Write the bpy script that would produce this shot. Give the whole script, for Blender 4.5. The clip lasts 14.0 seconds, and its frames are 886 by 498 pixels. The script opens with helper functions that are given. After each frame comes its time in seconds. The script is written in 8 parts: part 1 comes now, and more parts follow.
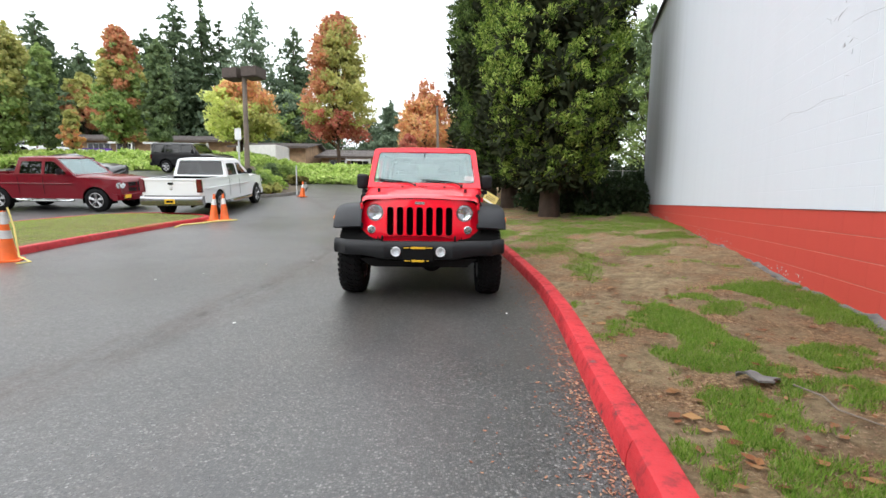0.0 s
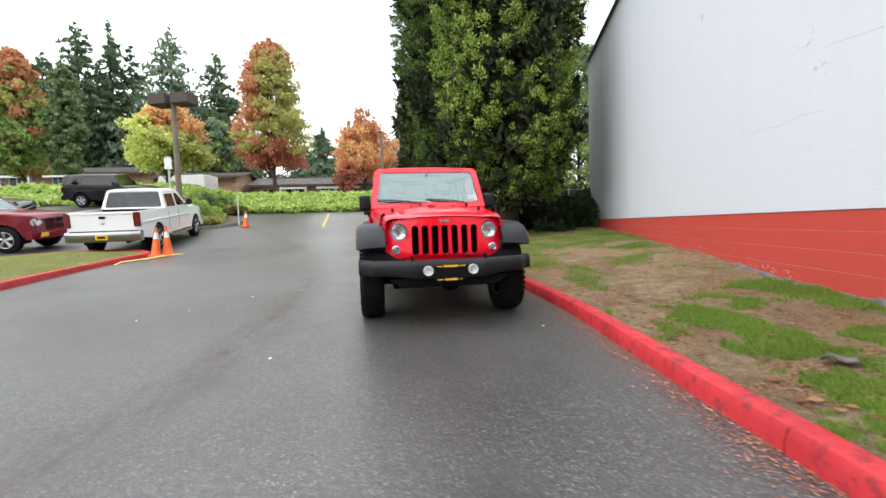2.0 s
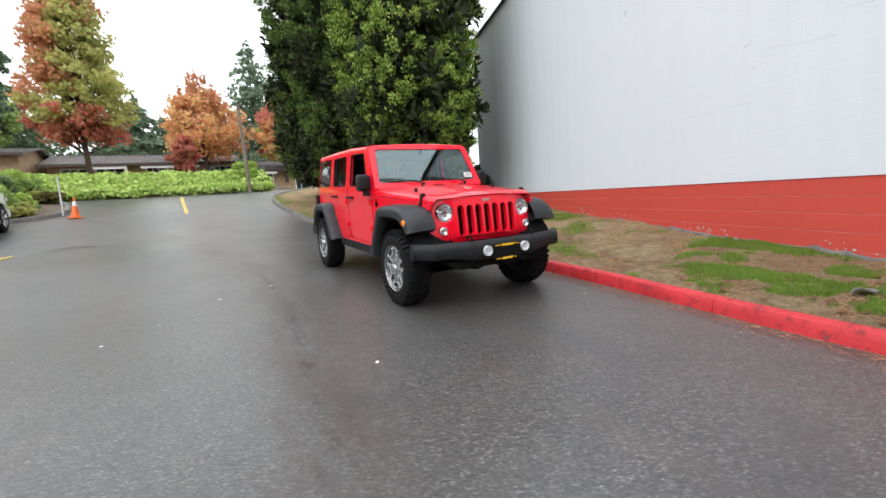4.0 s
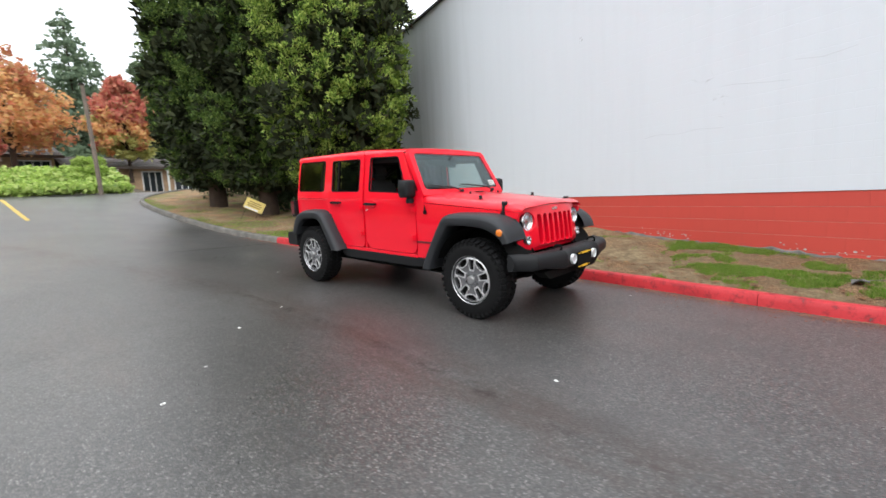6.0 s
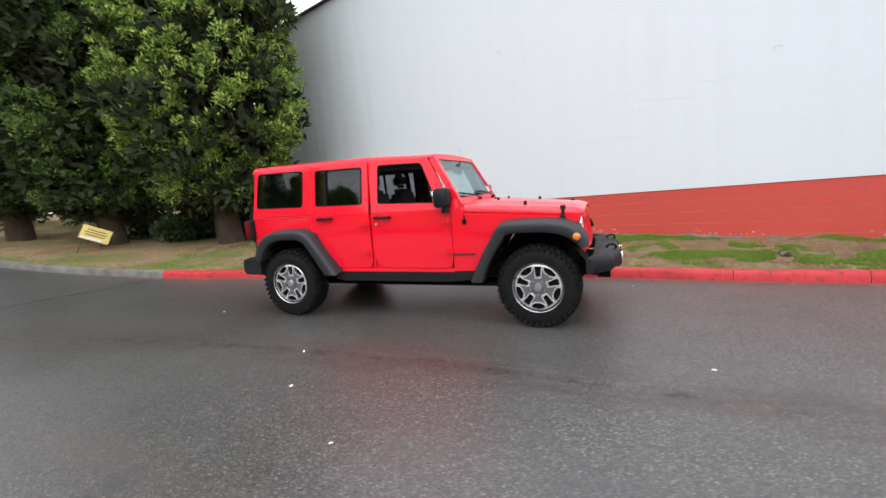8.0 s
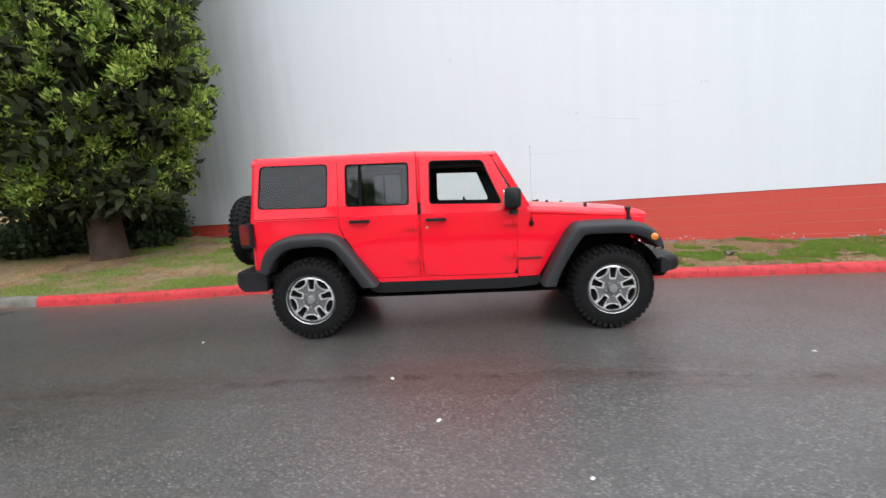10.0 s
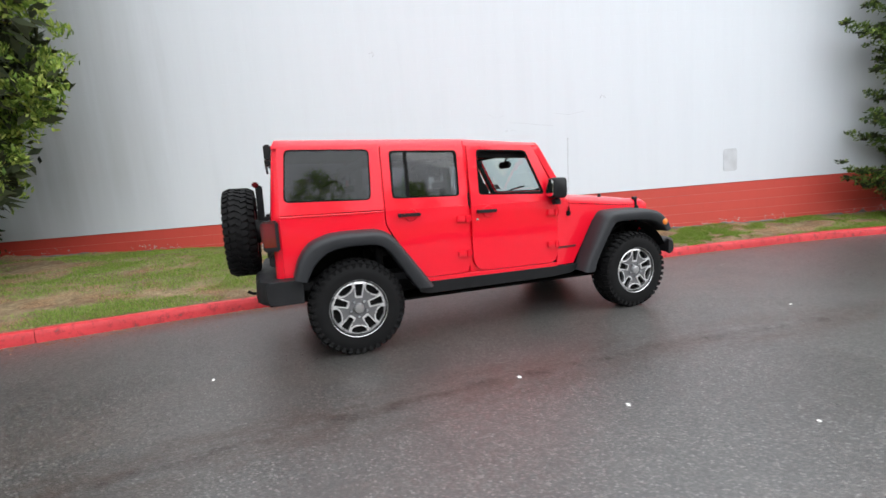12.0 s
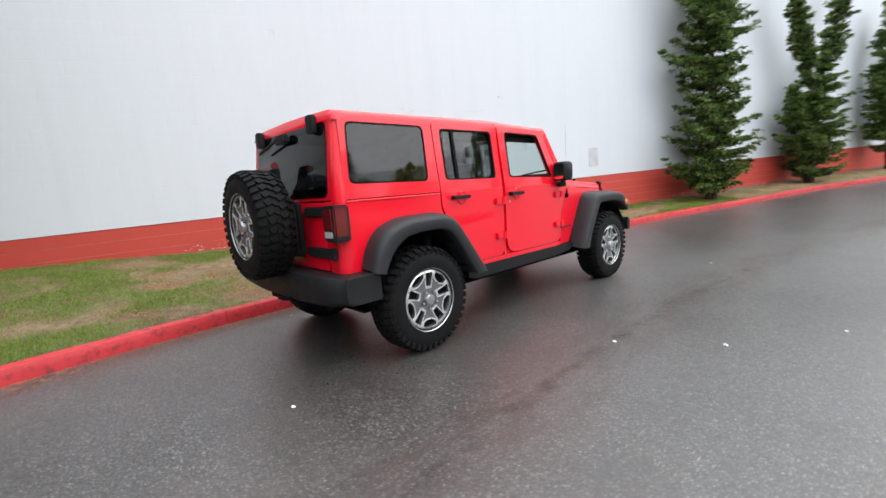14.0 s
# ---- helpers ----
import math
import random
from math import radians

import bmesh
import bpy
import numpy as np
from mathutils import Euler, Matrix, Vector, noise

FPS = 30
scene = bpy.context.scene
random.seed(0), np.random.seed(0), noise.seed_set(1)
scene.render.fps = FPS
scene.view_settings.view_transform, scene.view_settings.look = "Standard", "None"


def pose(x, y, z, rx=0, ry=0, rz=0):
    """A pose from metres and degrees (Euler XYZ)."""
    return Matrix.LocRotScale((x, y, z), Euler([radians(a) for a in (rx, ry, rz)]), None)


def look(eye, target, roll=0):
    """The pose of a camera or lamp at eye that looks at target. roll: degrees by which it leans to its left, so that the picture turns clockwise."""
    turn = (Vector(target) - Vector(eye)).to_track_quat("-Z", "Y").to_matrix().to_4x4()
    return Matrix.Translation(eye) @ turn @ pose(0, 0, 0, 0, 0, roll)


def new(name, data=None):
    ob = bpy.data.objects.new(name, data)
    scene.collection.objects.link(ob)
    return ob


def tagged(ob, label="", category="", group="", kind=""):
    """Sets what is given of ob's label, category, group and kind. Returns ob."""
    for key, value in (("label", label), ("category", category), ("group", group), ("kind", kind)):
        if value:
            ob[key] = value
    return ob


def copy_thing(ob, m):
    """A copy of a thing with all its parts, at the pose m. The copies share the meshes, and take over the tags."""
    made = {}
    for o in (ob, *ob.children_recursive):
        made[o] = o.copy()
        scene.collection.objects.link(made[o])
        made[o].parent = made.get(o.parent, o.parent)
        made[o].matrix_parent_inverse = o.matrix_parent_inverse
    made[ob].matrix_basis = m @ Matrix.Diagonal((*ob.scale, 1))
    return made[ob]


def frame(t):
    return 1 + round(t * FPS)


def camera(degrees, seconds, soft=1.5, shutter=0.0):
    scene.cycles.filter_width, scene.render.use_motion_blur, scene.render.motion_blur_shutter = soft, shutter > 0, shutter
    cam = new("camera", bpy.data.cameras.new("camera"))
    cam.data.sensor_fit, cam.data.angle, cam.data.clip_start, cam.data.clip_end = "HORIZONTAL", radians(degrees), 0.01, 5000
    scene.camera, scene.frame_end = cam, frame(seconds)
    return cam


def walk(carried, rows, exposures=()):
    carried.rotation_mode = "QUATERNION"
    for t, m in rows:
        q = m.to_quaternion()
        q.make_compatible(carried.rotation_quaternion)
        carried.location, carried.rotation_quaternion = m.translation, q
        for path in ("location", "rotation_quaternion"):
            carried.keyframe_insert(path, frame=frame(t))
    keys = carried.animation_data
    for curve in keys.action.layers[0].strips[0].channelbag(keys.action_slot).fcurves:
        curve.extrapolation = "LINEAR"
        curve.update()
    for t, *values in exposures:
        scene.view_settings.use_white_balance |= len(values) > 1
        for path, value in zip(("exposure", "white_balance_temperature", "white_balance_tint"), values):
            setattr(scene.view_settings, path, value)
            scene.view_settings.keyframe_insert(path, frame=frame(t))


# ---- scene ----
SKY = 1.95
cam = camera(91.4, 14.0, shutter=0.5)
PATH = [
    (0, (0.225, -6.624, 1.044), (0.238, -4.637, 0.822), 0.69),
    (0.5, (0.208, -6.621, 1.040), (0.272, -4.634, 0.822), 1.94),
    (1, (0.003, -6.626, 1.001), (0.160, -4.637, 0.863), 1.96),
    (1.5, (-0.387, -6.644, 1.000), (-0.141, -4.667, 0.825), -1.31),
    (2, (-0.752, -6.485, 0.973), (-0.437, -4.513, 0.862), -1.77),
    (2.5, (-1.169, -6.311, 0.984), (-0.792, -4.349, 0.898), -0.13),
    (2.7, (-1.371, -6.264, 0.974), (-0.872, -4.330, 0.880), -1.03),
    (4.8, (-3.313, -5.157, 1.131), (-2.216, -3.506, 0.865), -1.66),
    (5, (-3.481, -5.017, 1.125), (-2.324, -3.404, 0.880), -1.41),
    (5.5, (-3.891, -4.637, 1.192), (-2.536, -3.187, 0.943), -3.09),
    (6, (-4.172, -4.185, 1.227), (-2.722, -2.831, 0.972), -2.97),
    (6.5, (-4.463, -3.716, 1.237), (-2.870, -2.526, 1.020), -2.79),
    (7, (-4.669, -3.225, 1.257), (-2.986, -2.171, 1.017), -2.57),
    (7.5, (-4.827, -2.701, 1.300), (-3.076, -1.761, 1.080), -3.43),
    (8, (-5.004, -2.158, 1.355), (-3.158, -1.434, 1.095), -5.62),
    (8.5, (-5.042, -1.618, 1.353), (-3.161, -0.989, 1.098), -4.45),
    (9, (-5.092, -1.084, 1.365), (-3.139, -0.718, 1.136), -4.30),
    (9.2, (-5.101, -0.876, 1.384), (-3.137, -0.588, 1.141), -4.41),
    (11.3, (-4.728, 1.304, 1.397), (-2.790, 0.879, 1.147), -4.99),
    (11.5, (-4.673, 1.510, 1.410), (-2.769, 0.959, 1.143), -5.16),
    (12, (-4.468, 1.958, 1.386), (-2.604, 1.288, 1.107), -4.63),
    (12.5, (-4.231, 2.382, 1.367), (-2.447, 1.521, 1.091), -4.26),
    (13, (-3.980, 2.779, 1.359), (-2.315, 1.717, 1.043), -4.66),
    (13.5, (-3.662, 3.132, 1.361), (-2.069, 1.970, 1.027), -4.60),
    (14, (-3.344, 3.518, 1.361), (-1.889, 2.186, 1.030), -5.28),
]
walk(cam, [(t, look(eye, target, roll)) for t, eye, target, roll in PATH], ((0.0, 0.05), (2.5, 0.06), (5.0, -0.09), (7.0, -0.03), (9.0, 0.02), (11.5, 0.05), (14.0, 0.05)))

# ---- world, sun ----
world = bpy.data.worlds.new("overcast")
scene.world = world
world.use_nodes = True
wn = world.node_tree
wn.nodes.clear()
w_out = wn.nodes.new("ShaderNodeOutputWorld")
w_bg = wn.nodes.new("ShaderNodeBackground")
w_sky = wn.nodes.new("ShaderNodeTexSky")
w_sky.sky_type = "NISHITA"
w_sky.sun_disc = False
w_sky.sun_elevation = radians(48)
w_sky.sun_rotation = radians(250)
w_sky.air_density, w_sky.dust_density, w_sky.ozone_density = 1.0, 6.0, 1.0
w_hsv = wn.nodes.new("ShaderNodeHueSaturation")
w_hsv.inputs["Saturation"].default_value = 0.12
w_hsv.inputs["Value"].default_value = 0.10
w_mix = wn.nodes.new("ShaderNodeMixRGB")
w_mix.blend_type = "MIX"
w_mix.inputs[0].default_value = 0.88
w_mix.inputs[2].default_value = (0.935, 0.98, 1.03, 1)
wn.links.new(w_sky.outputs[0], w_hsv.inputs["Color"])
wn.links.new(w_hsv.outputs[0], w_mix.inputs[1])
# an overcast sky is brighter overhead than at the horizon
w_geo = wn.nodes.new("ShaderNodeTexCoord")
w_sep = wn.nodes.new("ShaderNodeSeparateXYZ")
w_up = wn.nodes.new("ShaderNodeMapRange")
w_up.inputs["To Min"].default_value, w_up.inputs["To Max"].default_value = 0.84, 1.45
w_dim = wn.nodes.new("ShaderNodeMixRGB")
w_dim.blend_type = "MULTIPLY"
w_dim.inputs[0].default_value = 1.0
wn.links.new(w_geo.outputs["Generated"], w_sep.inputs[0])
wn.links.new(w_sep.outputs[2], w_up.inputs["Value"])
wn.links.new(w_mix.outputs[0], w_dim.inputs[1])
wn.links.new(w_up.outputs[0], w_dim.inputs[2])
wn.links.new(w_dim.outputs[0], w_bg.inputs[0])
w_bg.inputs[1].default_value = SKY
wn.links.new(w_bg.outputs[0], w_out.inputs[0])
sun_data = bpy.data.lights.new("sun", "SUN")
sun_data.energy, sun_data.angle, sun_data.color = 1.5, radians(80), (1.0, 0.99, 0.975)
sun = new("sun", sun_data)
sun.matrix_world = look((-16, -15, 29), (0, 0, 0))

# ---- helpers for meshes ----
rnd = random.Random(11)


def thing(name, label, category, group="", kind="", m=None):
    ob = tagged(new(name), label, category, group, kind)
    ob.empty_display_size = 0.2
    if m is not None:
        ob.matrix_world = m
    return ob


def finish(me, mat, smooth=35):
    if mat is not None:
        for mm in (mat if isinstance(mat, (list, tuple)) else [mat]):
            me.materials.append(mm)
    if smooth and len(me.polygons):
        me.polygons.foreach_set("use_smooth", np.ones(len(me.polygons), bool))
        me.set_sharp_from_angle(angle=radians(smooth))
    elif len(me.polygons):
        me.polygons.foreach_set("use_smooth", np.zeros(len(me.polygons), bool))
    me.update()
    return me


def part(name, bm, mat, parent=None, label="", smooth=35, bevel=0.0, seg=2):
    """Links a bmesh as one mesh object under a thing or a part."""
    bmesh.ops.recalc_face_normals(bm, faces=bm.faces)
    me = bpy.data.meshes.new(name)
    bm.to_mesh(me)
    bm.free()
    finish(me, mat, smooth)
    ob = new(name, me)
    if parent is not None:
        ob.parent = parent
    if label:
        ob["label"] = label
    if bevel:
        b = ob.modifiers.new("edges", "BEVEL")
        b.width, b.segments, b.limit_method, b.angle_limit = bevel, seg, "ANGLE", radians(40)
        b.harden_normals = True
    return ob


def raw(name, verts, faces, mat, parent=None, smooth=0):
    """A mesh object from arrays of vertices and equal-sized faces."""
    verts, faces = np.asarray(verts, np.float32), np.asarray(faces, np.int32)
    me = bpy.data.meshes.new(name)
    n, k = faces.shape
    me.vertices.add(len(verts))
    me.vertices.foreach_set("co", verts.ravel())
    me.loops.add(n * k)
    me.loops.foreach_set("vertex_index", faces.ravel())
    me.polygons.add(n)
    me.polygons.foreach_set("loop_start", np.arange(0, n * k, k, dtype=np.int32))
    me.update(calc_edges=True)
    me.validate()
    finish(me, mat, smooth)
    ob = new(name, me)
    if parent is not None:
        ob.parent = parent
    return ob


def box(bm, c, s, rz=0.0, bev=0.0, rx=0.0, ry=0.0):
    m = Matrix.Translation(c) @ Euler((rx, ry, rz)).to_matrix().to_4x4() @ Matrix.Diagonal((*s, 1))
    g = bmesh.ops.create_cube(bm, size=1.0, matrix=m)
    if bev:
        vs = set(g["verts"])
        es = [e for e in bm.edges if e.verts[0] in vs and e.verts[1] in vs]
        bmesh.ops.bevel(bm, geom=es, offset=bev, segments=2, affect="EDGES", clamp_overlap=True)
    return g["verts"]


def cyl(bm, a, b, r, r2=None, n=16, caps=True):
    a, b = Vector(a), Vector(b)
    d = b - a
    q = Vector((0, 0, 1)).rotation_difference(d.normalized()).to_matrix().to_4x4()
    m = Matrix.Translation((a + b) / 2) @ q
    return bmesh.ops.create_cone(bm, cap_ends=caps, segments=n, radius1=r, radius2=r if r2 is None else r2, depth=d.length, matrix=m)["verts"]


def lathe(bm, prof, axis="x", at=(0, 0, 0), n=32):
    """Turns the profile of (along, radius) round an axis."""
    rings = []
    for u, r in prof:
        ring = []
        for k in range(n):
            a = 2 * math.pi * k / n
            p = (u, r * math.cos(a), r * math.sin(a)) if axis == "x" else ((r * math.cos(a), u, r * math.sin(a)) if axis == "y" else (r * math.cos(a), r * math.sin(a), u))
            ring.append(bm.verts.new(Vector(p) + Vector(at)))
        rings.append(ring)
    for A, B in zip(rings, rings[1:]):
        for k in range(n):
            bm.faces.new((A[k], A[(k + 1) % n], B[(k + 1) % n], B[k]))
    return rings


def tube(bm, pts, r, n=8, taper=None):
    """A round bar along points."""
    pts = [Vector(p) for p in pts]
    rings = []
    for i, p in enumerate(pts):
        d = (pts[min(i + 1, len(pts) - 1)] - pts[max(i - 1, 0)]).normalized()
        q = Vector((0, 0, 1)).rotation_difference(d)
        rr = r if taper is None else r + (taper - r) * i / (len(pts) - 1)
        rings.append([bm.verts.new(p + q @ Vector((rr * math.cos(2 * math.pi * k / n), rr * math.sin(2 * math.pi * k / n), 0))) for k in range(n)])
    for A, B in zip(rings, rings[1:]):
        for k in range(n):
            bm.faces.new((A[k], A[(k + 1) % n], B[(k + 1) % n], B[k]))
    bm.faces.new(rings[0][::-1])
    bm.faces.new(rings[-1])


def loft(bm, loops, close=False, caps=False):
    """Faces between rows of points of equal number."""
    rows = [[bm.verts.new(p) for p in row] for row in loops]
    n = len(rows[0])
    for A, B in zip(rows, rows[1:]):
        for k in range(n if close else n - 1):
            bm.faces.new((A[k], A[(k + 1) % n], B[(k + 1) % n], B[k]))
    if caps:
        bm.faces.new(rows[0][::-1])
        bm.faces.new(rows[-1])
    return rows


def rrect(x0, y0, x1, y1, r, n=4):
    """A rounded rectangle as points."""
    out = []
    for cx, cy, a in ((x1 - r, y1 - r, 0), (x0 + r, y1 - r, 90), (x0 + r, y0 + r, 180), (x1 - r, y0 + r, 270)):
        for k in range(n + 1):
            t = radians(a + 90 * k / n)
            out.append((cx + r * math.cos(t), cy + r * math.sin(t)))
    return out


def rounded(pts, r, n=4):
    """A polygon with its corners rounded (r: one radius or one each)."""
    out, m = [], len(pts)
    for i, p in enumerate(pts):
        p = Vector(p)
        a, b = Vector(pts[i - 1]) - p, Vector(pts[(i + 1) % m]) - p
        rr = r[i] if isinstance(r, (list, tuple)) else r
        rr = min(rr, a.length * 0.49, b.length * 0.49)
        if rr < 1e-4:
            out.append(tuple(p))
            continue
        s, e = p + a.normalized() * rr, p + b.normalized() * rr
        for k in range(n + 1):
            t = k / n
            q = s * (1 - t) ** 2 + p * 2 * t * (1 - t) + e * t * t
            out.append((q.x, q.y))
    return out


def circle(cx, cy, r, n=20):
    return [(cx + r * math.cos(2 * math.pi * k / n), cy + r * math.sin(2 * math.pi * k / n)) for k in range(n)]


def sheet(bm, outline, holes, place, thick):
    """A flat piece with holes; place(u, v, w) sets it in space, w running from 0 to thick."""
    tmp = bmesh.new()
    for loop in [outline, *holes]:
        vs = [tmp.verts.new((u, v, 0)) for u, v in loop]
        for k in range(len(vs)):
            tmp.edges.new((vs[k], vs[(k + 1) % len(vs)]))
    bmesh.ops.triangle_fill(tmp, use_beauty=True, use_dissolve=False, edges=tmp.edges[:])
    bmesh.ops.recalc_face_normals(tmp, faces=tmp.faces)
    tmp.verts.index_update()
    f_v = [bm.verts.new(place(v.co.x, v.co.y, 0.0)) for v in tmp.verts]
    b_v = [bm.verts.new(place(v.co.x, v.co.y, thick)) for v in tmp.verts]
    for f in tmp.faces:
        bm.faces.new([f_v[v.index] for v in f.verts])
        bm.faces.new([b_v[v.index] for v in reversed(f.verts)])
    for e in tmp.edges:
        if len(e.link_faces) == 1:
            i, j = e.verts[0].index, e.verts[1].index
            bm.faces.new((f_v[i], f_v[j], b_v[j], b_v[i]))
    tmp.free()


# ---- materials ----
def node_mat(name):
    m = bpy.data.materials.new(name)
    m.use_nodes = True
    nt = m.node_tree
    return m, nt, nt.nodes["Principled BSDF"]


def nd(nt, kind, **inputs):
    n = nt.nodes.new(kind)
    for k, v in inputs.items():
        n.inputs[k.replace("_", " ")].default_value = v
    return n


def coords(nt):
    return nt.nodes.new("ShaderNodeTexCoord").outputs["Object"]


def noise_tex(nt, scale, detail=4.0, rough=0.55, vec=None):
    n = nd(nt, "ShaderNodeTexNoise", Scale=scale, Detail=detail, Roughness=rough)
    nt.links.new(vec if vec is not None else coords(nt), n.inputs["Vector"])
    return n.outputs["Fac"]


def ramp(nt, fac, stops):
    r = nt.nodes.new("ShaderNodeValToRGB")
    els = r.color_ramp.elements
    while len(els) < len(stops):
        els.new(0.5)
    for e, (p, c) in zip(els, stops):
        e.position = p
        e.color = (c, c, c, 1) if isinstance(c, (int, float)) else (*c, 1)
    nt.links.new(fac, r.inputs[0])
    return r.outputs[0]


def mixc(nt, fac, a, b, mode="MIX"):
    m = nt.nodes.new("ShaderNodeMixRGB")
    m.blend_type = mode
    for i, v in enumerate((fac, a, b)):
        if isinstance(v, (int, float)):
            m.inputs[i].default_value = v if i == 0 else (v, v, v, 1)
        elif isinstance(v, tuple):
            m.inputs[i].default_value = (*v, 1)
        else:
            nt.links.new(v, m.inputs[i])
    return m.outputs[0]


def bump(nt, bsdf, height, strength=0.3, dist=0.01):
    b = nd(nt, "ShaderNodeBump", Strength=strength, Distance=dist)
    nt.links.new(height, b.inputs["Height"])
    nt.links.new(b.outputs[0], bsdf.inputs["Normal"])


def surf(name, col, rough=0.6, metal=0.0, var=0.12, scale=6.0, fine=90.0, relief=0.0, coat=0.0, spec=0.5, rvar=0.08):
    """A plain surface with mottling at two scales, uneven gloss and fine relief."""
    m, nt, b = node_mat(name)
    v = coords(nt)
    big, small = noise_tex(nt, scale, vec=v), noise_tex(nt, fine, 3, vec=v)
    dark = tuple(c * (1 - var) for c in col)
    lite = tuple(min(1, c * (1 + var)) for c in col)
    c1 = mixc(nt, ramp(nt, big, [(0.3, 0.0), (0.7, 1.0)]), dark, lite)
    c2 = mixc(nt, 0.35 * var / 0.12 if var < 0.3 else 0.6, c1, ramp(nt, small, [(0.3, 0.75), (0.7, 1.0)]), "MULTIPLY")
    nt.links.new(c2, b.inputs["Base Color"])
    nt.links.new(ramp(nt, big, [(0.2, max(0.02, rough - rvar)), (0.8, min(1, rough + rvar))]), b.inputs["Roughness"])
    b.inputs["Metallic"].default_value = metal
    b.inputs["Coat Weight"].default_value = coat
    b.inputs["Coat Roughness"].default_value = 0.04
    b.inputs["Specular IOR Level"].default_value = spec
    if relief:
        bump(nt, b, small, 0.5, relief)
    return m


def paint(name, col, coat=0.7, spec=0.3):
    """Car paint: colour under a clear coat, with faint unevenness and road film."""
    m, nt, b = node_mat(name)
    v = coords(nt)
    film = noise_tex(nt, 3.0, 5, vec=v)
    nt.links.new(mixc(nt, ramp(nt, film, [(0.45, 0.0), (0.8, 0.12)]), col, tuple(0.9 * c + 0.02 for c in col)), b.inputs["Base Color"])
    nt.links.new(ramp(nt, film, [(0.3, 0.28), (0.8, 0.42)]), b.inputs["Roughness"])
    b.inputs["Specular IOR Level"].default_value = spec
    b.inputs["Coat Weight"].default_value = coat
    b.inputs["Coat IOR"].default_value = 1.5
    nt.links.new(ramp(nt, noise_tex(nt, 9.0, 4, vec=v), [(0.3, 0.02), (0.8, 0.07)]), b.inputs["Coat Roughness"])
    return m


def glass(name, tint, gloss=(1.0, 1.0, 1.0), f0=0.045):
    """Thin window glass: tinted see-through with a mirror film."""
    m, nt, b = node_mat(name)
    nt.nodes.remove(b)
    out = nt.nodes["Material Output"]
    tr = nt.nodes.new("ShaderNodeBsdfTransparent")
    tr.inputs[0].default_value = (*tint, 1)
    gl = nd(nt, "ShaderNodeBsdfGlossy", Roughness=0.01)
    gl.inputs[0].default_value = (*gloss, 1)
    fac = nd(nt, "ShaderNodeLayerWeight", Blend=0.5).outputs["Facing"]
    pw = nt.nodes.new("ShaderNodeMath")
    pw.operation = "POWER"
    pw.inputs[1].default_value = 4.0
    nt.links.new(fac, pw.inputs[0])
    fr = nt.nodes.new("ShaderNodeMath")
    fr.operation = "MULTIPLY_ADD"
    fr.inputs[1].default_value = 0.85 - f0
    fr.inputs[2].default_value = f0
    nt.links.new(pw.outputs[0], fr.inputs[0])
    mx = nt.nodes.new("ShaderNodeMixShader")
    nt.links.new(fr.outputs[0], mx.inputs[0])
    nt.links.new(tr.outputs[0], mx.inputs[1])
    nt.links.new(gl.outputs[0], mx.inputs[2])
    nt.links.new(mx.outputs[0], out.inputs[0])
    return m


def leaf_mat(name, cols, rough=0.55, trans=0.25):
    """Foliage that varies from leaf to leaf and from bough to bough."""
    m, nt, b = node_mat(name)
    geo = nt.nodes.new("ShaderNodeNewGeometry")
    k = len(cols)
    c = ramp(nt, geo.outputs["Random Per Island"], [(i / max(1, k - 1), col) for i, col in enumerate(cols)])
    big = noise_tex(nt, 1.1, 3)
    c2 = mixc(nt, 0.5, c, ramp(nt, big, [(0.3, 0.65), (0.7, 1.0)]), "MULTIPLY")
    nt.links.new(c2, b.inputs["Base Color"])
    b.inputs["Roughness"].default_value = rough
    b.inputs["Specular IOR Level"].default_value = 0.28
    tl = nt.nodes.new("ShaderNodeBsdfTranslucent")
    nt.links.new(c2, tl.inputs[0])
    mx = nt.nodes.new("ShaderNodeMixShader")
    mx.inputs[0].default_value = trans
    nt.links.new(b.outputs[0], mx.inputs[1])
    nt.links.new(tl.outputs[0], mx.inputs[2])
    nt.links.new(mx.outputs[0], nt.nodes["Material Output"].inputs[0])
    return m


def math_node(nt, op, *args):
    """A Math node fed by numbers or sockets."""
    n = nt.nodes.new("ShaderNodeMath")
    n.operation = op
    for i, a in enumerate(args):
        if isinstance(a, (int, float)):
            n.inputs[i].default_value = a
        else:
            nt.links.new(a, n.inputs[i])
    return n.outputs[0]


def seam_offset(nt, v, wander):
    """Distance across the drive from the old seam that curves along it."""
    sx = nt.nodes.new("ShaderNodeSeparateXYZ")
    nt.links.new(v, sx.inputs[0])
    dy = math_node(nt, "SUBTRACT", sx.outputs[1], 0.3)
    bow = math_node(nt, "MULTIPLY_ADD", math_node(nt, "MULTIPLY", dy, dy), 0.022, sx.outputs[0])
    shake = math_node(nt, "MULTIPLY_ADD", noise_tex(nt, 1.3, 6, 0.7, v), wander, -0.5 * wander)
    return math_node(nt, "ABSOLUTE", math_node(nt, "ADD", math_node(nt, "ADD", bow, 1.87), shake))


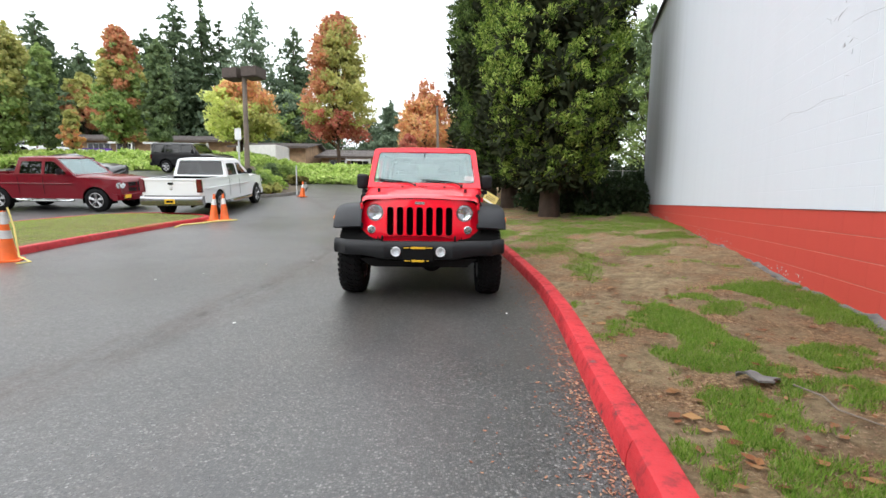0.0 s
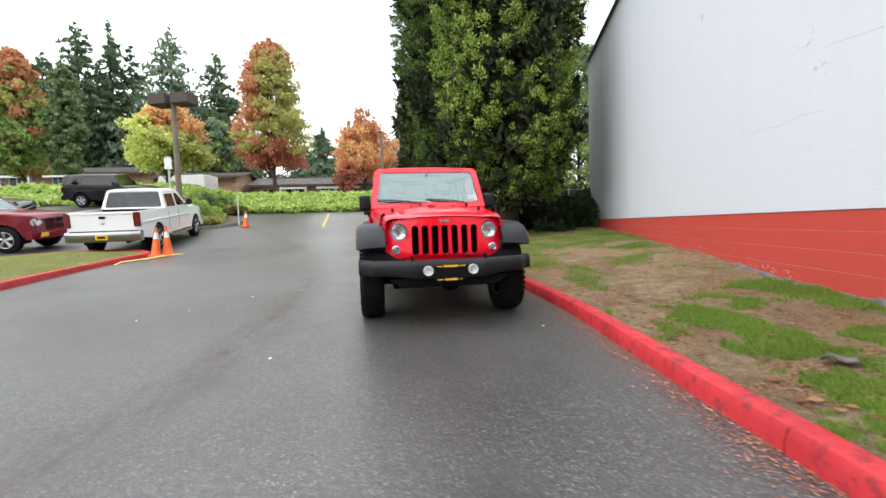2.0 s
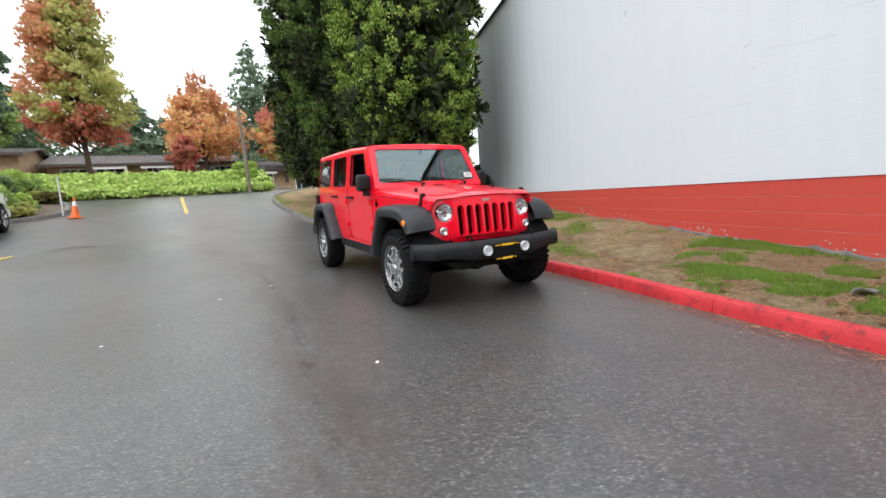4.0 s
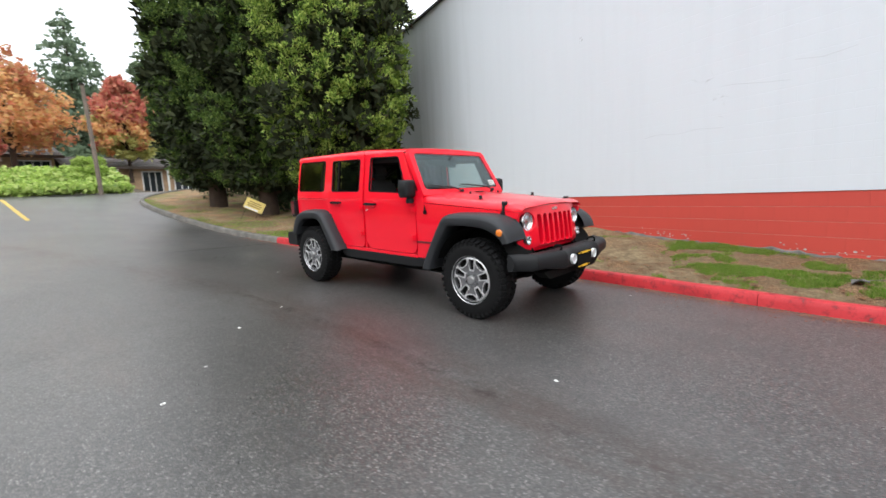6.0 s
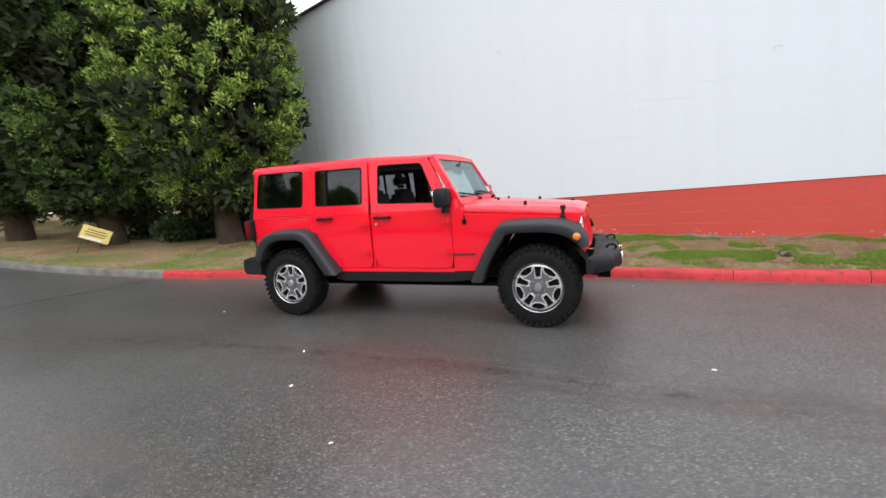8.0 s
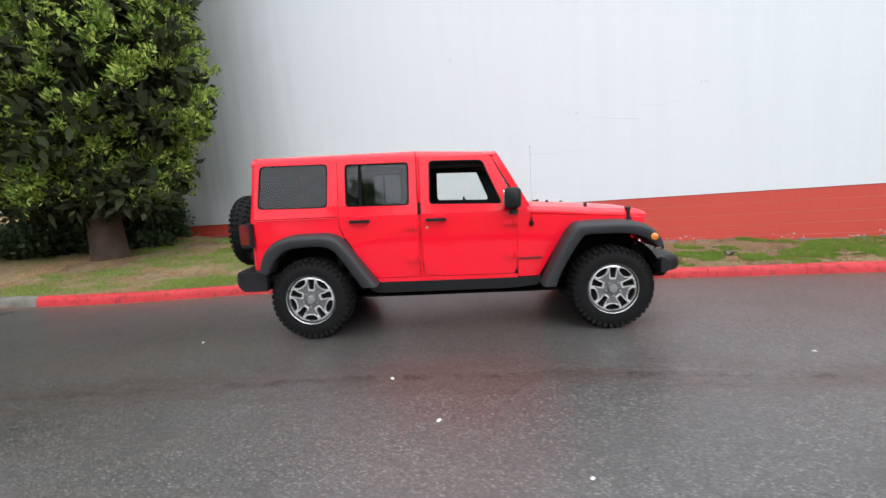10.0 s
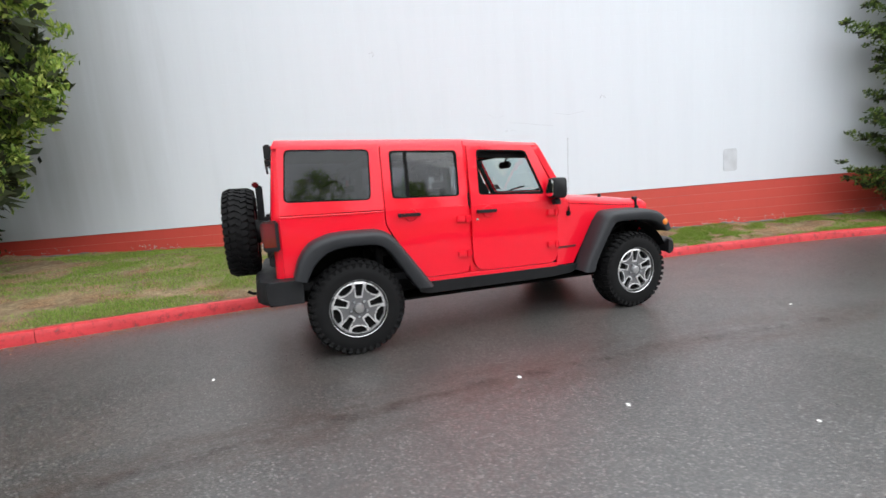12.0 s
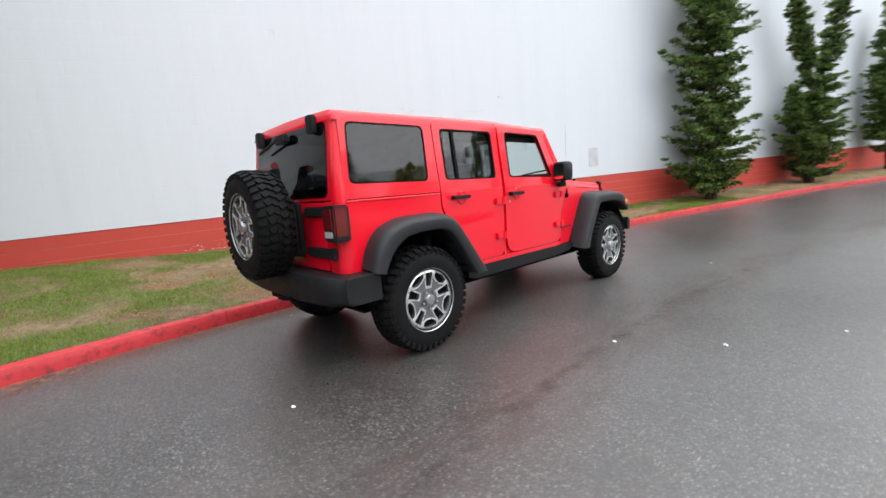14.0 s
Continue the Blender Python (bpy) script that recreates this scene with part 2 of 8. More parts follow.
def asphalt_mat():
    m, nt, b = node_mat("asphalt")
    v = coords(nt)
    chips = nd(nt, "ShaderNodeTexVoronoi", Scale=95.0)
    nt.links.new(v, chips.inputs["Vector"])
    sep = nt.nodes.new("ShaderNodeSeparateColor")
    nt.links.new(chips.outputs["Color"], sep.inputs[0])
    stone = ramp(nt, sep.outputs[0], [(0.0, (0.024, 0.023, 0.023)), (0.45, (0.066, 0.062, 0.059)), (0.80, (0.112, 0.105, 0.099)), (0.93, (0.165, 0.156, 0.147)), (1.0, (0.30, 0.288, 0.275))])
    gaps = ramp(nt, chips.outputs["Distance"], [(0.0, 1.15), (0.7, 0.30)])
    c = mixc(nt, 1.0, stone, gaps, "MULTIPLY")
    # larger pale stones worn bare here and there
    big = nd(nt, "ShaderNodeTexVoronoi", Scale=52.0)
    nt.links.new(v, big.inputs["Vector"])
    bsep = nt.nodes.new("ShaderNodeSeparateColor")
    nt.links.new(big.outputs["Color"], bsep.inputs[0])
    pale = mixc(nt, 1.0, ramp(nt, bsep.outputs[0], [(0.82, 0.0), (0.87, 1.0)]), ramp(nt, big.outputs["Distance"], [(0.22, 1.0), (0.34, 0.0)]), "MULTIPLY")
    pale = mixc(nt, 1.0, pale, ramp(nt, noise_tex(nt, 0.9, 3, 0.6, v), [(0.35, 0.35), (0.6, 1.0)]), "MULTIPLY")
    c = mixc(nt, pale, c, mixc(nt, bsep.outputs[1], (0.125, 0.11, 0.10), (0.28, 0.267, 0.25)))
    worn = noise_tex(nt, 0.35, 5, 0.6, v)
    c = mixc(nt, ramp(nt, worn, [(0.38, 0.0), (0.72, 0.40)]), c, (0.086, 0.083, 0.081))
    lane = nt.nodes.new("ShaderNodeMapping")
    lane.inputs["Scale"].default_value = (1.1, 0.30, 1.0)
    nt.links.new(v, lane.inputs[0])
    rust = noise_tex(nt, 0.6, 6, 0.65, lane.outputs[0])
    c = mixc(nt, ramp(nt, rust, [(0.54, 0.0), (0.70, 0.4)]), c, (0.080, 0.056, 0.047))
    # reddish dirt beside the seam and its dark broken core
    broken = ramp(nt, noise_tex(nt, 4.0, 8, 0.8, lane.outputs[0]), [(0.42, 0.0), (0.58, 0.85)])
    wide = ramp(nt, seam_offset(nt, v, 0.35), [(0.0, 0.75), (0.16, 0.6), (0.42, 0.0)])
    dirty = mixc(nt, 1.0, wide, broken, "MULTIPLY")
    c = mixc(nt, dirty, c, (0.050, 0.032, 0.026))
    core = ramp(nt, seam_offset(nt, v, 0.20), [(0.0, 0.85), (0.02, 0.7), (0.085, 0.0)])
    gone = ramp(nt, noise_tex(nt, 3.6, 8, 0.8, v), [(0.46, 0.0), (0.60, 0.85)])
    cut = mixc(nt, 1.0, core, gone, "MULTIPLY")
    sy = nt.nodes.new("ShaderNodeSeparateXYZ")
    nt.links.new(v, sy.inputs[0])
    length = ramp(nt, math_node(nt, "MULTIPLY_ADD", sy.outputs[1], 0.05, 0.5), [(0.24, 0.0), (0.36, 0.85), (0.64, 0.85), (0.70, 0.0)])
    crack = mixc(nt, 1.0, cut, length, "MULTIPLY")
    c = mixc(nt, crack, c, (0.016, 0.012, 0.011))
    oil = noise_tex(nt, 1.7, 4, 0.6, v)
    c = mixc(nt, ramp(nt, oil, [(0.54, 0.0), (0.70, 0.5)]), c, (0.028, 0.027, 0.027))
    nt.links.new(c, b.inputs["Base Color"])
    damp = noise_tex(nt, 0.22, 4, 0.55, v)
    fine = noise_tex(nt, 30.0, 3, 0.6, v)
    r = mixc(nt, 0.35, ramp(nt, damp, [(0.40, 0.32), (0.60, 0.50)]), ramp(nt, fine, [(0.3, 0.15), (0.8, 0.65)]))
    nt.links.new(r, b.inputs["Roughness"])
    # the crumbled seam holds no water film and hardly shines
    dull = mixc(nt, crack, mixc(nt, dirty, (0.95, 0.95, 0.95), (0.42, 0.42, 0.42)), (0.10, 0.10, 0.10))
    nt.links.new(dull, b.inputs["Specular IOR Level"])
    nt.links.new(mixc(nt, 1.0, dull, (0.26, 0.26, 0.26), "MULTIPLY"), b.inputs["Coat Weight"])
    b.inputs["Coat Roughness"].default_value = 0.45
    b.inputs["Coat IOR"].default_value = 1.33
    bump(nt, b, mixc(nt, 0.5, chips.outputs["Distance"], noise_tex(nt, 140.0, 4, 0.7, v)), 0.5, 0.004)
    return m


def verge_mat(name="worn_turf", lift=1.0):
    m, nt, b = node_mat(name)
    v = coords(nt)
    at = nt.nodes.new("ShaderNodeAttribute")
    at.attribute_name = "grass"
    n1, n2, n3 = noise_tex(nt, 9.0, 6, 0.75, v), noise_tex(nt, 38.0, 6, 0.8, v), noise_tex(nt, 2.2, 5, 0.6, v)
    dirt = ramp(nt, n2, [(0.34, (0.036 * lift, 0.024 * lift, 0.016 * lift)), (0.5, (0.245 * lift, 0.142 * lift, 0.074 * lift)), (0.64, (0.52 * lift, 0.355 * lift, 0.205 * lift))])
    dirt = mixc(nt, ramp(nt, noise_tex(nt, 1.1, 5, 0.65, v), [(0.44, 0.0), (0.60, 0.75)]), dirt, (0.088 * lift, 0.045 * lift, 0.028 * lift))
    straw = ramp(nt, n1, [(0.32, (0.12, 0.088, 0.050)), (0.68, (0.41, 0.32, 0.19))])
    turf = ramp(nt, n2, [(0.30, (0.05, 0.05, 0.024)), (0.52, (0.10, 0.15, 0.034)), (0.7, (0.18, 0.28, 0.05))])
    ground = mixc(nt, ramp(nt, n3, [(0.40, 0.0), (0.58, 0.85)]), dirt, straw)
    edge = nt.nodes.new("ShaderNodeMath")
    edge.operation = "ADD"
    nt.links.new(at.outputs["Fac"], edge.inputs[0])
    nt.links.new(ramp(nt, n1, [(0.2, 0.0), (0.8, 0.5)]), edge.inputs[1])
    c = mixc(nt, ramp(nt, edge.outputs[0], [(0.66, 0.0), (1.15, 0.46)]), ground, turf)
    nt.links.new(c, b.inputs["Base Color"])
    b.inputs["Roughness"].default_value = 0.95
    b.inputs["Specular IOR Level"].default_value = 0.2
    bump(nt, b, n2, 1.0, 0.03)
    return m


def wall_mat(name, col, streak, mildew_shade=False, courses=0.16):
    """Painted blockwork: faint courses under thick paint, rain streaks and dirt."""
    m, nt, b = node_mat(name)
    v = coords(nt)
    mp = nt.nodes.new("ShaderNodeMapping")
    mp.inputs["Rotation"].default_value = (radians(-90), 0, 0)
    nt.links.new(v, mp.inputs[0])
    br = nd(nt, "ShaderNodeTexBrick", Scale=1.0, Mortar_Size=0.006, Mortar_Smooth=0.6, Brick_Width=0.4, Row_Height=0.2)
    nt.links.new(mp.outputs[0], br.inputs["Vector"])
    st = nt.nodes.new("ShaderNodeMapping")
    st.inputs["Scale"].default_value = (2.2, 2.2, 0.14)
    nt.links.new(v, st.inputs[0])
    runs = noise_tex(nt, 1.6, 6, 0.65, st.outputs[0])
    big = noise_tex(nt, 0.5, 4, 0.5, v)
    fine = noise_tex(nt, 70.0, 4, 0.6, v)
    c = mixc(nt, ramp(nt, runs, [(0.45, 0.0), (0.75, streak)]), col, tuple(x * 0.78 for x in col))
    c = mixc(nt, ramp(nt, big, [(0.3, 0.0), (0.7, 0.10)]), c, tuple(min(1, x * 1.08) for x in col))
    c = mixc(nt, ramp(nt, fine, [(0.55, 0.0), (0.85, 0.18)]), c, tuple(x * 0.8 for x in col))
    if mildew_shade:
        # grey-green mildew on the paint, with the trees' shade painted into it
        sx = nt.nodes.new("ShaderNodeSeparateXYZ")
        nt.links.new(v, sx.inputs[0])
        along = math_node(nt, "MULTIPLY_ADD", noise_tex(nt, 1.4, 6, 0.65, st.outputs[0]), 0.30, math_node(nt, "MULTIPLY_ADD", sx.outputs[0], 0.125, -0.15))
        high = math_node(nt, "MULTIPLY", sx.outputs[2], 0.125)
        shade_growth = mixc(nt, 1.0, ramp(nt, along, [(0.02, 0.16), (0.14, 0.38), (0.30, 0.58), (0.46, 0.30), (0.72, 0.0)]), ramp(nt, high, [(0.12, 0.45), (0.27, 1.0), (0.66, 1.0), (0.86, 0.45)]), "MULTIPLY")
        c = mixc(nt, shade_growth, c, (0.16, 0.175, 0.148))
    nt.links.new(c, b.inputs["Base Color"])
    b.inputs["Roughness"].default_value = 0.62
    h = nt.nodes.new("ShaderNodeMath")
    h.operation = "MULTIPLY_ADD"
    h.inputs[1].default_value = -1.0
    nt.links.new(br.outputs["Fac"], h.inputs[0])
    nt.links.new(ramp(nt, fine, [(0.3, 0.0), (0.8, 0.25)]), h.inputs[2])
    bump(nt, b, h.outputs[0] if courses else fine, courses or 0.25, 0.004)
    return m


ASPHALT = asphalt_mat()
TURF = verge_mat()
TURF_DRY = verge_mat("needle_strewn_turf", 1.25)
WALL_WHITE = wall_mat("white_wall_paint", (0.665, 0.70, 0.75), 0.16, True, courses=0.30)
WALL_RED = wall_mat("brick_red_wall_paint", (0.55, 0.064, 0.046), 0.4, courses=0.0)
# joints coloured paler than the band, for the light their edges catch
JOINT = surf("edge_lit_joint", (0.58, 0.20, 0.16), 0.8, var=0.25, scale=3, fine=40)
CONCRETE = surf("concrete", (0.15, 0.14, 0.132), 0.9, var=0.35, scale=9, fine=50, relief=0.012)


def kerb_paint():
    """Thick red kerb paint with scuffs, chips and dirt."""
    m, nt, b = node_mat("red_kerb_paint")
    v = coords(nt)
    big, mid, fine = noise_tex(nt, 1.6, 5, 0.6, v), noise_tex(nt, 11.0, 6, 0.7, v), noise_tex(nt, 55.0, 4, 0.65, v)
    c = mixc(nt, ramp(nt, big, [(0.3, 0.0), (0.7, 1.0)]), (0.40, 0.014, 0.020), (0.56, 0.028, 0.036))
    c = mixc(nt, ramp(nt, fine, [(0.50, 0.0), (0.75, 0.45)]), c, (0.30, 0.012, 0.018))
    c = mixc(nt, ramp(nt, mid, [(0.52, 0.0), (0.64, 0.75)]), c, (0.17, 0.014, 0.018))
    c = mixc(nt, ramp(nt, mid, [(0.65, 0.0), (0.68, 0.85)]), c, (0.085, 0.075, 0.072))
    nt.links.new(c, b.inputs["Base Color"])
    nt.links.new(ramp(nt, mid, [(0.3, 0.42), (0.7, 0.75)]), b.inputs["Roughness"])
    bump(nt, b, mid, 0.6, 0.006)
    return m


KERB_RED = kerb_paint()
KERB_GREY = surf("grey_kerb", (0.145, 0.135, 0.12), 0.85, var=0.45, scale=3.0, fine=50, relief=0.004)
BLADE = leaf_mat("grass_blades", [(0.10, 0.19, 0.022), (0.17, 0.31, 0.035), (0.27, 0.42, 0.06), (0.38, 0.38, 0.15)], 0.6, 0.45)
BITS = leaf_mat("dry_plant_bits", [(0.10, 0.055, 0.035), (0.20, 0.12, 0.075), (0.36, 0.26, 0.16), (0.26, 0.11, 0.07), (0.46, 0.36, 0.24)], 0.8, 0.0)
GUTTER = leaf_mat("reddish_gutter_litter", [(0.17, 0.07, 0.045), (0.36, 0.16, 0.10), (0.48, 0.29, 0.18), (0.25, 0.09, 0.06), (0.42, 0.21, 0.14)], 0.8, 0.0)
LITTER = leaf_mat("fallen_leaves", [(0.10, 0.035, 0.015), (0.22, 0.075, 0.025), (0.30, 0.15, 0.06), (0.16, 0.06, 0.03), (0.36, 0.20, 0.08)], 0.7, 0.1)
BARK = surf("bark", (0.065, 0.042, 0.030), 0.95, var=0.35, scale=3.0, fine=25, relief=0.03)


# ---- ground ----
def profile(y):
    """Height of the drive along its length: a dip, the car's slope, then a steeper rise to the upper lot."""
    if y < -3:
        return -0.09 - 0.04 * (1 - math.exp((y + 3) / 2.0)) + 0.004 * max(0, min(-8 - y, 25))
    z = 0.03 * min(y, 60)
    if y > 3:
        z += 0.005 * (min(y, 13) - 3) ** 2
    if y > 13:
        z += 0.1 * (min(y, 22) - 13)
    return z


def smooth01(a, b, t):
    t = max(0.0, min(1.0, (t - a) / (b - a)))
    return t * t * (3 - 2 * t)


def G(x, y):
    z = profile(y) + 0.75 * smooth01(-9.5, -14, x) * smooth01(12, 19, y)
    far = smooth01(70, 200, math.hypot(x, y))
    return z * (1 - far) + 3.0 * far


def spline(pts, n=12):
    """A smooth curve through points (Catmull-Rom)."""
    P = [Vector(p) for p in pts]
    P = [2 * P[0] - P[1], *P, 2 * P[-1] - P[-2]]
    out = []
    for i in range(1, len(P) - 2):
        a, b, c, d = P[i - 1:i + 3]
        for k in range(n):
            t = k / n
            out.append(0.5 * (2 * b + (c - a) * t + (2 * a - 5 * b + 4 * c - d) * t * t + (3 * b - a - 3 * c + d) * t ** 3))
    out.append(P[-2])
    return out


def graded(lo, hi, step, far, grow=1.25):
    """Coordinates that are even from lo to hi and widen out to +-far."""
    c = list(np.arange(lo, hi + 1e-6, step))
    s = step
    while c[-1] < far:
        s *= grow
        c.append(c[-1] + s)
    s = step
    while c[0] > -far:
        s *= grow
        c.insert(0, c[0] - s)
    return c


def grid_mesh(name, xs, ys, zf, mat, smooth=60):
    v = [(x, y, zf(x, y)) for y in ys for x in xs]
    n = len(xs)
    f = [(j * n + i, j * n + i + 1, (j + 1) * n + i + 1, (j + 1) * n + i) for j in range(len(ys) - 1) for i in range(n - 1)]
    return raw(name, v, f, mat, smooth=smooth)


road = tagged(grid_mesh("ground", graded(-16, 10, 0.5, 2200), graded(-20, 26, 0.5, 2200), G, ASPHALT),
              "damp grey worn asphalt drive with brown stains", "road", kind="structure")

KERB_R = spline([(-7.66, -32), (-4.66, -22), (-2.61, -16.4), (-1.51, -14.0), (-0.26, -10), (0.53, -7.6), (0.90, -5.8), (1.06, -4.9), (1.14, -4.2), (1.25, -3.4), (1.38, -2.2), (1.43, -1), (1.40, 1.6), (1.28, 3.2), (1.12, 4.1),
                 (0.91, 5.1), (0.72, 7), (0.57, 9.3), (0.49, 12), (0.42, 15), (0.54, 17), (0.94, 18.5), (1.84, 20.0), (3.24, 21.6), (5.54, 23.2)], 10)
KY = np.array([p.y for p in KERB_R])
KX = np.array([p.x for p in KERB_R])


def kerb_x(y):
    return float(np.interp(y, KY, KX))


WA, WB = 4.632, 0.321          # the wall's face: x = WA + WB * y
WALL_END = 9.3
VERGE_END = 7.45


def wall_x(y):
    return WA + WB * y


def wall_base(y):
    return float(np.interp(y, (-9, -6, -4, -2, 0, 2, 4, 7, 12), (0.10, 0.11, 0.15, 0.24, 0.36, 0.46, 0.55, 0.68, 0.92)))


def kerb_run(name, line, mat_of, label, width=0.155, height=0.132, side=1, seg=1.5, group="kerb stones"):
    """Kerb stones of even length laid end to end along a line."""
    top = tagged(new(name), label, "kerb", kind="structure")
    dist, acc = [0.0], 0.0
    for a, b in zip(line, line[1:]):
        acc += (b - a).length
        dist.append(acc)
    lx, ly = [p.x for p in line], [p.y for p in line]
    at = lambda s: (float(np.interp(s, dist, lx)), float(np.interp(s, dist, ly)))
    s0 = 0.0
    while s0 < acc - 0.05:
        s1 = min(acc, s0 + seg * rnd.uniform(0.8, 1.5))
        bm = bmesh.new()
        rows, k = [], max(2, int((s1 - s0) / 0.3) + 1)
        jig = rnd.uniform(-0.002, 0.002)
        for i in range(k):
            s = s0 + 0.003 + (s1 - s0 - 0.006) * i / (k - 1)
            x, y = at(s)
            xa, ya = at(max(0, s - 0.1))
            xb, yb = at(min(acc, s + 0.1))
            t = Vector((xb - xa, yb - ya)).normalized()
            nrm = Vector((t.y, -t.x)) * side
            g, w, h = G(x, y), width, height + jig + rnd.uniform(-0.002, 0.002)
            sec = [(-0.022, -0.12), (-0.012, h * 0.5), (0.004, h - 0.018), (0.010, h - 0.007), (0.020, h - 0.002), (w * 0.7, h), (w - 0.016, h - 0.005), (w, h - 0.030), (w, -0.12)]
            wob = rnd.uniform(-0.002, 0.002)
            rows.append([(x + nrm.x * (u + wob), y + nrm.y * (u + wob), g + v) for u, v in sec])
        loft(bm, rows, caps=True)
        part("kerb_stone", bm, mat_of(0.5 * (at(s0)[1] + at(s1)[1])), top, smooth=28)
        s0 = s1
    return top


kerb_run("kerb_verge", KERB_R, lambda y: KERB_RED if y < 6.3 else KERB_GREY, "kerb of the verge painted red, bare grey uphill")


# ---- verge with turf, soil and mounds ----
# greener spots near the start of the drive: x, y and half-widths
TURF_SPOTS = ((2.35, -0.4, 0.32, 0.55), (2.12, -1.2, 0.20, 0.45), (2.10, -3.1, 0.20, 0.62), (2.75, -3.05, 0.26, 0.22), (3.42, -2.75, 0.24, 0.75), (1.98, -4.05, 0.34, 0.36), (1.76, -4.65, 0.36, 0.42),
              (1.62, -5.25, 0.36, 0.55), (2.70, -4.12, 0.24, 0.26), (2.30, -4.55, 0.30, 0.22), (1.9, -6.3, 0.6, 0.7), (2.9, -5.4, 0.35, 0.4), (2.95, 0.1, 0.5, 0.35))


def grass_amount(x, y):
    a = noise.fractal(Vector((x * 0.95, y * 0.70, 3.1)), 1.0, 2.0, 5)
    b = noise.noise(Vector((x * 3.1, y * 2.6, 9.7)))
    u = (x - kerb_x(y)) / max(0.5, (wall_x(min(y, 7)) - kerb_x(y)))
    bias = 0.10 * math.cos(u * 9.0) - 0.10 * smooth01(6.0, 10.0, y) - 0.04 + 0.12 * smooth01(1.0, 3.0, y) * smooth01(6.5, 4.0, y)
    near = -1.0
    for px, py, rx, ry in TURF_SPOTS:
        near = max(near, 1.0 - ((x - px) / rx) ** 2 - ((y - py) / ry) ** 2)
    k = smooth01(0.8, -0.6, y) * smooth01(-8.0, -6.5, y)
    amount = 0.51 + 0.08 * smooth01(0.8, 2.0, y) * smooth01(9.0, 7.0, y) + 0.80 * a + 0.30 * b + bias
    c = noise.noise(Vector((x * 9.0, y * 8.0, 1.7)))
    spots = 0.39 + 0.32 * max(near, -1.0) + 0.60 * a + 0.60 * b + 0.45 * c
    return max(0.0, min(1.0, amount * (1 - k) + spots * k))


def verge_z(x, y):
    kx = kerb_x(y)
    if y <= VERGE_END:
        u = (x - kx) / max(0.6, wall_x(y) - kx)
        hi = wall_base(y)
    else:
        u = (x - kx) / 5.5
        hi = max(G(x, y) + 0.30 - 0.02 * (y - 7.4), wall_base(VERGE_END) + 0.04 * (y - 7.4))
    u = max(0.0, min(1.0, u))
    lo = G(kx, y) + 0.092
    z = lo + (hi - lo) * smooth01(-0.25, 1.1, u) if u > 0 else lo
    nz = noise.fractal(Vector((x * 0.8, y * 0.8, 0)), 1.0, 2.0, 3) * 0.05 + noise.noise(Vector((x * 4, y * 4, 5))) * 0.012
    return z + nz * min(1.0, u * 5)


def verge(name, ys, us, label, mat=TURF):
    v = []
    g = []
    for y in ys:
        kx = kerb_x(y) + 0.125
        wx = 16.0 if y > VERGE_END else wall_x(y) + 0.35
        for u in us:
            x = kx + (wx - kx) * u
            v.append((x, y, verge_z(x, y)))
            g.append(grass_amount(x, y))
    n = len(us)
    f = [(j * n + i, j * n + i + 1, (j + 1) * n + i + 1, (j + 1) * n + i) for j in range(len(ys) - 1) for i in range(n - 1)]
    ob = raw(name, v, f, mat, smooth=60)
    at = ob.data.attributes.new("grass", "FLOAT", "POINT")
    at.data.foreach_set("value", np.array(g, np.float32))
    return tagged(ob, label, "grass strip", kind="structure")


verge("verge", list(np.arange(-32, -9, 0.5)) + list(np.arange(-9, 7.44, 0.1)) + [7.445], list(np.linspace(0, 1, 44)), "patchy grass verge with bare soil and straw")
verge("verge_upper", list(np.arange(7.45, 23, 0.22)), [k ** 1.5 for k in np.linspace(0, 1, 60)], "dry grass slope under tall evergreen trees", TURF_DRY)


def blades(name, n, region, height, label, mask=0.5, mat=None):
    """Grass blades as single bent triangles on the greener parts."""
    V, k = [], 0
    tries = 0
    while k < n and tries < n * 12:
        tries += 1
        x, y, z, keep = region()
        if keep < mask + rnd.uniform(-0.36, 0.34):
            continue
        h = height * rnd.uniform(0.45, 1.25)
        a = rnd.uniform(0, 6.283)
        w = rnd.uniform(0.002, 0.0045)
        dx, dy = rnd.gauss(0, 0.45) * h, rnd.gauss(0, 0.45) * h
        V += [(x - w * math.cos(a), y - w * math.sin(a), z - 0.004), (x + w * math.cos(a), y + w * math.sin(a), z - 0.004), (x + dx, y + dy, z + h)]
        k += 1
    return tagged(raw(name, V, np.arange(len(V)).reshape(-1, 3), mat or BLADE), label, "grass", kind="stuff")


def on_verge():
    y = rnd.uniform(-6.2, -2.2) if rnd.random() < 0.45 else rnd.uniform(-11, 7.4)
    kx = kerb_x(y) + 0.16
    x = rnd.uniform(kx, min(wall_x(y), kx + 5.5))
    return x, y, verge_z(x, y), grass_amount(x, y)


def on_upper():
    y = rnd.uniform(7.5, 18)
    x = kerb_x(y) + 0.16 + 6 * rnd.random() ** 1.5
    return x, y, verge_z(x, y), grass_amount(x, y)


blades("grass_verge", 190000, on_verge, 0.034, "short patchy green grass on the verge", 0.71)
blades("grass_slope", 9000, on_upper, 0.05, "thin green grass under the trees", 0.52)


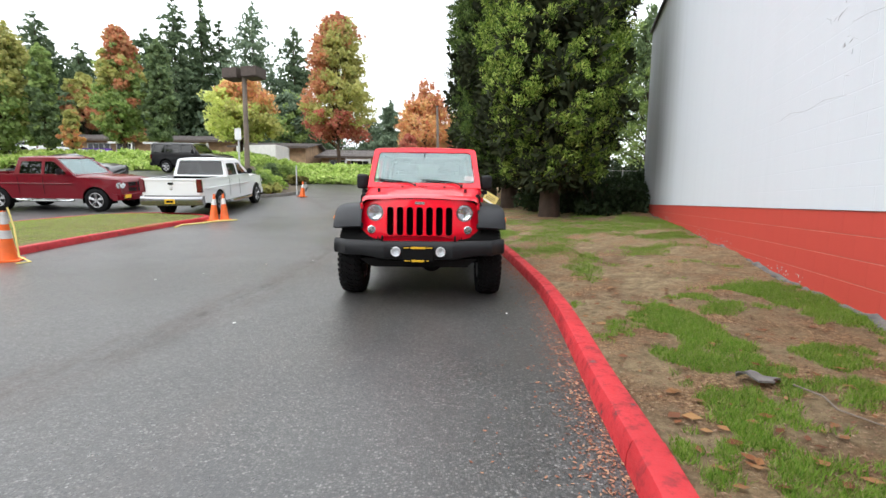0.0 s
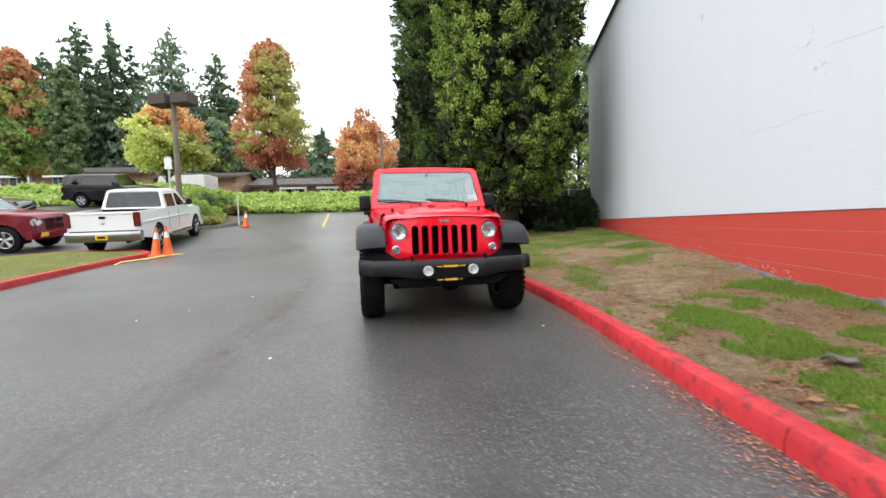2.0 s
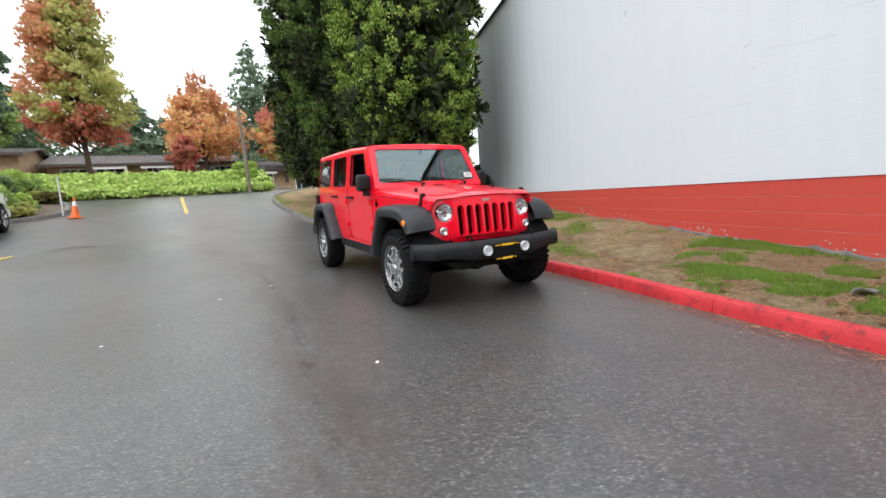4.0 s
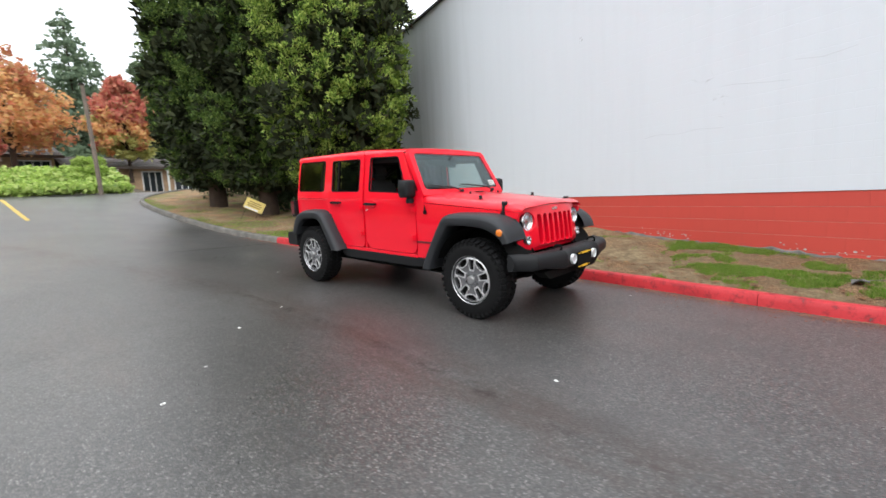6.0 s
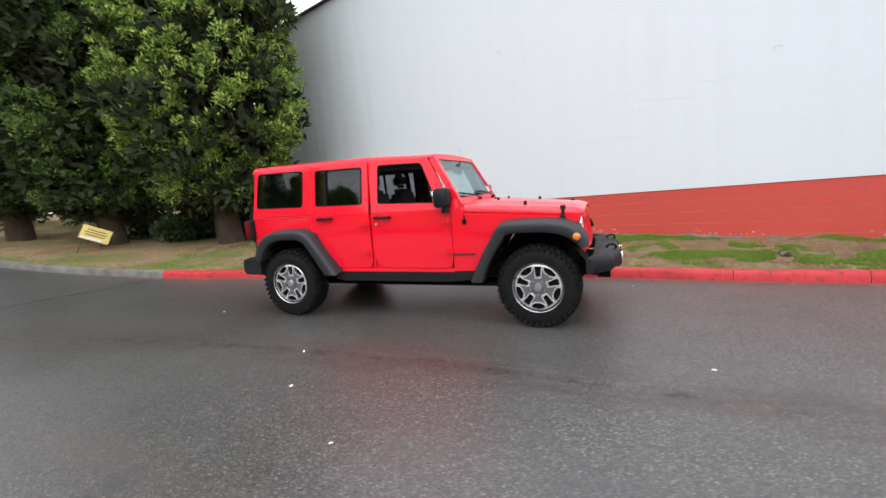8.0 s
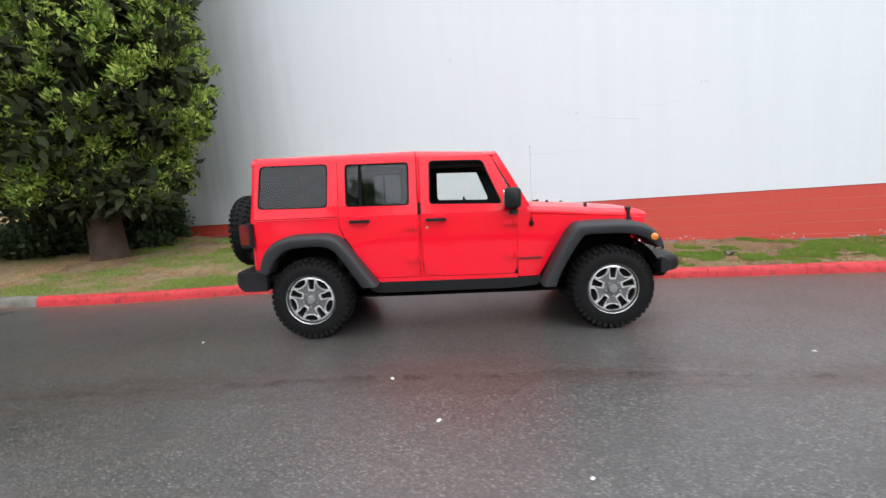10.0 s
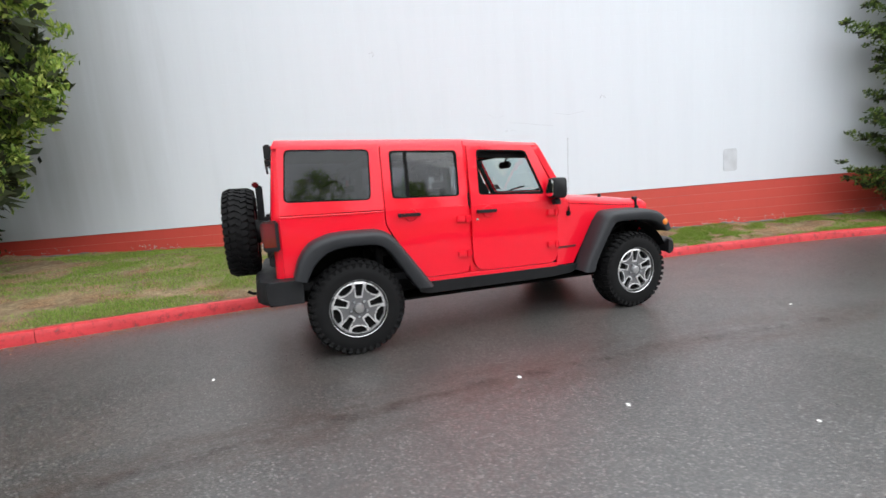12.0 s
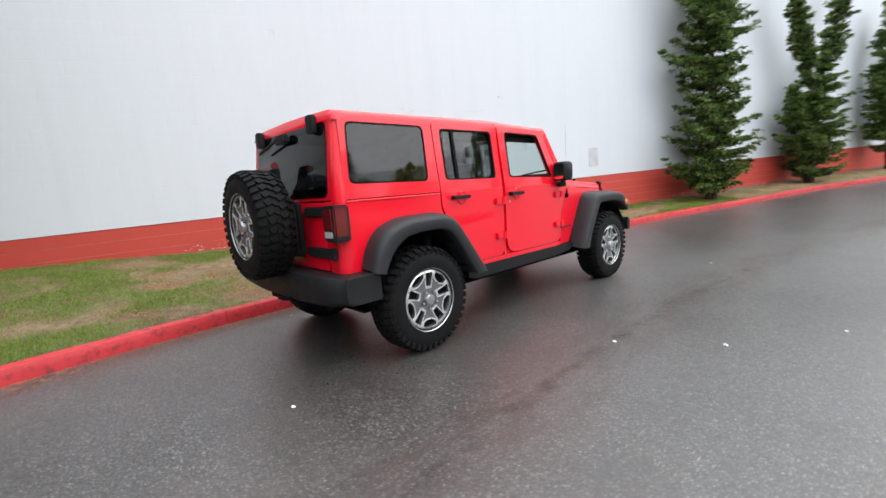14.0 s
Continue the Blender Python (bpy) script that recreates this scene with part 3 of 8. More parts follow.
def litter(name, spots, label, smin=0.012, smax=0.035, mat=None, slim=0.55):
    """Curled fallen leaves lying on the ground."""
    V, F = [], []
    for x, y, z in spots:
        s, a, c = rnd.uniform(smin, smax), rnd.uniform(0, 6.283), rnd.uniform(0.1, 0.6)
        ca, sa = math.cos(a), math.sin(a)
        i = len(V)
        for u, v, w in ((-1, 0, 0.15), (0, -slim, c), (1, 0, 0.1), (0, slim, 0.05)):
            V.append((x + s * (u * ca - v * sa), y + s * (u * sa + v * ca), z + 0.004 + s * w * 0.5))
        F.append((i, i + 1, i + 2, i + 3))
    return tagged(raw(name, V, F, mat or LITTER), label, "leaves", kind="stuff")


sp = []
for _ in range(11000):
    y = rnd.uniform(-7.5, 7.5) if rnd.random() < 0.8 else rnd.uniform(-16, 12)
    d = abs(rnd.gauss(0, 0.12)) + 0.008 if rnd.random() < 0.93 else rnd.uniform(0, 0.7)
    x = kerb_x(y) - d
    sp.append((x, y, G(x, y)))
litter("gutter_leaves", sp, "small reddish leaf litter along the gutter", 0.003, 0.016, GUTTER, 0.42)
sp = []
for _ in range(46000):
    x, y, z, _g = on_verge()
    if -6.6 < y < 3 and (_g < 0.62 or rnd.random() < 0.25):
        sp.append((x, y, z + 0.002))
litter("verge_bits", sp, "dry straw, twig and bark bits on the bare soil", 0.004, 0.012, BITS, 0.26)
sp = []
for _ in range(650):
    x, y, z, _g = on_verge()
    sp.append((x, y, z + 0.01))
for _ in range(700):
    x, y, z, _g = on_upper()
    sp.append((x, y, z + 0.01))
litter("verge_leaves", sp, "dry brown leaves scattered over the verge", 0.012, 0.035)
sp = []
for _ in range(60):
    y = rnd.uniform(-6.0, -1.5)
    x = kerb_x(y) + 0.25 + abs(rnd.gauss(0, 0.75))
    sp.append((x, y, verge_z(x, y) + 0.015))
litter("large_leaves", sp, "large curled orange-brown leaves on the verge", 0.025, 0.048, LITTER, 0.6)

# ---- the big wall ----
W_DIR = Vector((WB, 1.0, 0)).normalized()
W_OUT = Vector((-1.0, WB, 0)).normalized()
wall_frame = Matrix.Translation((wall_x(WALL_END), WALL_END, 0)) @ Matrix(((-W_DIR.x, -W_OUT.x, 0, 0), (-W_DIR.y, -W_OUT.y, 0, 0), (0, 0, 1, 0), (0, 0, 0, 1)))
# local x runs along the wall away from its end, local y into the building
WALL_LEN, WALL_TOP, BAND = 48.0, 7.0, 1.0
wall = tagged(new("wall_long"), "tall white painted block wall with a red base band", "wall", kind="structure")
wall.matrix_world = wall_frame
bm = bmesh.new()
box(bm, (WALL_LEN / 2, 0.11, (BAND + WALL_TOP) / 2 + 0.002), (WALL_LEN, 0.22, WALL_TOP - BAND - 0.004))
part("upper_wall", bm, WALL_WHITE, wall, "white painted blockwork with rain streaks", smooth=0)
bm = bmesh.new()
box(bm, (WALL_LEN / 2, 0.120, (BAND - 0.9) / 2), (WALL_LEN, 0.21, BAND + 0.9))
part("lower_wall", bm, JOINT, wall, "brick-red painted base band", smooth=0)
bm = bmesh.new()
box(bm, (WALL_LEN / 2, 0.08, WALL_TOP + 0.03), (WALL_LEN + 0.06, 0.34, 0.06), bev=0.01)
part("coping", bm, surf("dark_coping", (0.06, 0.06, 0.065), 0.5), wall)
bm = bmesh.new()
box(bm, (-0.0 + 0.11, 9.2, (WALL_TOP + BAND) / 2), (0.22, 18.0, WALL_TOP - BAND - 0.004))
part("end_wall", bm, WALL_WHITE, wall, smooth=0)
bm = bmesh.new()
box(bm, (0.115, 9.2, (BAND - 0.9) / 2), (0.21, 18.0, BAND + 0.9))
part("end_band", bm, WALL_RED, wall, smooth=0)
bm = bmesh.new()
box(bm, (WALL_LEN / 2, 9.2, WALL_TOP - 0.12), (WALL_LEN - 0.1, 18.0, 0.2))
part("roof", bm, CONCRETE, wall, smooth=0)
# painted blocks of the band: single blocks where the wall is near, the rest joined
def block_geo(x0, x1, z0, z1, face=0.0115):
    g, d = 0.0035, 0.0055
    return [(x0, 0.014, z0 + g), (x1, 0.014, z0 + g), (x1, 0.014, z1 - g), (x0, 0.014, z1 - g),
            (x0 + 0.0004, face, z0 + d), (x1 - 0.0004, face, z0 + d), (x1 - 0.0004, face, z1 - d), (x0 + 0.0004, face, z1 - d)]


BLOCK_F = [(4, 5, 6, 7), (0, 1, 5, 4), (1, 2, 6, 5), (2, 3, 7, 6), (3, 0, 4, 7)]
block_me = bpy.data.meshes.new("block")
block_me.from_pydata(block_geo(0, 0.4, 0, 0.2), [], BLOCK_F)
finish(block_me, WALL_RED, 0)
BV, BF = [], []
for row in range(6):
    z0 = BAND - 0.2 * (row + 1)
    k = 0
    while k * 0.4 < WALL_LEN - 0.8:
        x0 = k * 0.4 + (0.2 if row % 2 else 0.0)
        y = WALL_END - x0 * W_DIR.y
        if z0 + 0.2 > wall_base(y) - 0.1:
            if 1.6 < x0 < 20 and y > -9.5:
                ob = new("block", block_me)
                ob.parent = wall
                ob.matrix_basis = Matrix.Translation((x0, 0, z0))
            else:
                i = len(BV)
                BV += block_geo(x0, x0 + 0.4, z0, z0 + 0.2)
                BF += [tuple(i + q for q in f) for f in BLOCK_F]
        k += 1
tagged(raw("far_blocks", BV, BF, WALL_RED, wall), kind="stuff")
# rough concrete footing that shows above the turf
bm = bmesh.new()
rows = []
for k in range(470):
    s = 0.02 + k * 0.083
    y = WALL_END - s * W_DIR.y
    z = wall_base(y) - 0.01 + 0.02 * smooth01(1.0, -2.0, y) + 0.05 * noise.noise(Vector((s * 1.3, 2, 0))) + 0.05 * noise.noise(Vector((s * 6, 7, 0)))
    z += 0.035 * noise.noise(Vector((s * 19, 3, 0)))
    o = 0.035 + 0.025 * noise.noise(Vector((s * 2.1, 5, 1))) + 0.035 * noise.noise(Vector((s * 15, 8, 1)))
    rows.append([(s, 0.03, z - 0.5), (s, -o - 0.02, z - 0.4), (s, -o, z - 0.03), (s, -o * 0.4, z), (s, 0.03, z + 0.01)])
loft(bm, rows)
part("footing", bm, CONCRETE, wall, "rough grey concrete footing", smooth=40)
# pale flakes where the paint has come off above the footing
FV, FF = [], []
for k in range(480):
    s = rnd.uniform(2.0, 26.0)
    y = WALL_END - s * W_DIR.y
    if noise.noise(Vector((s * 0.9, 4, 2))) < 0.02:
        continue
    z = wall_base(y) + 0.035 + 0.10 * rnd.random() ** 2.2
    w, h, i = rnd.uniform(0.006, 0.026), rnd.uniform(0.004, 0.015), len(FV)
    for a in range(5):
        t = 1.2566 * a + rnd.uniform(-0.3, 0.3)
        FV.append((s + w * math.cos(t), 0.0095, z + h * math.sin(t)))
    FF.append(tuple(range(i, i + 5)))
tagged(raw("paint_flakes", FV, FF, surf("bare_mortar", (0.50, 0.48, 0.46), 0.9, var=0.3, scale=9, fine=60), wall), kind="stuff")
# painted-over plate and patched holes
bm = bmesh.new()
sheet(bm, rrect(-0.15, 1.25, 0.15, 1.73, 0.05), [], lambda u, v, w: ((WALL_END + 7.24) / W_DIR.y + u, w - 0.007, v), 0.012)
part("patched_plate", bm, surf("plate_paint", (0.55, 0.575, 0.61), 0.7, var=0.10, scale=4), wall, "grey painted-over plate")
SCAR = surf("weathered_scar", (0.47, 0.49, 0.52), 0.8, var=0.3, scale=5, fine=40)
for (py, pz, w, h) in ((-2.70, 2.32, 0.26, 0.40), (-2.46, 2.86, 0.34, 0.30), (-4.6, 3.0, 0.12, 0.05), (-0.09, 4.16, 0.10, 0.08)):
    bm = bmesh.new()
    s = (WALL_END - py) / W_DIR.y
    # short rough strokes left by the trowel
    for k in range(7):
        a, r0 = rnd.uniform(0, 6.283), rnd.uniform(0.55, 1.0)
        u, v = s + 0.5 * w * r0 * math.cos(a), pz + 0.5 * h * r0 * math.sin(a)
        l, d = rnd.uniform(0.015, 0.05), a + 1.57 + rnd.uniform(-0.6, 0.6)
        tube(bm, [(u - l * math.cos(d), 0.0, v - l * math.sin(d)), (u, -0.0008, v + rnd.uniform(-0.004, 0.004)), (u + l * math.cos(d), 0.0, v + l * math.sin(d))], rnd.uniform(0.0015, 0.0045), 5, taper=0.001)
    part("patch", bm, SCAR, wall, "rough mortar patch", smooth=60)

# painted-over cracks
for run in (((-1.50, 2.01), (-1.75, 2.05), (-2.05, 2.00), (-2.40, 2.04), (-2.76, 2.00)), ((-2.72, 2.62), (-2.95, 2.60), (-3.2, 2.55), (-3.57, 2.50)), ((-3.6, 2.75), (-3.9, 2.70), (-4.2, 2.74))):
    bm = bmesh.new()
    tube(bm, [((WALL_END - a) / W_DIR.y, 0.001, b) for a, b in run], 0.0025, 5)
    part("painted_crack", bm, SCAR, wall)


# ---- the red four-door off-roader ----
RED = paint("bright_red_paint", (0.80, 0.004, 0.022), 0.75, 0.14)
PLASTIC = surf("black_plastic", (0.013, 0.0135, 0.015), 0.52, spec=0.22, var=0.2, scale=8, fine=400, relief=0.0006, rvar=0.1)
FLARE = surf("grey_black_flare", (0.023, 0.0245, 0.028), 0.50, spec=0.30, var=0.15, scale=5, fine=500, relief=0.0005, rvar=0.06)
RUBBER = surf("tyre_rubber", (0.0065, 0.0065, 0.007), 0.72, spec=0.16, var=0.3, scale=9, fine=120, relief=0.001)
DARK = surf("dark_underbody", (0.006, 0.006, 0.006), 0.85, var=0.3, spec=0.15)
CHROME = surf("chrome", (0.58, 0.59, 0.61), 0.12, 1.0, var=0.04)
ALLOY = surf("silver_alloy", (0.42, 0.42, 0.43), 0.30, 0.9, var=0.08, scale=20)
ALLOY_EDGE = surf("machined_alloy_edge", (0.62, 0.62, 0.63), 0.30, 0.6, var=0.06, scale=20)
ALLOY_GREY = surf("grey_alloy_face", (0.16, 0.16, 0.168), 0.40, 0.5, var=0.12, scale=20)
ALLOY_DARK = surf("grey_alloy_pocket", (0.06, 0.06, 0.065), 0.5, 0.6, var=0.15, scale=20)
LAMP_BOWL = surf("bright_lamp_bowl", (0.66, 0.67, 0.69), 0.17, 0.9, var=0.05, scale=30)
FOG_BOWL = surf("pale_lamp_bowl", (0.74, 0.75, 0.77), 0.35, 0.3, var=0.06, scale=30)
CLEAR = glass("clear_glass", (0.93, 0.96, 0.95))
TINT = glass("tinted_glass", (0.50, 0.51, 0.53))
TINT_DARK = glass("dark_tinted_glass", (0.31, 0.315, 0.33))
SCREEN = glass("windscreen_glass", (0.84, 0.90, 0.89), (0.74, 0.85, 0.86), f0=0.11)
LENS = glass("lamp_lens", (0.93, 0.95, 0.96))
AMBER = surf("amber_lens", (0.75, 0.20, 0.02), 0.15, var=0.1, coat=0.6)
TAIL_RED = surf("red_lamp_lens", (0.13, 0.005, 0.008), 0.12, var=0.15, coat=0.8)
CABIN = surf("charcoal_cabin_trim", (0.022, 0.022, 0.024), 0.8, var=0.2, spec=0.2)
CLOTH = surf("black_seat_cloth", (0.035, 0.034, 0.034), 0.9, var=0.25, fine=200, relief=0.001)
LENS_W = surf("milky_lens", (0.45, 0.45, 0.45), 0.2)
WHITE_CARD = surf("white_card", (0.78, 0.78, 0.76), 0.6, var=0.05)
YELLOW = surf("yellow_plate", (0.75, 0.45, 0.02), 0.45, var=0.1)
SILVER = surf("silver_badge", (0.75, 0.75, 0.77), 0.25, 0.8)

SLOPE = math.degrees(math.atan(0.030))
jeep = thing("off_road_car", "bright red four-door off-road car parked beside the red kerb", "car", m=pose(0, 0, 0, SLOPE, 0, 0))


def half_width(y, z):
    b = 0.775
    if y < -0.60:
        b -= 0.128 * min(1.0, (-0.60 - y) / 1.25)
    if y > 1.6:
        b -= 0.012 * (y - 1.6) / 0.5
    if z > 1.2:
        b -= (z - 1.2) * 0.13
    if z < 0.8:
        b -= (0.8 - z) * 0.05
    return b


def on_side(s, out=0.0):
    return lambda u, v, w: (s * (half_width(u, v) + out - w), u, v)


def y_rear(z):
    return 2.095 if z < 1.2 else 2.095 - (z - 1.2) * 0.10


BODY_BEV = 0.006
for s in (-1, 1):
    # rear quarter, lower half
    bm = bmesh.new()
    sheet(bm, [(1.172, 1.198), (1.172, 1.075), (1.12, 0.98), (1.24, 1.02), (1.58, 1.02), (1.80, 0.93), (1.90, 0.695), (2.035, 0.695), (2.035, 1.198)], [], on_side(s), 0.03)
    part("quarter_panel", bm, RED, jeep, bevel=BODY_BEV)
    # rear quarter, hard top with its side window
    bm = bmesh.new()
    win = rounded([(1.285, 1.300), (1.985, 1.312), (1.945, 1.730), (1.265, 1.722)], 0.045)
    sheet(bm, [(1.171, 1.203), (2.035, 1.203), (2.005, 1.775), (1.171, 1.775)], [win], on_side(s, 0.002), 0.03)
    part("hardtop_side", bm, RED, jeep, bevel=BODY_BEV)
    bm = bmesh.new()
    ring = rounded([(1.281, 1.296), (1.989, 1.308), (1.949, 1.734), (1.261, 1.726)], 0.05)
    ring_in = rounded([(1.291, 1.306), (1.979, 1.318), (1.940, 1.724), (1.271, 1.716)], 0.045)
    sheet(bm, ring, [ring_in], on_side(s, 0.004), 0.012)
    part("window_seal", bm, DARK, jeep)
    bm = bmesh.new()
    sheet(bm, ring_in, [], on_side(s, -0.002), 0.004)
    part("quarter_window", bm, TINT_DARK, jeep, "dark tinted window pane")
    # doors
    for name, low, low_r, up, up_r, hole, hole_r, pane in (
        ("rear_door", [(0.387, 1.197), (0.387, 0.570), (0.865, 0.572), (1.095, 0.955), (1.167, 1.070), (1.167, 1.197)], [0, 0.09, 0.08, 0.1, 0.06, 0],
         [(0.387, 1.197), (1.167, 1.197), (1.167, 1.752), (0.387, 1.752)], [0, 0, 0.03, 0.02],
         [(0.470, 1.292), (1.090, 1.300), (1.085, 1.708), (0.462, 1.702)], 0.035, TINT),
        ("front_door", [(0.352, 1.197), (0.352, 0.570), (-0.583, 0.566), (-0.583, 1.197)], [0, 0.16, 0.10, 0],
         [(0.352, 1.197), (-0.583, 1.197), (-0.570, 1.285), (-0.345, 1.745), (0.352, 1.752)], [0, 0, 0.02, 0.05, 0.02],
         [(0.262, 1.292), (-0.440, 1.268), (-0.262, 1.692), (0.252, 1.706)], 0.035, CLEAR)):
        bm = bmesh.new()
        sheet(bm, rounded(low, low_r, 5), [], on_side(s, 0.004), 0.035)
        outl = rounded(up, up_r, 4)
        hol = rounded(hole, hole_r, 4)
        sheet(bm, outl, [hol], on_side(s, 0.004), 0.035)
        door = part(name, bm, RED, jeep, bevel=0.008, seg=3)
        cx = sum(p[0] for p in hole) / 4
        cz = sum(p[1] for p in hole) / 4
        bm = bmesh.new()
        sheet(bm, outl, [hol], on_side(s, -0.0315), 0.006)
        part("inner_trim", bm, CABIN, door, "black inner trim")
        grow = lambda k: rounded([(cx + (u - cx) * k, cz + (v - cz) * k) for u, v in hole], 0.04, 4)
        bm = bmesh.new()
        sheet(bm, grow(1.02), [grow(0.965)], on_side(s, 0.006), 0.016)
        part("window_seal", bm, DARK, door)
        if pane is TINT or s > 0:
            bm = bmesh.new()
            sheet(bm, grow(0.975), [], on_side(s, -0.012), 0.004)
            part("window_pane", bm, pane, door, "dark tinted pane" if pane is TINT else "clear pane")
        if name == "rear_door":
            bm = bmesh.new()
            sheet(bm, [(0.935, 1.29), (0.962, 1.29), (0.958, 1.71), (0.931, 1.71)], [], on_side(s, 0.002), 0.02)
            part("window_bar", bm, DARK, door)
        # handle with its dished plate
        hy, hz = (0.960, 1.148) if name == "rear_door" else (0.206, 1.134)
        hx = half_width(hy, hz) + 0.006
        bm = bmesh.new()
        box(bm, (s * (hx + 0.030), hy, hz), (0.022, 0.205, 0.030), bev=0.008)
        box(bm, (s * (hx + 0.012), hy + 0.085, hz), (0.035, 0.03, 0.034), bev=0.006)
        box(bm, (s * (hx + 0.012), hy - 0.085, hz), (0.035, 0.03, 0.026), bev=0.006)
        cyl(bm, (s * hx, hy + 0.088, hz), (s * (hx + 0.048), hy + 0.088, hz), 0.013, n=12)
        part("handle", bm, PLASTIC, door, "black grab handle")
        bm = bmesh.new()
        cyl(bm, (s * (hx - 0.012), hy - 0.02, hz - 0.005), (s * (hx + 0.0035), hy - 0.02, hz - 0.005), 0.052, 0.046, n=24)
        ring_v = lathe(bm, [(0.0, 0.058), (0.004, 0.055), (0.0045, 0.050), (-0.002, 0.047)], "x", (0, 0, 0), 28)
        for v in [q for ring in ring_v for q in ring]:
            v.co = Vector((s * (hx + v.co.x), hy - 0.02 + v.co.y, hz - 0.005 + v.co.z))
        part("handle_cup", bm, RED, door)
        if name == "front_door":
            bm = bmesh.new()
            cyl(bm, (s * hx, hy + 0.092, hz - 0.072), (s * (hx + 0.004), hy + 0.092, hz - 0.072), 0.011, n=12)
            part("lock", bm, SILVER, door)
        # two exposed hinges
        for z in (1.078, 0.754):
            fy = 0.392 if name == "rear_door" else -0.578
            bm = bmesh.new()
            box(bm, (s * (half_width(fy + 0.05, z) + 0.014), fy + 0.075, z), (0.022, 0.085, 0.058), bev=0.007)
            box(bm, (s * (half_width(fy, z) + 0.016), fy - 0.008, z), (0.026, 0.030, 0.066), bev=0.008)
            cyl(bm, (s * (half_width(fy, z) + 0.024), fy + 0.022, z - 0.032), (s * (half_width(fy, z) + 0.024), fy + 0.022, z + 0.032), 0.012, n=10)
            part("hinge", bm, RED, door)
    # cowl and front wing
    bm = bmesh.new()
    sheet(bm, [(-0.588, 0.527), (-0.80, 0.527), (-1.06, 0.965), (-1.20, 1.03), (-1.865, 1.00), (-1.875, 1.062), (-0.71, 1.150), (-0.70, 1.197), (-0.588, 1.197)], [], on_side(s), 0.03)
    part("front_wing", bm, RED, jeep, bevel=BODY_BEV)
    bm = bmesh.new()
    sheet(bm, [(-0.588, 1.197), (-0.695, 1.197), (-0.70, 1.26), (-0.66, 1.30), (-0.585, 1.285)], [], on_side(s, -0.002), 0.06)
    part("pillar_foot", bm, RED, jeep, bevel=BODY_BEV)
    # model lettering on the wing as a plain bar
    bm = bmesh.new()
    slope = math.atan2(half_width(-0.60, 0.712) - half_width(-0.82, 0.712), 0.22)
    box(bm, (s * (half_width(-0.71, 0.712) + 0.003), -0.71, 0.712), (0.004, 0.23, 0.020), rz=-s * slope)
    part("decal", bm, surf("dark_decal", (0.10, 0.008, 0.01), 0.5), jeep, "dark lettering strip")
    # red rocker below the doors
    bm = bmesh.new()
    sheet(bm, [(-0.586, 0.518), (0.845, 0.518), (0.868, 0.566), (0.30, 0.564), (-0.586, 0.560)], [], on_side(s, 0.001), 0.03)
    part("rocker_panel", bm, RED, jeep, bevel=0.004)
    bm = bmesh.new()
    sheet(bm, [(0.356, 0.567), (0.383, 0.567), (0.383, 1.752), (0.356, 1.752)], [], on_side(s, 0.0), 0.03)
    part("door_post", bm, RED, jeep, bevel=0.004)
    # rolled lip where the hard top meets the tub
    bm = bmesh.new()
    tube(bm, [(s * (half_width(y, 1.19) + 0.001), y, 1.190) for y in (1.178, 1.4, 1.7, 2.03)], 0.0055, 8)
    part("tub_lip", bm, RED, jeep, smooth=60)
    # black sill
    bm = bmesh.new()
    sheet(bm, rounded([(-0.84, 0.522), (-0.78, 0.440), (-0.5, 0.415), (0.80, 0.415), (0.90, 0.44), (0.90, 0.527)], 0.03), [], lambda u, v, w: (s * (0.778 - w - (0.54 - v) * 0.12), u, v), 0.10)
    part("sill_guard", bm, PLASTIC, jeep, "black sill rail", bevel=0.012)
    # inner jambs so that the shut lines read dark
    bm = bmesh.new()
    sheet(bm, [(1.14, 1.17), (1.10, 1.05), (0.84, 0.535), (-0.56, 0.530), (-0.56, 1.17)], [], on_side(s, -0.034), 0.02)
    part("door_jamb", bm, RED, jeep)
    for y0, y1 in ((0.34, 0.43), (1.12, 1.21)):
        bm = bmesh.new()
        sheet(bm, [(y0, 1.19), (y1, 1.19), (y1, 1.755), (y0, 1.755)], [], on_side(s, -0.034), 0.03)
        part("pillar", bm, CABIN, jeep)
    # rounded rear corner
    bm = bmesh.new()
    rows = []
    for z in (0.695, 0.95, 1.195, 1.205, 1.45, 1.70, 1.755, 1.775):
        hw, yr = half_width(2.035, z), y_rear(z)
        r = 0.075
        rows.append([(s * (hw - r + r * math.cos(a)), yr - r + r * math.sin(a), z) for a in np.linspace(0, math.pi / 2, 7)])
        rows[-1] = [(s * hw, 2.035 if z < 1.2 else min(2.035, yr - r), z), *rows[-1][1:], (s * (hw - r - 0.02), yr, z)]
    loft(bm, rows)
    part("corner_panel", bm, RED, jeep, smooth=60)

# rear face: tailgate, frame of the lifting glass
place_rear = lambda u, v, w: (u, y_rear(v) - w, v)
for s in (-1, 1):
    bm = bmesh.new()
    sheet(bm, [(s * 0.695, 0.695), (s * 0.575, 0.695), (s * 0.575, 1.195), (s * 0.695, 1.195)], [], place_rear, 0.03)
    part("rear_pillar", bm, RED, jeep, bevel=0.005)
bm = bmesh.new()
sheet(bm, rounded([(-0.568, 0.705), (0.568, 0.705), (0.568, 1.192), (-0.568, 1.192)], 0.03), [rrect(-0.40, 0.80, 0.40, 1.12, 0.05)], lambda u, v, w: (u, y_rear(v) + 0.004 - w, v), 0.03)
gate = part("tailgate", bm, RED, jeep, bevel=0.008)
bm = bmesh.new()
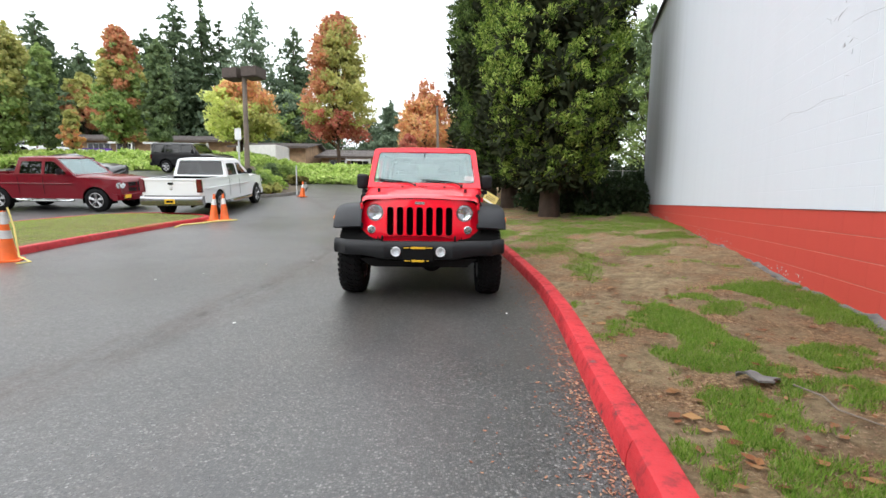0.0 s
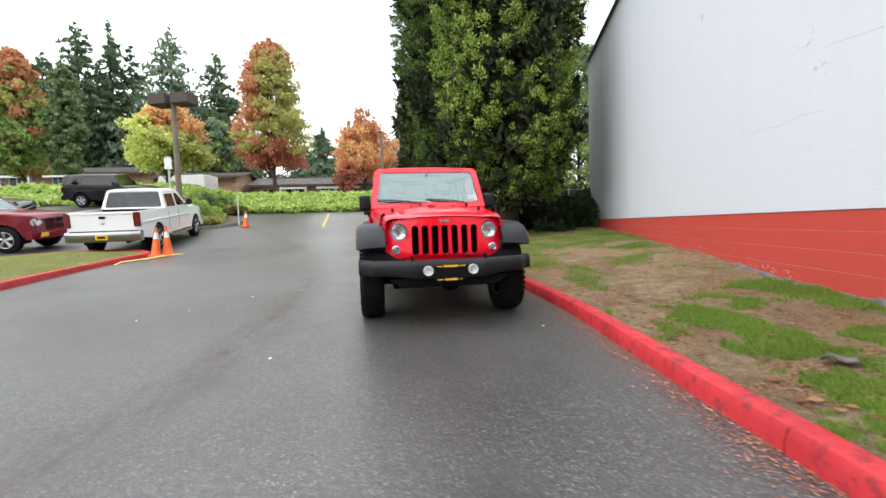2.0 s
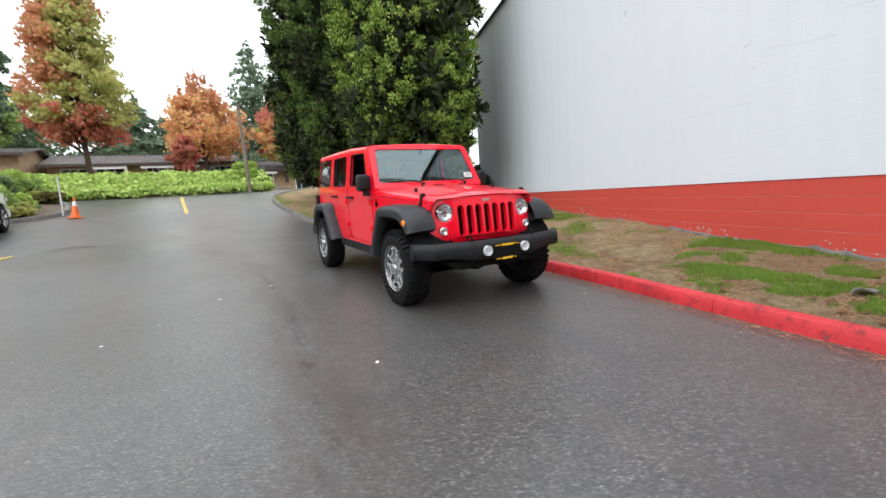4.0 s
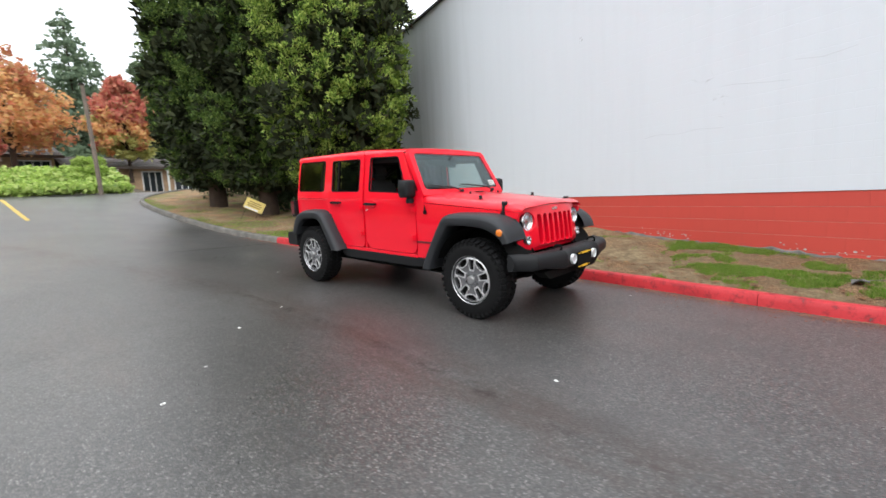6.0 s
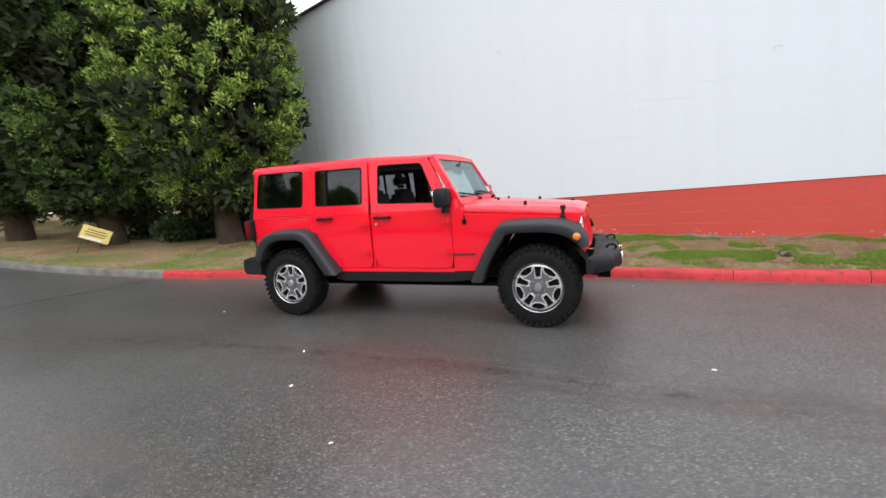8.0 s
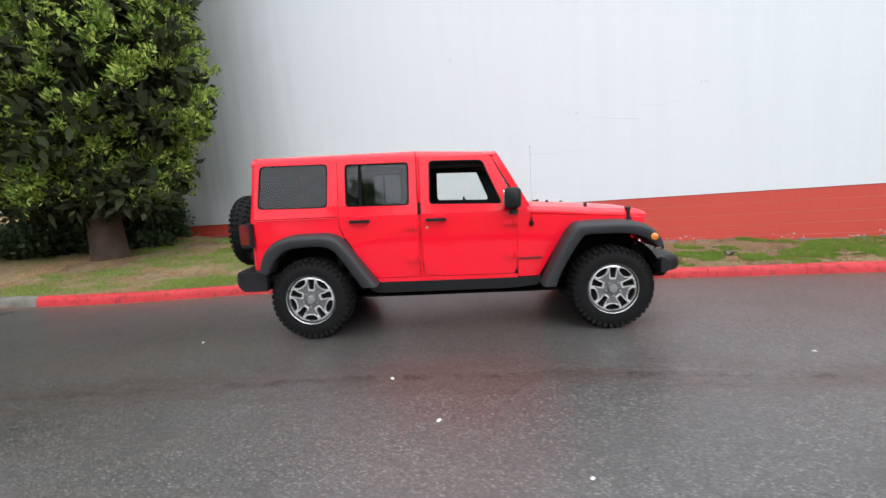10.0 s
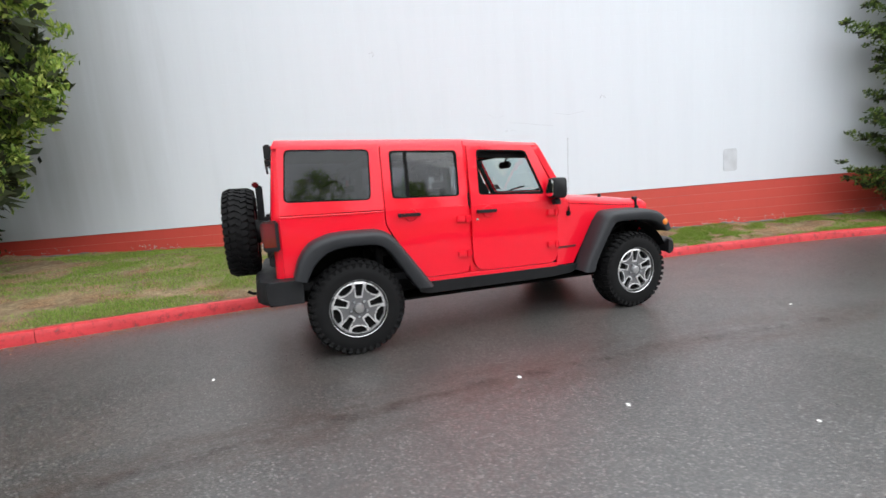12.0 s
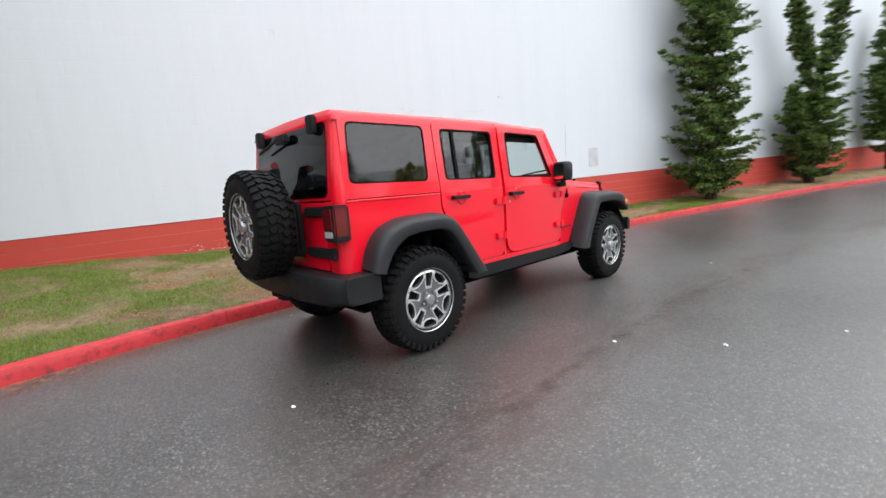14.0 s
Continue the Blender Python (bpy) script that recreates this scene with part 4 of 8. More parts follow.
sheet(bm, rrect(-0.41, 0.79, 0.41, 1.13, 0.05), [], lambda u, v, w: (u, y_rear(v) - 0.014 - w, v), 0.01)
part("gate_recess", bm, RED, gate)
for z in (1.128, 0.838):
    bm = bmesh.new()
    box(bm, (-0.50, 2.118, z), (0.36, 0.034, 0.075), bev=0.01)
    box(bm, (-0.675, 2.112, z), (0.06, 0.05, 0.085), bev=0.01)
    part("gate_hinge", bm, PLASTIC, gate, "black strap hinge")
bm = bmesh.new()
frame_out = [(-0.70, 1.205), (0.70, 1.205), (0.665, 1.775), (-0.665, 1.775)]
sheet(bm, frame_out, [rounded([(-0.625, 1.235), (0.625, 1.235), (0.60, 1.735), (-0.60, 1.735)], 0.06)], place_rear, 0.03)
part("rear_frame", bm, RED, jeep, bevel=0.006)
bm = bmesh.new()
sheet(bm, rounded([(-0.635, 1.225), (0.635, 1.225), (0.61, 1.745), (-0.61, 1.745)], 0.06), [], lambda u, v, w: (u, y_rear(v) + 0.006 - w, v), 0.005)
lift = part("lift_glass", bm, TINT_DARK, jeep, "dark tinted lifting rear glass")
for x in (-0.47, 0.47):
    bm = bmesh.new()
    box(bm, (x, 2.075, 1.735), (0.075, 0.06, 0.13), bev=0.012)
    part("glass_hinge", bm, PLASTIC, lift)
bm = bmesh.new()
box(bm, (0.02, 2.085, 1.69), (0.20, 0.06, 0.07), bev=0.015)
tube(bm, [(0.02, 2.11, 1.70), (0.22, 2.11, 1.66), (0.42, 2.11, 1.62)], 0.012, 6)
part("rear_wiper", bm, PLASTIC, lift)

# roof in two pieces
def roof_piece(name, ys, front, rear):
    bm = bmesh.new()
    sec = [(0.704, 1.742), (0.702, 1.772), (0.684, 1.797), (0.640, 1.810), (0.45, 1.817), (0.2, 1.824), (0, 1.826)]
    full = [(-x, z) for x, z in sec] + [(x, z) for x, z in reversed(sec[:-1])]
    rows = []
    for y in ys:
        dz = 0.006 - 0.040 * smooth01(0.5, -0.45, y)
        k = smooth01(1.3, 2.0, y) * 0.010
        rows.append([(x * (1 - k), y, z + (dz if z > 1.75 else 0)) for x, z in full])
    if front:
        rows[0] = [(x * 0.985, -0.408, 1.768 + (z - 1.742) * 0.12) for x, y, z in rows[0]]
    if rear:
        rows[-1] = [(x * 0.985, y, 1.742 + (z - 1.742) * 0.30) for x, y, z in rows[-1]]
    loft(bm, rows, caps=True)
    return part(name, bm, RED, jeep, smooth=50)


roof_piece("front_roof_panel", [-0.408, -0.395, -0.36, -0.25, 0.0, 0.384], True, False)
roof_piece("hardtop_roof", [0.390, 0.8, 1.3, 1.7, 1.95, 2.015, 2.045], False, True)
bm = bmesh.new()
box(bm, (0, 0.80, 1.735), (1.34, 2.28, 0.02))
part("headliner", bm, CABIN, jeep)

# windscreen
W0, W1 = Vector((0, -0.715, 1.235)), Vector((0, -0.405, 1.772))
w_len = (W1 - W0).length
w_up = (W1 - W0).normalized()
w_in = Vector((0, w_up.z, -w_up.y))
place_ws = lambda u, v, w: tuple(W0 + Vector((u, 0, 0)) + w_up * v + w_in * w)
bm = bmesh.new()
hole = rounded([(-0.690, 0.075), (0.690, 0.075), (0.632, w_len - 0.055), (-0.632, w_len - 0.055)], 0.05)
sheet(bm, rounded([(-0.762, 0.0), (0.762, 0.0), (0.703, w_len), (-0.703, w_len)], [0.01, 0.01, 0.06, 0.06]), [hole], place_ws, 0.024)
edge_in = rounded([(-0.728, 0.03), (0.728, 0.03), (0.672, w_len - 0.03), (-0.672, w_len - 0.03)], 0.03)
sheet(bm, rounded([(-0.762, 0.0), (0.762, 0.0), (0.703, w_len), (-0.703, w_len)], [0.01, 0.01, 0.06, 0.06]), [edge_in], lambda u, v, w: place_ws(u, v, w + 0.0235), 0.040)
screen = part("windscreen_frame", bm, RED, jeep, bevel=0.012, seg=3)
bm = bmesh.new()
sheet(bm, rounded([(-0.70, 0.065), (0.70, 0.065), (0.642, w_len - 0.045), (-0.642, w_len - 0.045)], 0.05), [], lambda u, v, w: place_ws(u, v, w + 0.010), 0.005)
part("windscreen", bm, SCREEN, screen, "clear windscreen")
bm = bmesh.new()
sheet(bm, rounded([(-0.70, 0.063), (0.70, 0.063), (0.642, w_len - 0.043), (-0.642, w_len - 0.043)], 0.05), [rounded([(-0.682, 0.085), (0.682, 0.085), (0.626, w_len - 0.058), (-0.626, w_len - 0.058)], 0.05)], lambda u, v, w: place_ws(u, v, w + 0.006), 0.003)
part("screen_band", bm, DARK, screen)
bm = bmesh.new()
sheet(bm, rounded([(-0.726, 0.032), (0.726, 0.032), (0.670, w_len - 0.032), (-0.670, w_len - 0.032)], 0.03), [hole], lambda u, v, w: place_ws(u, v, w + 0.026), 0.040)
part("inner_trim", bm, CABIN, screen, "black inner trim")
bm = bmesh.new()
sheet(bm, rrect(0.545, 0.115, 0.660, 0.185, 0.005), [], lambda u, v, w: place_ws(u, v, w + 0.003), 0.002)
part("price_card", bm, WHITE_CARD, screen, "small white card with dark bars")
bm = bmesh.new()
for k in range(4):
    sheet(bm, [(0.560, 0.127 + k * 0.013), (0.645 - 0.015 * (k % 2), 0.127 + k * 0.013), (0.645 - 0.015 * (k % 2), 0.132 + k * 0.013), (0.560, 0.132 + k * 0.013)], [], lambda u, v, w: place_ws(u, v, w + 0.001), 0.001)
part("card_bars", bm, DARK, screen)
for x0, x1 in ((-0.12, -0.62), (0.50, 0.02)):
    bm = bmesh.new()
    a, b2, c = place_ws(x0, 0.02, -0.035), place_ws(x0 - 0.10, 0.07, -0.030), place_ws(x1, 0.125, -0.012)
    tube(bm, [a, b2, c], 0.009, 6)
    tube(bm, [place_ws(x1 + 0.30, 0.095, -0.008), place_ws(x1 - 0.06, 0.130, -0.006)], 0.007, 6)
    cyl(bm, place_ws(x0, 0.02, -0.05), place_ws(x0, 0.02, 0.0), 0.018, n=12)
    part("wiper", bm, PLASTIC, screen)

# bonnet and scuttle
def bonnet_row(y):
    t = (-0.715 - y) / (1.885 - 0.715)
    w = 0.752 - 0.118 * t ** 1.1
    zs = 1.157 - 0.092 * t
    zc = 1.256 - 0.075 * t - 0.03 * t * t
    if y < -1.78:
        d = min(1.0, (-1.78 - y) / 0.125)
        zc -= 0.032 * d ** 2.2
        w -= 0.012 * d
    flat = smooth01(-1.45, -1.86, y)
    zt = zc - 0.026 + 0.014 * flat
    dome = 0.40 - 0.07 * t
    sec = [(w, zs), (w - 0.001, zs + 0.45 * (zt - zs)), (w - 0.012, zt - 0.022), (w - 0.035, zt - 0.006), (w - 0.08, zt), (dome + 0.06, zt + 0.002), (dome, zc - 0.006), (dome - 0.06, zc), (0.0, zc + 0.006)]
    return [(-x, y, z) for x, z in sec] + [(x, y, z) for x, z in reversed(sec[:-1])]


bm = bmesh.new()
loft(bm, [bonnet_row(y) for y in (-0.722, -0.76, -0.95, -1.15, -1.35, -1.55, -1.70, -1.78, -1.82, -1.855, -1.88, -1.898)])
bonnet = part("bonnet", bm, RED, jeep, smooth=40)
bm = bmesh.new()
back = bonnet_row(-0.716)
loft(bm, [[(x, -0.60, 1.15 + (z - 1.15) * 0.9) for x, y, z in back], [(x, -0.69, z + 0.004) for x, y, z in back], [(x, -0.716, z) for x, y, z in back], [(x, -0.719, z - 0.03) for x, y, z in back]])
scuttle = part("scuttle", bm, RED, jeep, smooth=40)
bm = bmesh.new()
for k in range(9):
    box(bm, (-0.05 + k * 0.013, -0.90, 1.253), (0.007, 0.045, 0.012))
part("bonnet_vent", bm, DARK, bonnet)
for s in (-1, 1):
    bm = bmesh.new()
    cyl(bm, (s * 0.27, -0.98, 1.225), (s * 0.27, -0.98, 1.262), 0.016, 0.011, n=10)
    part("washer_jet", bm, PLASTIC, bonnet)
    bm = bmesh.new()
    cyl(bm, (s * 0.52, -1.32, 1.17), (s * 0.52, -1.32, 1.225), 0.020, 0.017, n=12)
    part("bonnet_bump_stop", bm, PLASTIC, bonnet)
    # rubber bonnet catch
    bm = bmesh.new()
    yy = -1.705
    hw = half_width(yy, 1.0)
    box(bm, (s * (hw + 0.006), yy, 1.052), (0.03, 0.05, 0.05), bev=0.008)
    box(bm, (s * (hw - 0.006), yy, 1.105), (0.028, 0.030, 0.10), bev=0.008)
    cyl(bm, (s * (hw - 0.025), yy - 0.025, 1.152), (s * (hw - 0.025), yy + 0.025, 1.152), 0.020, n=12)
    part("bonnet_catch", bm, PLASTIC, jeep, "black rubber bonnet catch")

# grille with seven slots, lamps
def y_front(x, z):
    return -1.948 + 0.055 * ((z - 0.70) / 0.4) ** 1.5 * (1 if z > 0.7 else 0) + 0.13 * (abs(x) / 0.66) ** 4


place_gr = lambda u, v, w: (u, y_front(u, max(v, 0.7)) + w, v)
bm = bmesh.new()
g_out = rounded([(-0.622, 0.655), (0.622, 0.655), (0.650, 0.73), (0.650, 1.00), (0.60, 1.082), (0.42, 1.108), (0, 1.116), (-0.42, 1.108), (-0.60, 1.082), (-0.650, 1.00), (-0.650, 0.73)], 0.06, 3)
slots = [rrect(-0.318 + k * 0.106 - 0.036, 0.722, -0.318 + k * 0.106 + 0.036, 1.030, 0.033, 4) for k in range(7)]
lamps = [circle(s * 0.487, 0.965, 0.094, 28) for s in (-1, 1)] + [circle(s * 0.523, 0.783, 0.044, 18) for s in (-1, 1)]
sheet(bm, g_out, slots + lamps, place_gr, 0.055)
grille = part("grille", bm, RED, jeep, "red seven-slot grille", bevel=0.009, seg=3)
bm = bmesh.new()
fins = [(-1.785, 0.70)] + [(-1.832 + 0.018 * (k % 2), 0.70 + 0.007 * k) for k in range(58)] + [(-1.785, 1.10)]
sheet(bm, fins, [], lambda u, v, w: (w - 0.43, u, v), 0.86)
part("radiator", bm, DARK, jeep)
bm = bmesh.new()
box(bm, (0, y_front(0, 1.07) - 0.004, 1.072), (0.105, 0.008, 0.030), bev=0.003)
part("badge", bm, SILVER, grille, "plain silver badge bar")
for s in (-1, 1):
    c = (s * 0.487, -1.860, 0.965)
    bm = bmesh.new()
    lathe(bm, [(0.012, 0.094), (-0.012, 0.093), (-0.016, 0.090), (-0.012, 0.087), (0.01, 0.086)], "y", c, 32)
    lamp = part("headlight", bm, CHROME, jeep, "round headlight with chrome rim")
    bm = bmesh.new()
    lathe(bm, [(-0.002, 0.087), (0.012, 0.078), (0.026, 0.055), (0.034, 0.02), (0.034, 0.001)], "y", c, 32)
    for a in range(8):
        t = 2 * math.pi * a / 8
        box(bm, (c[0] + 0.05 * math.cos(t), c[1] + 0.020, c[2] + 0.05 * math.sin(t)), (0.045, 0.010, 0.004), ry=-t)
    cyl(bm, (c[0], c[1] + 0.034, c[2]), (c[0], c[1] + 0.006, c[2]), 0.020, 0.013, n=16)
    part("reflector", bm, LAMP_BOWL, lamp)
    bm = bmesh.new()
    lathe(bm, [(-0.006, 0.084), (-0.012, 0.065), (-0.016, 0.035), (-0.017, 0.001)], "y", c, 32)
    part("lens", bm, LENS, lamp, "clear domed lens", smooth=80)
    c = (s * 0.523, -1.902, 0.783)
    bm = bmesh.new()
    lathe(bm, [(0.02, 0.044), (-0.010, 0.044), (-0.014, 0.038), (0.0, 0.036), (0.016, 0.02), (0.017, 0.001)], "y", c, 20)
    tl = part("turn_lamp", bm, LAMP_BOWL, jeep, "small round front lamp")
    bm = bmesh.new()
    lathe(bm, [(-0.006, 0.037), (-0.014, 0.02), (-0.016, 0.001)], "y", c, 20)
    part("lens", bm, LENS, tl)

# front bumper
def bumper_row(x):
    a = abs(x)
    yf = -2.245 + 0.02 * smooth01(0.3, 0.45, a) + 0.06 * smooth01(0.40, 0.75, a) + 0.17 * smooth01(0.74, 0.90, a)
    zt = 0.692 + 0.004 * smooth01(0.33, 0.36, a)
    zb = 0.500 + 0.035 * smooth01(0.33, 0.60, a)
    yb = -1.97 + 0.05 * smooth01(0.5, 0.9, a)
    dep = 0.018 * (1 - smooth01(0.315, 0.335, a))
    yf += dep
    return [(x, yb, zb + 0.02), (x, yf + 0.06, zb), (x, yf + 0.02, zb + 0.012), (x, yf, zb + 0.05), (x, yf + 0.004, zt - 0.055), (x, yf + 0.025, zt - 0.018), (x, yf + 0.07, zt), (x, yb, zt - 0.030)]


bm = bmesh.new()
xs = [0.0, 0.2, 0.31, 0.34, 0.36, 0.42, 0.50, 0.60, 0.70, 0.76, 0.82, 0.87, 0.90, 0.915]
xs = [-x for x in reversed(xs[1:])] + xs
loft(bm, [bumper_row(x) for x in xs], close=True, caps=True)
bumper = part("front_bumper", bm, PLASTIC, jeep, "wide black plastic bumper", smooth=40, bevel=0.004)
bm = bmesh.new()
sheet(bm, rounded([(-0.62, 0.505), (-0.50, 0.42), (0.50, 0.42), (0.62, 0.505)], 0.03), [], lambda u, v, w: (u, -2.13 + w, v), 0.12)
part("air_dam", bm, DARK, jeep, bevel=0.01)
for s in (-1, 1):
    c = (s * 0.228, -2.237, 0.590)
    bm = bmesh.new()
    lathe(bm, [(0.02, 0.050), (-0.012, 0.049), (-0.014, 0.045), (-0.004, 0.043), (0.006, 0.02), (0.007, 0.001)], "y", c, 20)
    fog = part("fog_lamp", bm, FOG_BOWL, bumper, "round fog lamp")
    bm = bmesh.new()
    lathe(bm, [(-0.004, 0.042), (-0.009, 0.02), (-0.010, 0.001)], "y", c, 20)
    part("lens", bm, LENS, fog)
    bm = bmesh.new()
    hook = [Vector((s * 0.375, -2.06, 0.672)), Vector((s * 0.375, -2.14, 0.680)), Vector((s * 0.375, -2.180, 0.700)), Vector((s * 0.375, -2.178, 0.726)), Vector((s * 0.376, -2.150, 0.738)), Vector((s * 0.378, -2.115, 0.730)), Vector((s * 0.378, -2.09, 0.700))]
    tube(bm, spline(hook, 4), 0.010, 8)
    part("tow_hook", bm, DARK, bumper)
bm = bmesh.new()
box(bm, (0, -2.238, 0.565), (0.325, 0.016, 0.158), bev=0.006)
plate = part("number_plate", bm, DARK, bumper, "black dealer plate with yellow strips")
for u, v, w, h in ((0.0, 0.632, 0.150, 0.020), (0.0, 0.498, 0.130, 0.020), (-0.12, 0.632, 0.05, 0.008), (0.115, 0.632, 0.06, 0.008), (-0.11, 0.498, 0.06, 0.008), (0.10, 0.498, 0.02, 0.008)):
    bm = bmesh.new()
    box(bm, (u, -2.248, v), (w, 0.006, h))
    part("plate_strip", bm, YELLOW, plate)

# wheel-arch flares
def flare(name, outer, inner, s, body, lip=0.935):
    o = [p for p in spline([Vector((a, b)) for a, b in outer], 4)]
    i = [p for p in spline([Vector((a, b)) for a, b in inner], 4)]
    n = len(o)
    rows = []
    for k in range(n):
        a, b = o[k], i[k]
        d = b - a
        bx = body(a.x)
        q = lambda f: a + d * f
        rows.append([(s * (bx - 0.01), a.x, a.y + 0.018), (s * (bx + (lip - bx) * 0.55), a.x, a.y + 0.012), (s * (lip - 0.035), q(0.03).x, q(0.03).y + 0.004), (s * (lip - 0.006), q(0.16).x, q(0.16).y),
                     (s * lip, q(0.32).x, q(0.32).y), (s * (lip - 0.002), q(0.90).x, q(0.90).y), (s * (lip - 0.014), b.x, b.y), (s * (lip - 0.12), q(0.97).x, q(0.97).y), (s * (bx - 0.02), q(0.97).x, q(0.97).y)])
    bm = bmesh.new()
    loft(bm, rows, caps=True)
    return part(name, bm, FLARE, jeep, "matt dark grey wheel-arch flare", smooth=50)


for s in (-1, 1):
    f = flare("front_flare", [(-0.800, 0.450), (-0.850, 0.560), (-0.945, 0.745), (-1.06, 0.945), (-1.12, 1.015), (-1.20, 1.040), (-1.42, 1.044), (-1.62, 1.038), (-1.76, 1.012), (-1.86, 0.955), (-1.92, 0.88), (-1.948, 0.805)],
              [(-0.930, 0.450), (-0.968, 0.560), (-1.06, 0.73), (-1.16, 0.885), (-1.20, 0.925), (-1.27, 0.937), (-1.42, 0.938), (-1.60, 0.930), (-1.71, 0.905), (-1.79, 0.868), (-1.845, 0.825), (-1.872, 0.790)],
              s, lambda y: half_width(y, 1.0) - 0.005)
    bm = bmesh.new()
    lathe(bm, [(-0.01, 0.036), (0.018, 0.034), (0.024, 0.026), (0.026, 0.001)], "x", (0, 0, 0), 18)
    for v in bm.verts:
        v.co = Vector((s * (0.928 + v.co.x - 0.008), -1.845 + v.co.y, 0.895 + v.co.z))
    part("side_marker", bm, AMBER, f, "amber side lamp")
    flare("rear_flare", [(1.965, 0.702), (1.918, 0.84), (1.83, 0.955), (1.70, 1.012), (1.58, 1.032), (1.42, 1.034), (1.27, 1.030), (1.16, 0.985), (1.06, 0.87), (0.80, 0.51)],
          [(1.868, 0.672), (1.805, 0.79), (1.72, 0.872), (1.64, 0.910), (1.54, 0.925), (1.42, 0.928), (1.30, 0.922), (1.22, 0.885), (1.14, 0.79), (0.955, 0.51)],
          s, lambda y: 0.765)
    bm = bmesh.new()
    box(bm, (s * 0.664, -1.80, 0.715), (0.016, 0.12, 0.17), bev=0.004)
    part("splash_shield", bm, DARK, jeep)
    # dark liners of the wheel wells
    for cy in (-1.474, 1.474):
        bm = bmesh.new()
        rows = []
        for a in np.linspace(0.30, math.pi - 0.30, 16):
            rows.append([(s * x, cy + 0.50 * math.cos(a), 0.42 + 0.50 * math.sin(a)) for x in (0.86, 0.60, 0.42)])
        loft(bm, rows)
        part("wheel_well", bm, DARK, jeep)
        bm = bmesh.new()
        sheet(bm, [(cy + 0.52 * math.cos(a), 0.42 + 0.52 * math.sin(a)) for a in np.linspace(0.30, math.pi - 0.30, 16)], [], lambda u, v, w: (s * (0.45 + w), u, v), 0.01)
        part("well_side", bm, DARK, jeep)

# rear bumper, lamps
bm = bmesh.new()
rows = []
for x in (-0.90, -0.885, -0.86, -0.78, -0.6, -0.3, 0, 0.3, 0.6, 0.78, 0.86, 0.885, 0.90):
    a = abs(x)
    yr = 2.285 - 0.03 * smooth01(0.3, 0.75, a) - 0.08 * smooth01(0.78, 0.90, a)
    zb = 0.480 + 0.025 * smooth01(0.4, 0.9, a)
    yf = 2.04 - 0.14 * smooth01(0.70, 0.80, a)
    rows.append([(x, yf, zb), (x, yr - 0.05, zb), (x, yr - 0.008, zb + 0.03), (x, yr, zb + 0.08), (x, yr - 0.006, 0.665), (x, yr - 0.030, 0.694), (x, yf, 0.700)])
loft(bm, rows, close=True, caps=True)
part("rear_bumper", bm, PLASTIC, jeep, "black plastic rear bumper", smooth=40, bevel=0.004)
bm = bmesh.new()
tube(bm, [(0.1, 2.05, 0.50), (0.1, 2.22, 0.47)], 0.03, 8)
box(bm, (0.0, 2.16, 0.49), (0.30, 0.2, 0.05))
tube(bm, [(-0.24, 2.18, 0.50), (-0.24, 2.32, 0.505), (-0.24, 2.36, 0.53)], 0.014, 6)
part("tow_bar", bm, DARK, jeep)
for s in (-1, 1):
    bm = bmesh.new()
    box(bm, (s * 0.738, 2.105, 1.050), (0.150, 0.125, 0.245), bev=0.012)
    tail = part("tail_lamp", bm, PLASTIC, jeep, "tail lamp in a black housing")
    bm = bmesh.new()
    box(bm, (s * 0.738, 2.166, 1.080), (0.128, 0.022, 0.160), bev=0.012)
    box(bm, (s * 0.808, 2.112, 1.060), (0.022, 0.105, 0.210), bev=0.010)
    part("lens", bm, TAIL_RED, tail, "dark red lens")
    bm = bmesh.new()
    box(bm, (s * 0.738, 2.166, 0.980), (0.110, 0.020, 0.060), bev=0.010)
    part("reverse_lens", bm, LENS_W, tail)

# mirrors
for s in (-1, 1):
    bm = bmesh.new()
    rows = []
    for u, k in ((0.775, 0.80), (0.79, 0.95), (0.85, 1.0), (0.905, 0.98), (0.92, 0.85)):
        loop = rrect(-0.080 * k, -0.100 * k, 0.080 * k, 0.100 * k, 0.040 * k, 4)
        rows.append([(s * u, -0.535 + a, 1.315 + b) for a, b in loop])
    loft(bm, rows, close=True, caps=True)
    mir = part("door_mirror", bm, PLASTIC, jeep, "black door mirror", smooth=60)
    bm = bmesh.new()
    tube(bm, [(s * 0.77, -0.545, 1.185), (s * 0.82, -0.555, 1.180), (s * 0.835, -0.55, 1.21), (s * 0.835, -0.54, 1.25)], 0.026, 10)
    cyl(bm, (s * 0.825, -0.55, 1.155), (s * 0.825, -0.55, 1.20), 0.042, n=16)
    part("mirror_arm", bm, PLASTIC, mir)
    bm = bmesh.new()
    sheet(bm, rrect(0.79, 1.235, 0.905, 1.395, 0.03), [], lambda u, v, w: (s * u, -0.4535 + w, v), 0.004)
    part("mirror_glass", bm, surf("mirror_silver", (0.85, 0.86, 0.87), 0.03, 1.0, var=0.02, rvar=0.01), mir)
bm = bmesh.new()
box(bm, (-0.768, -0.728, 1.052), (0.028, 0.045, 0.05), bev=0.008)
cyl(bm, (-0.772, -0.73, 1.06), (-0.772, -0.73, 1.12), 0.010, 0.006, n=8)
ant = part("aerial_base", bm, DARK, jeep)
bm = bmesh.new()
tube(bm, [(-0.772, -0.73, 1.11), (-0.772, -0.725, 1.80)], 0.0010, 6)
part("aerial", bm, DARK, ant)

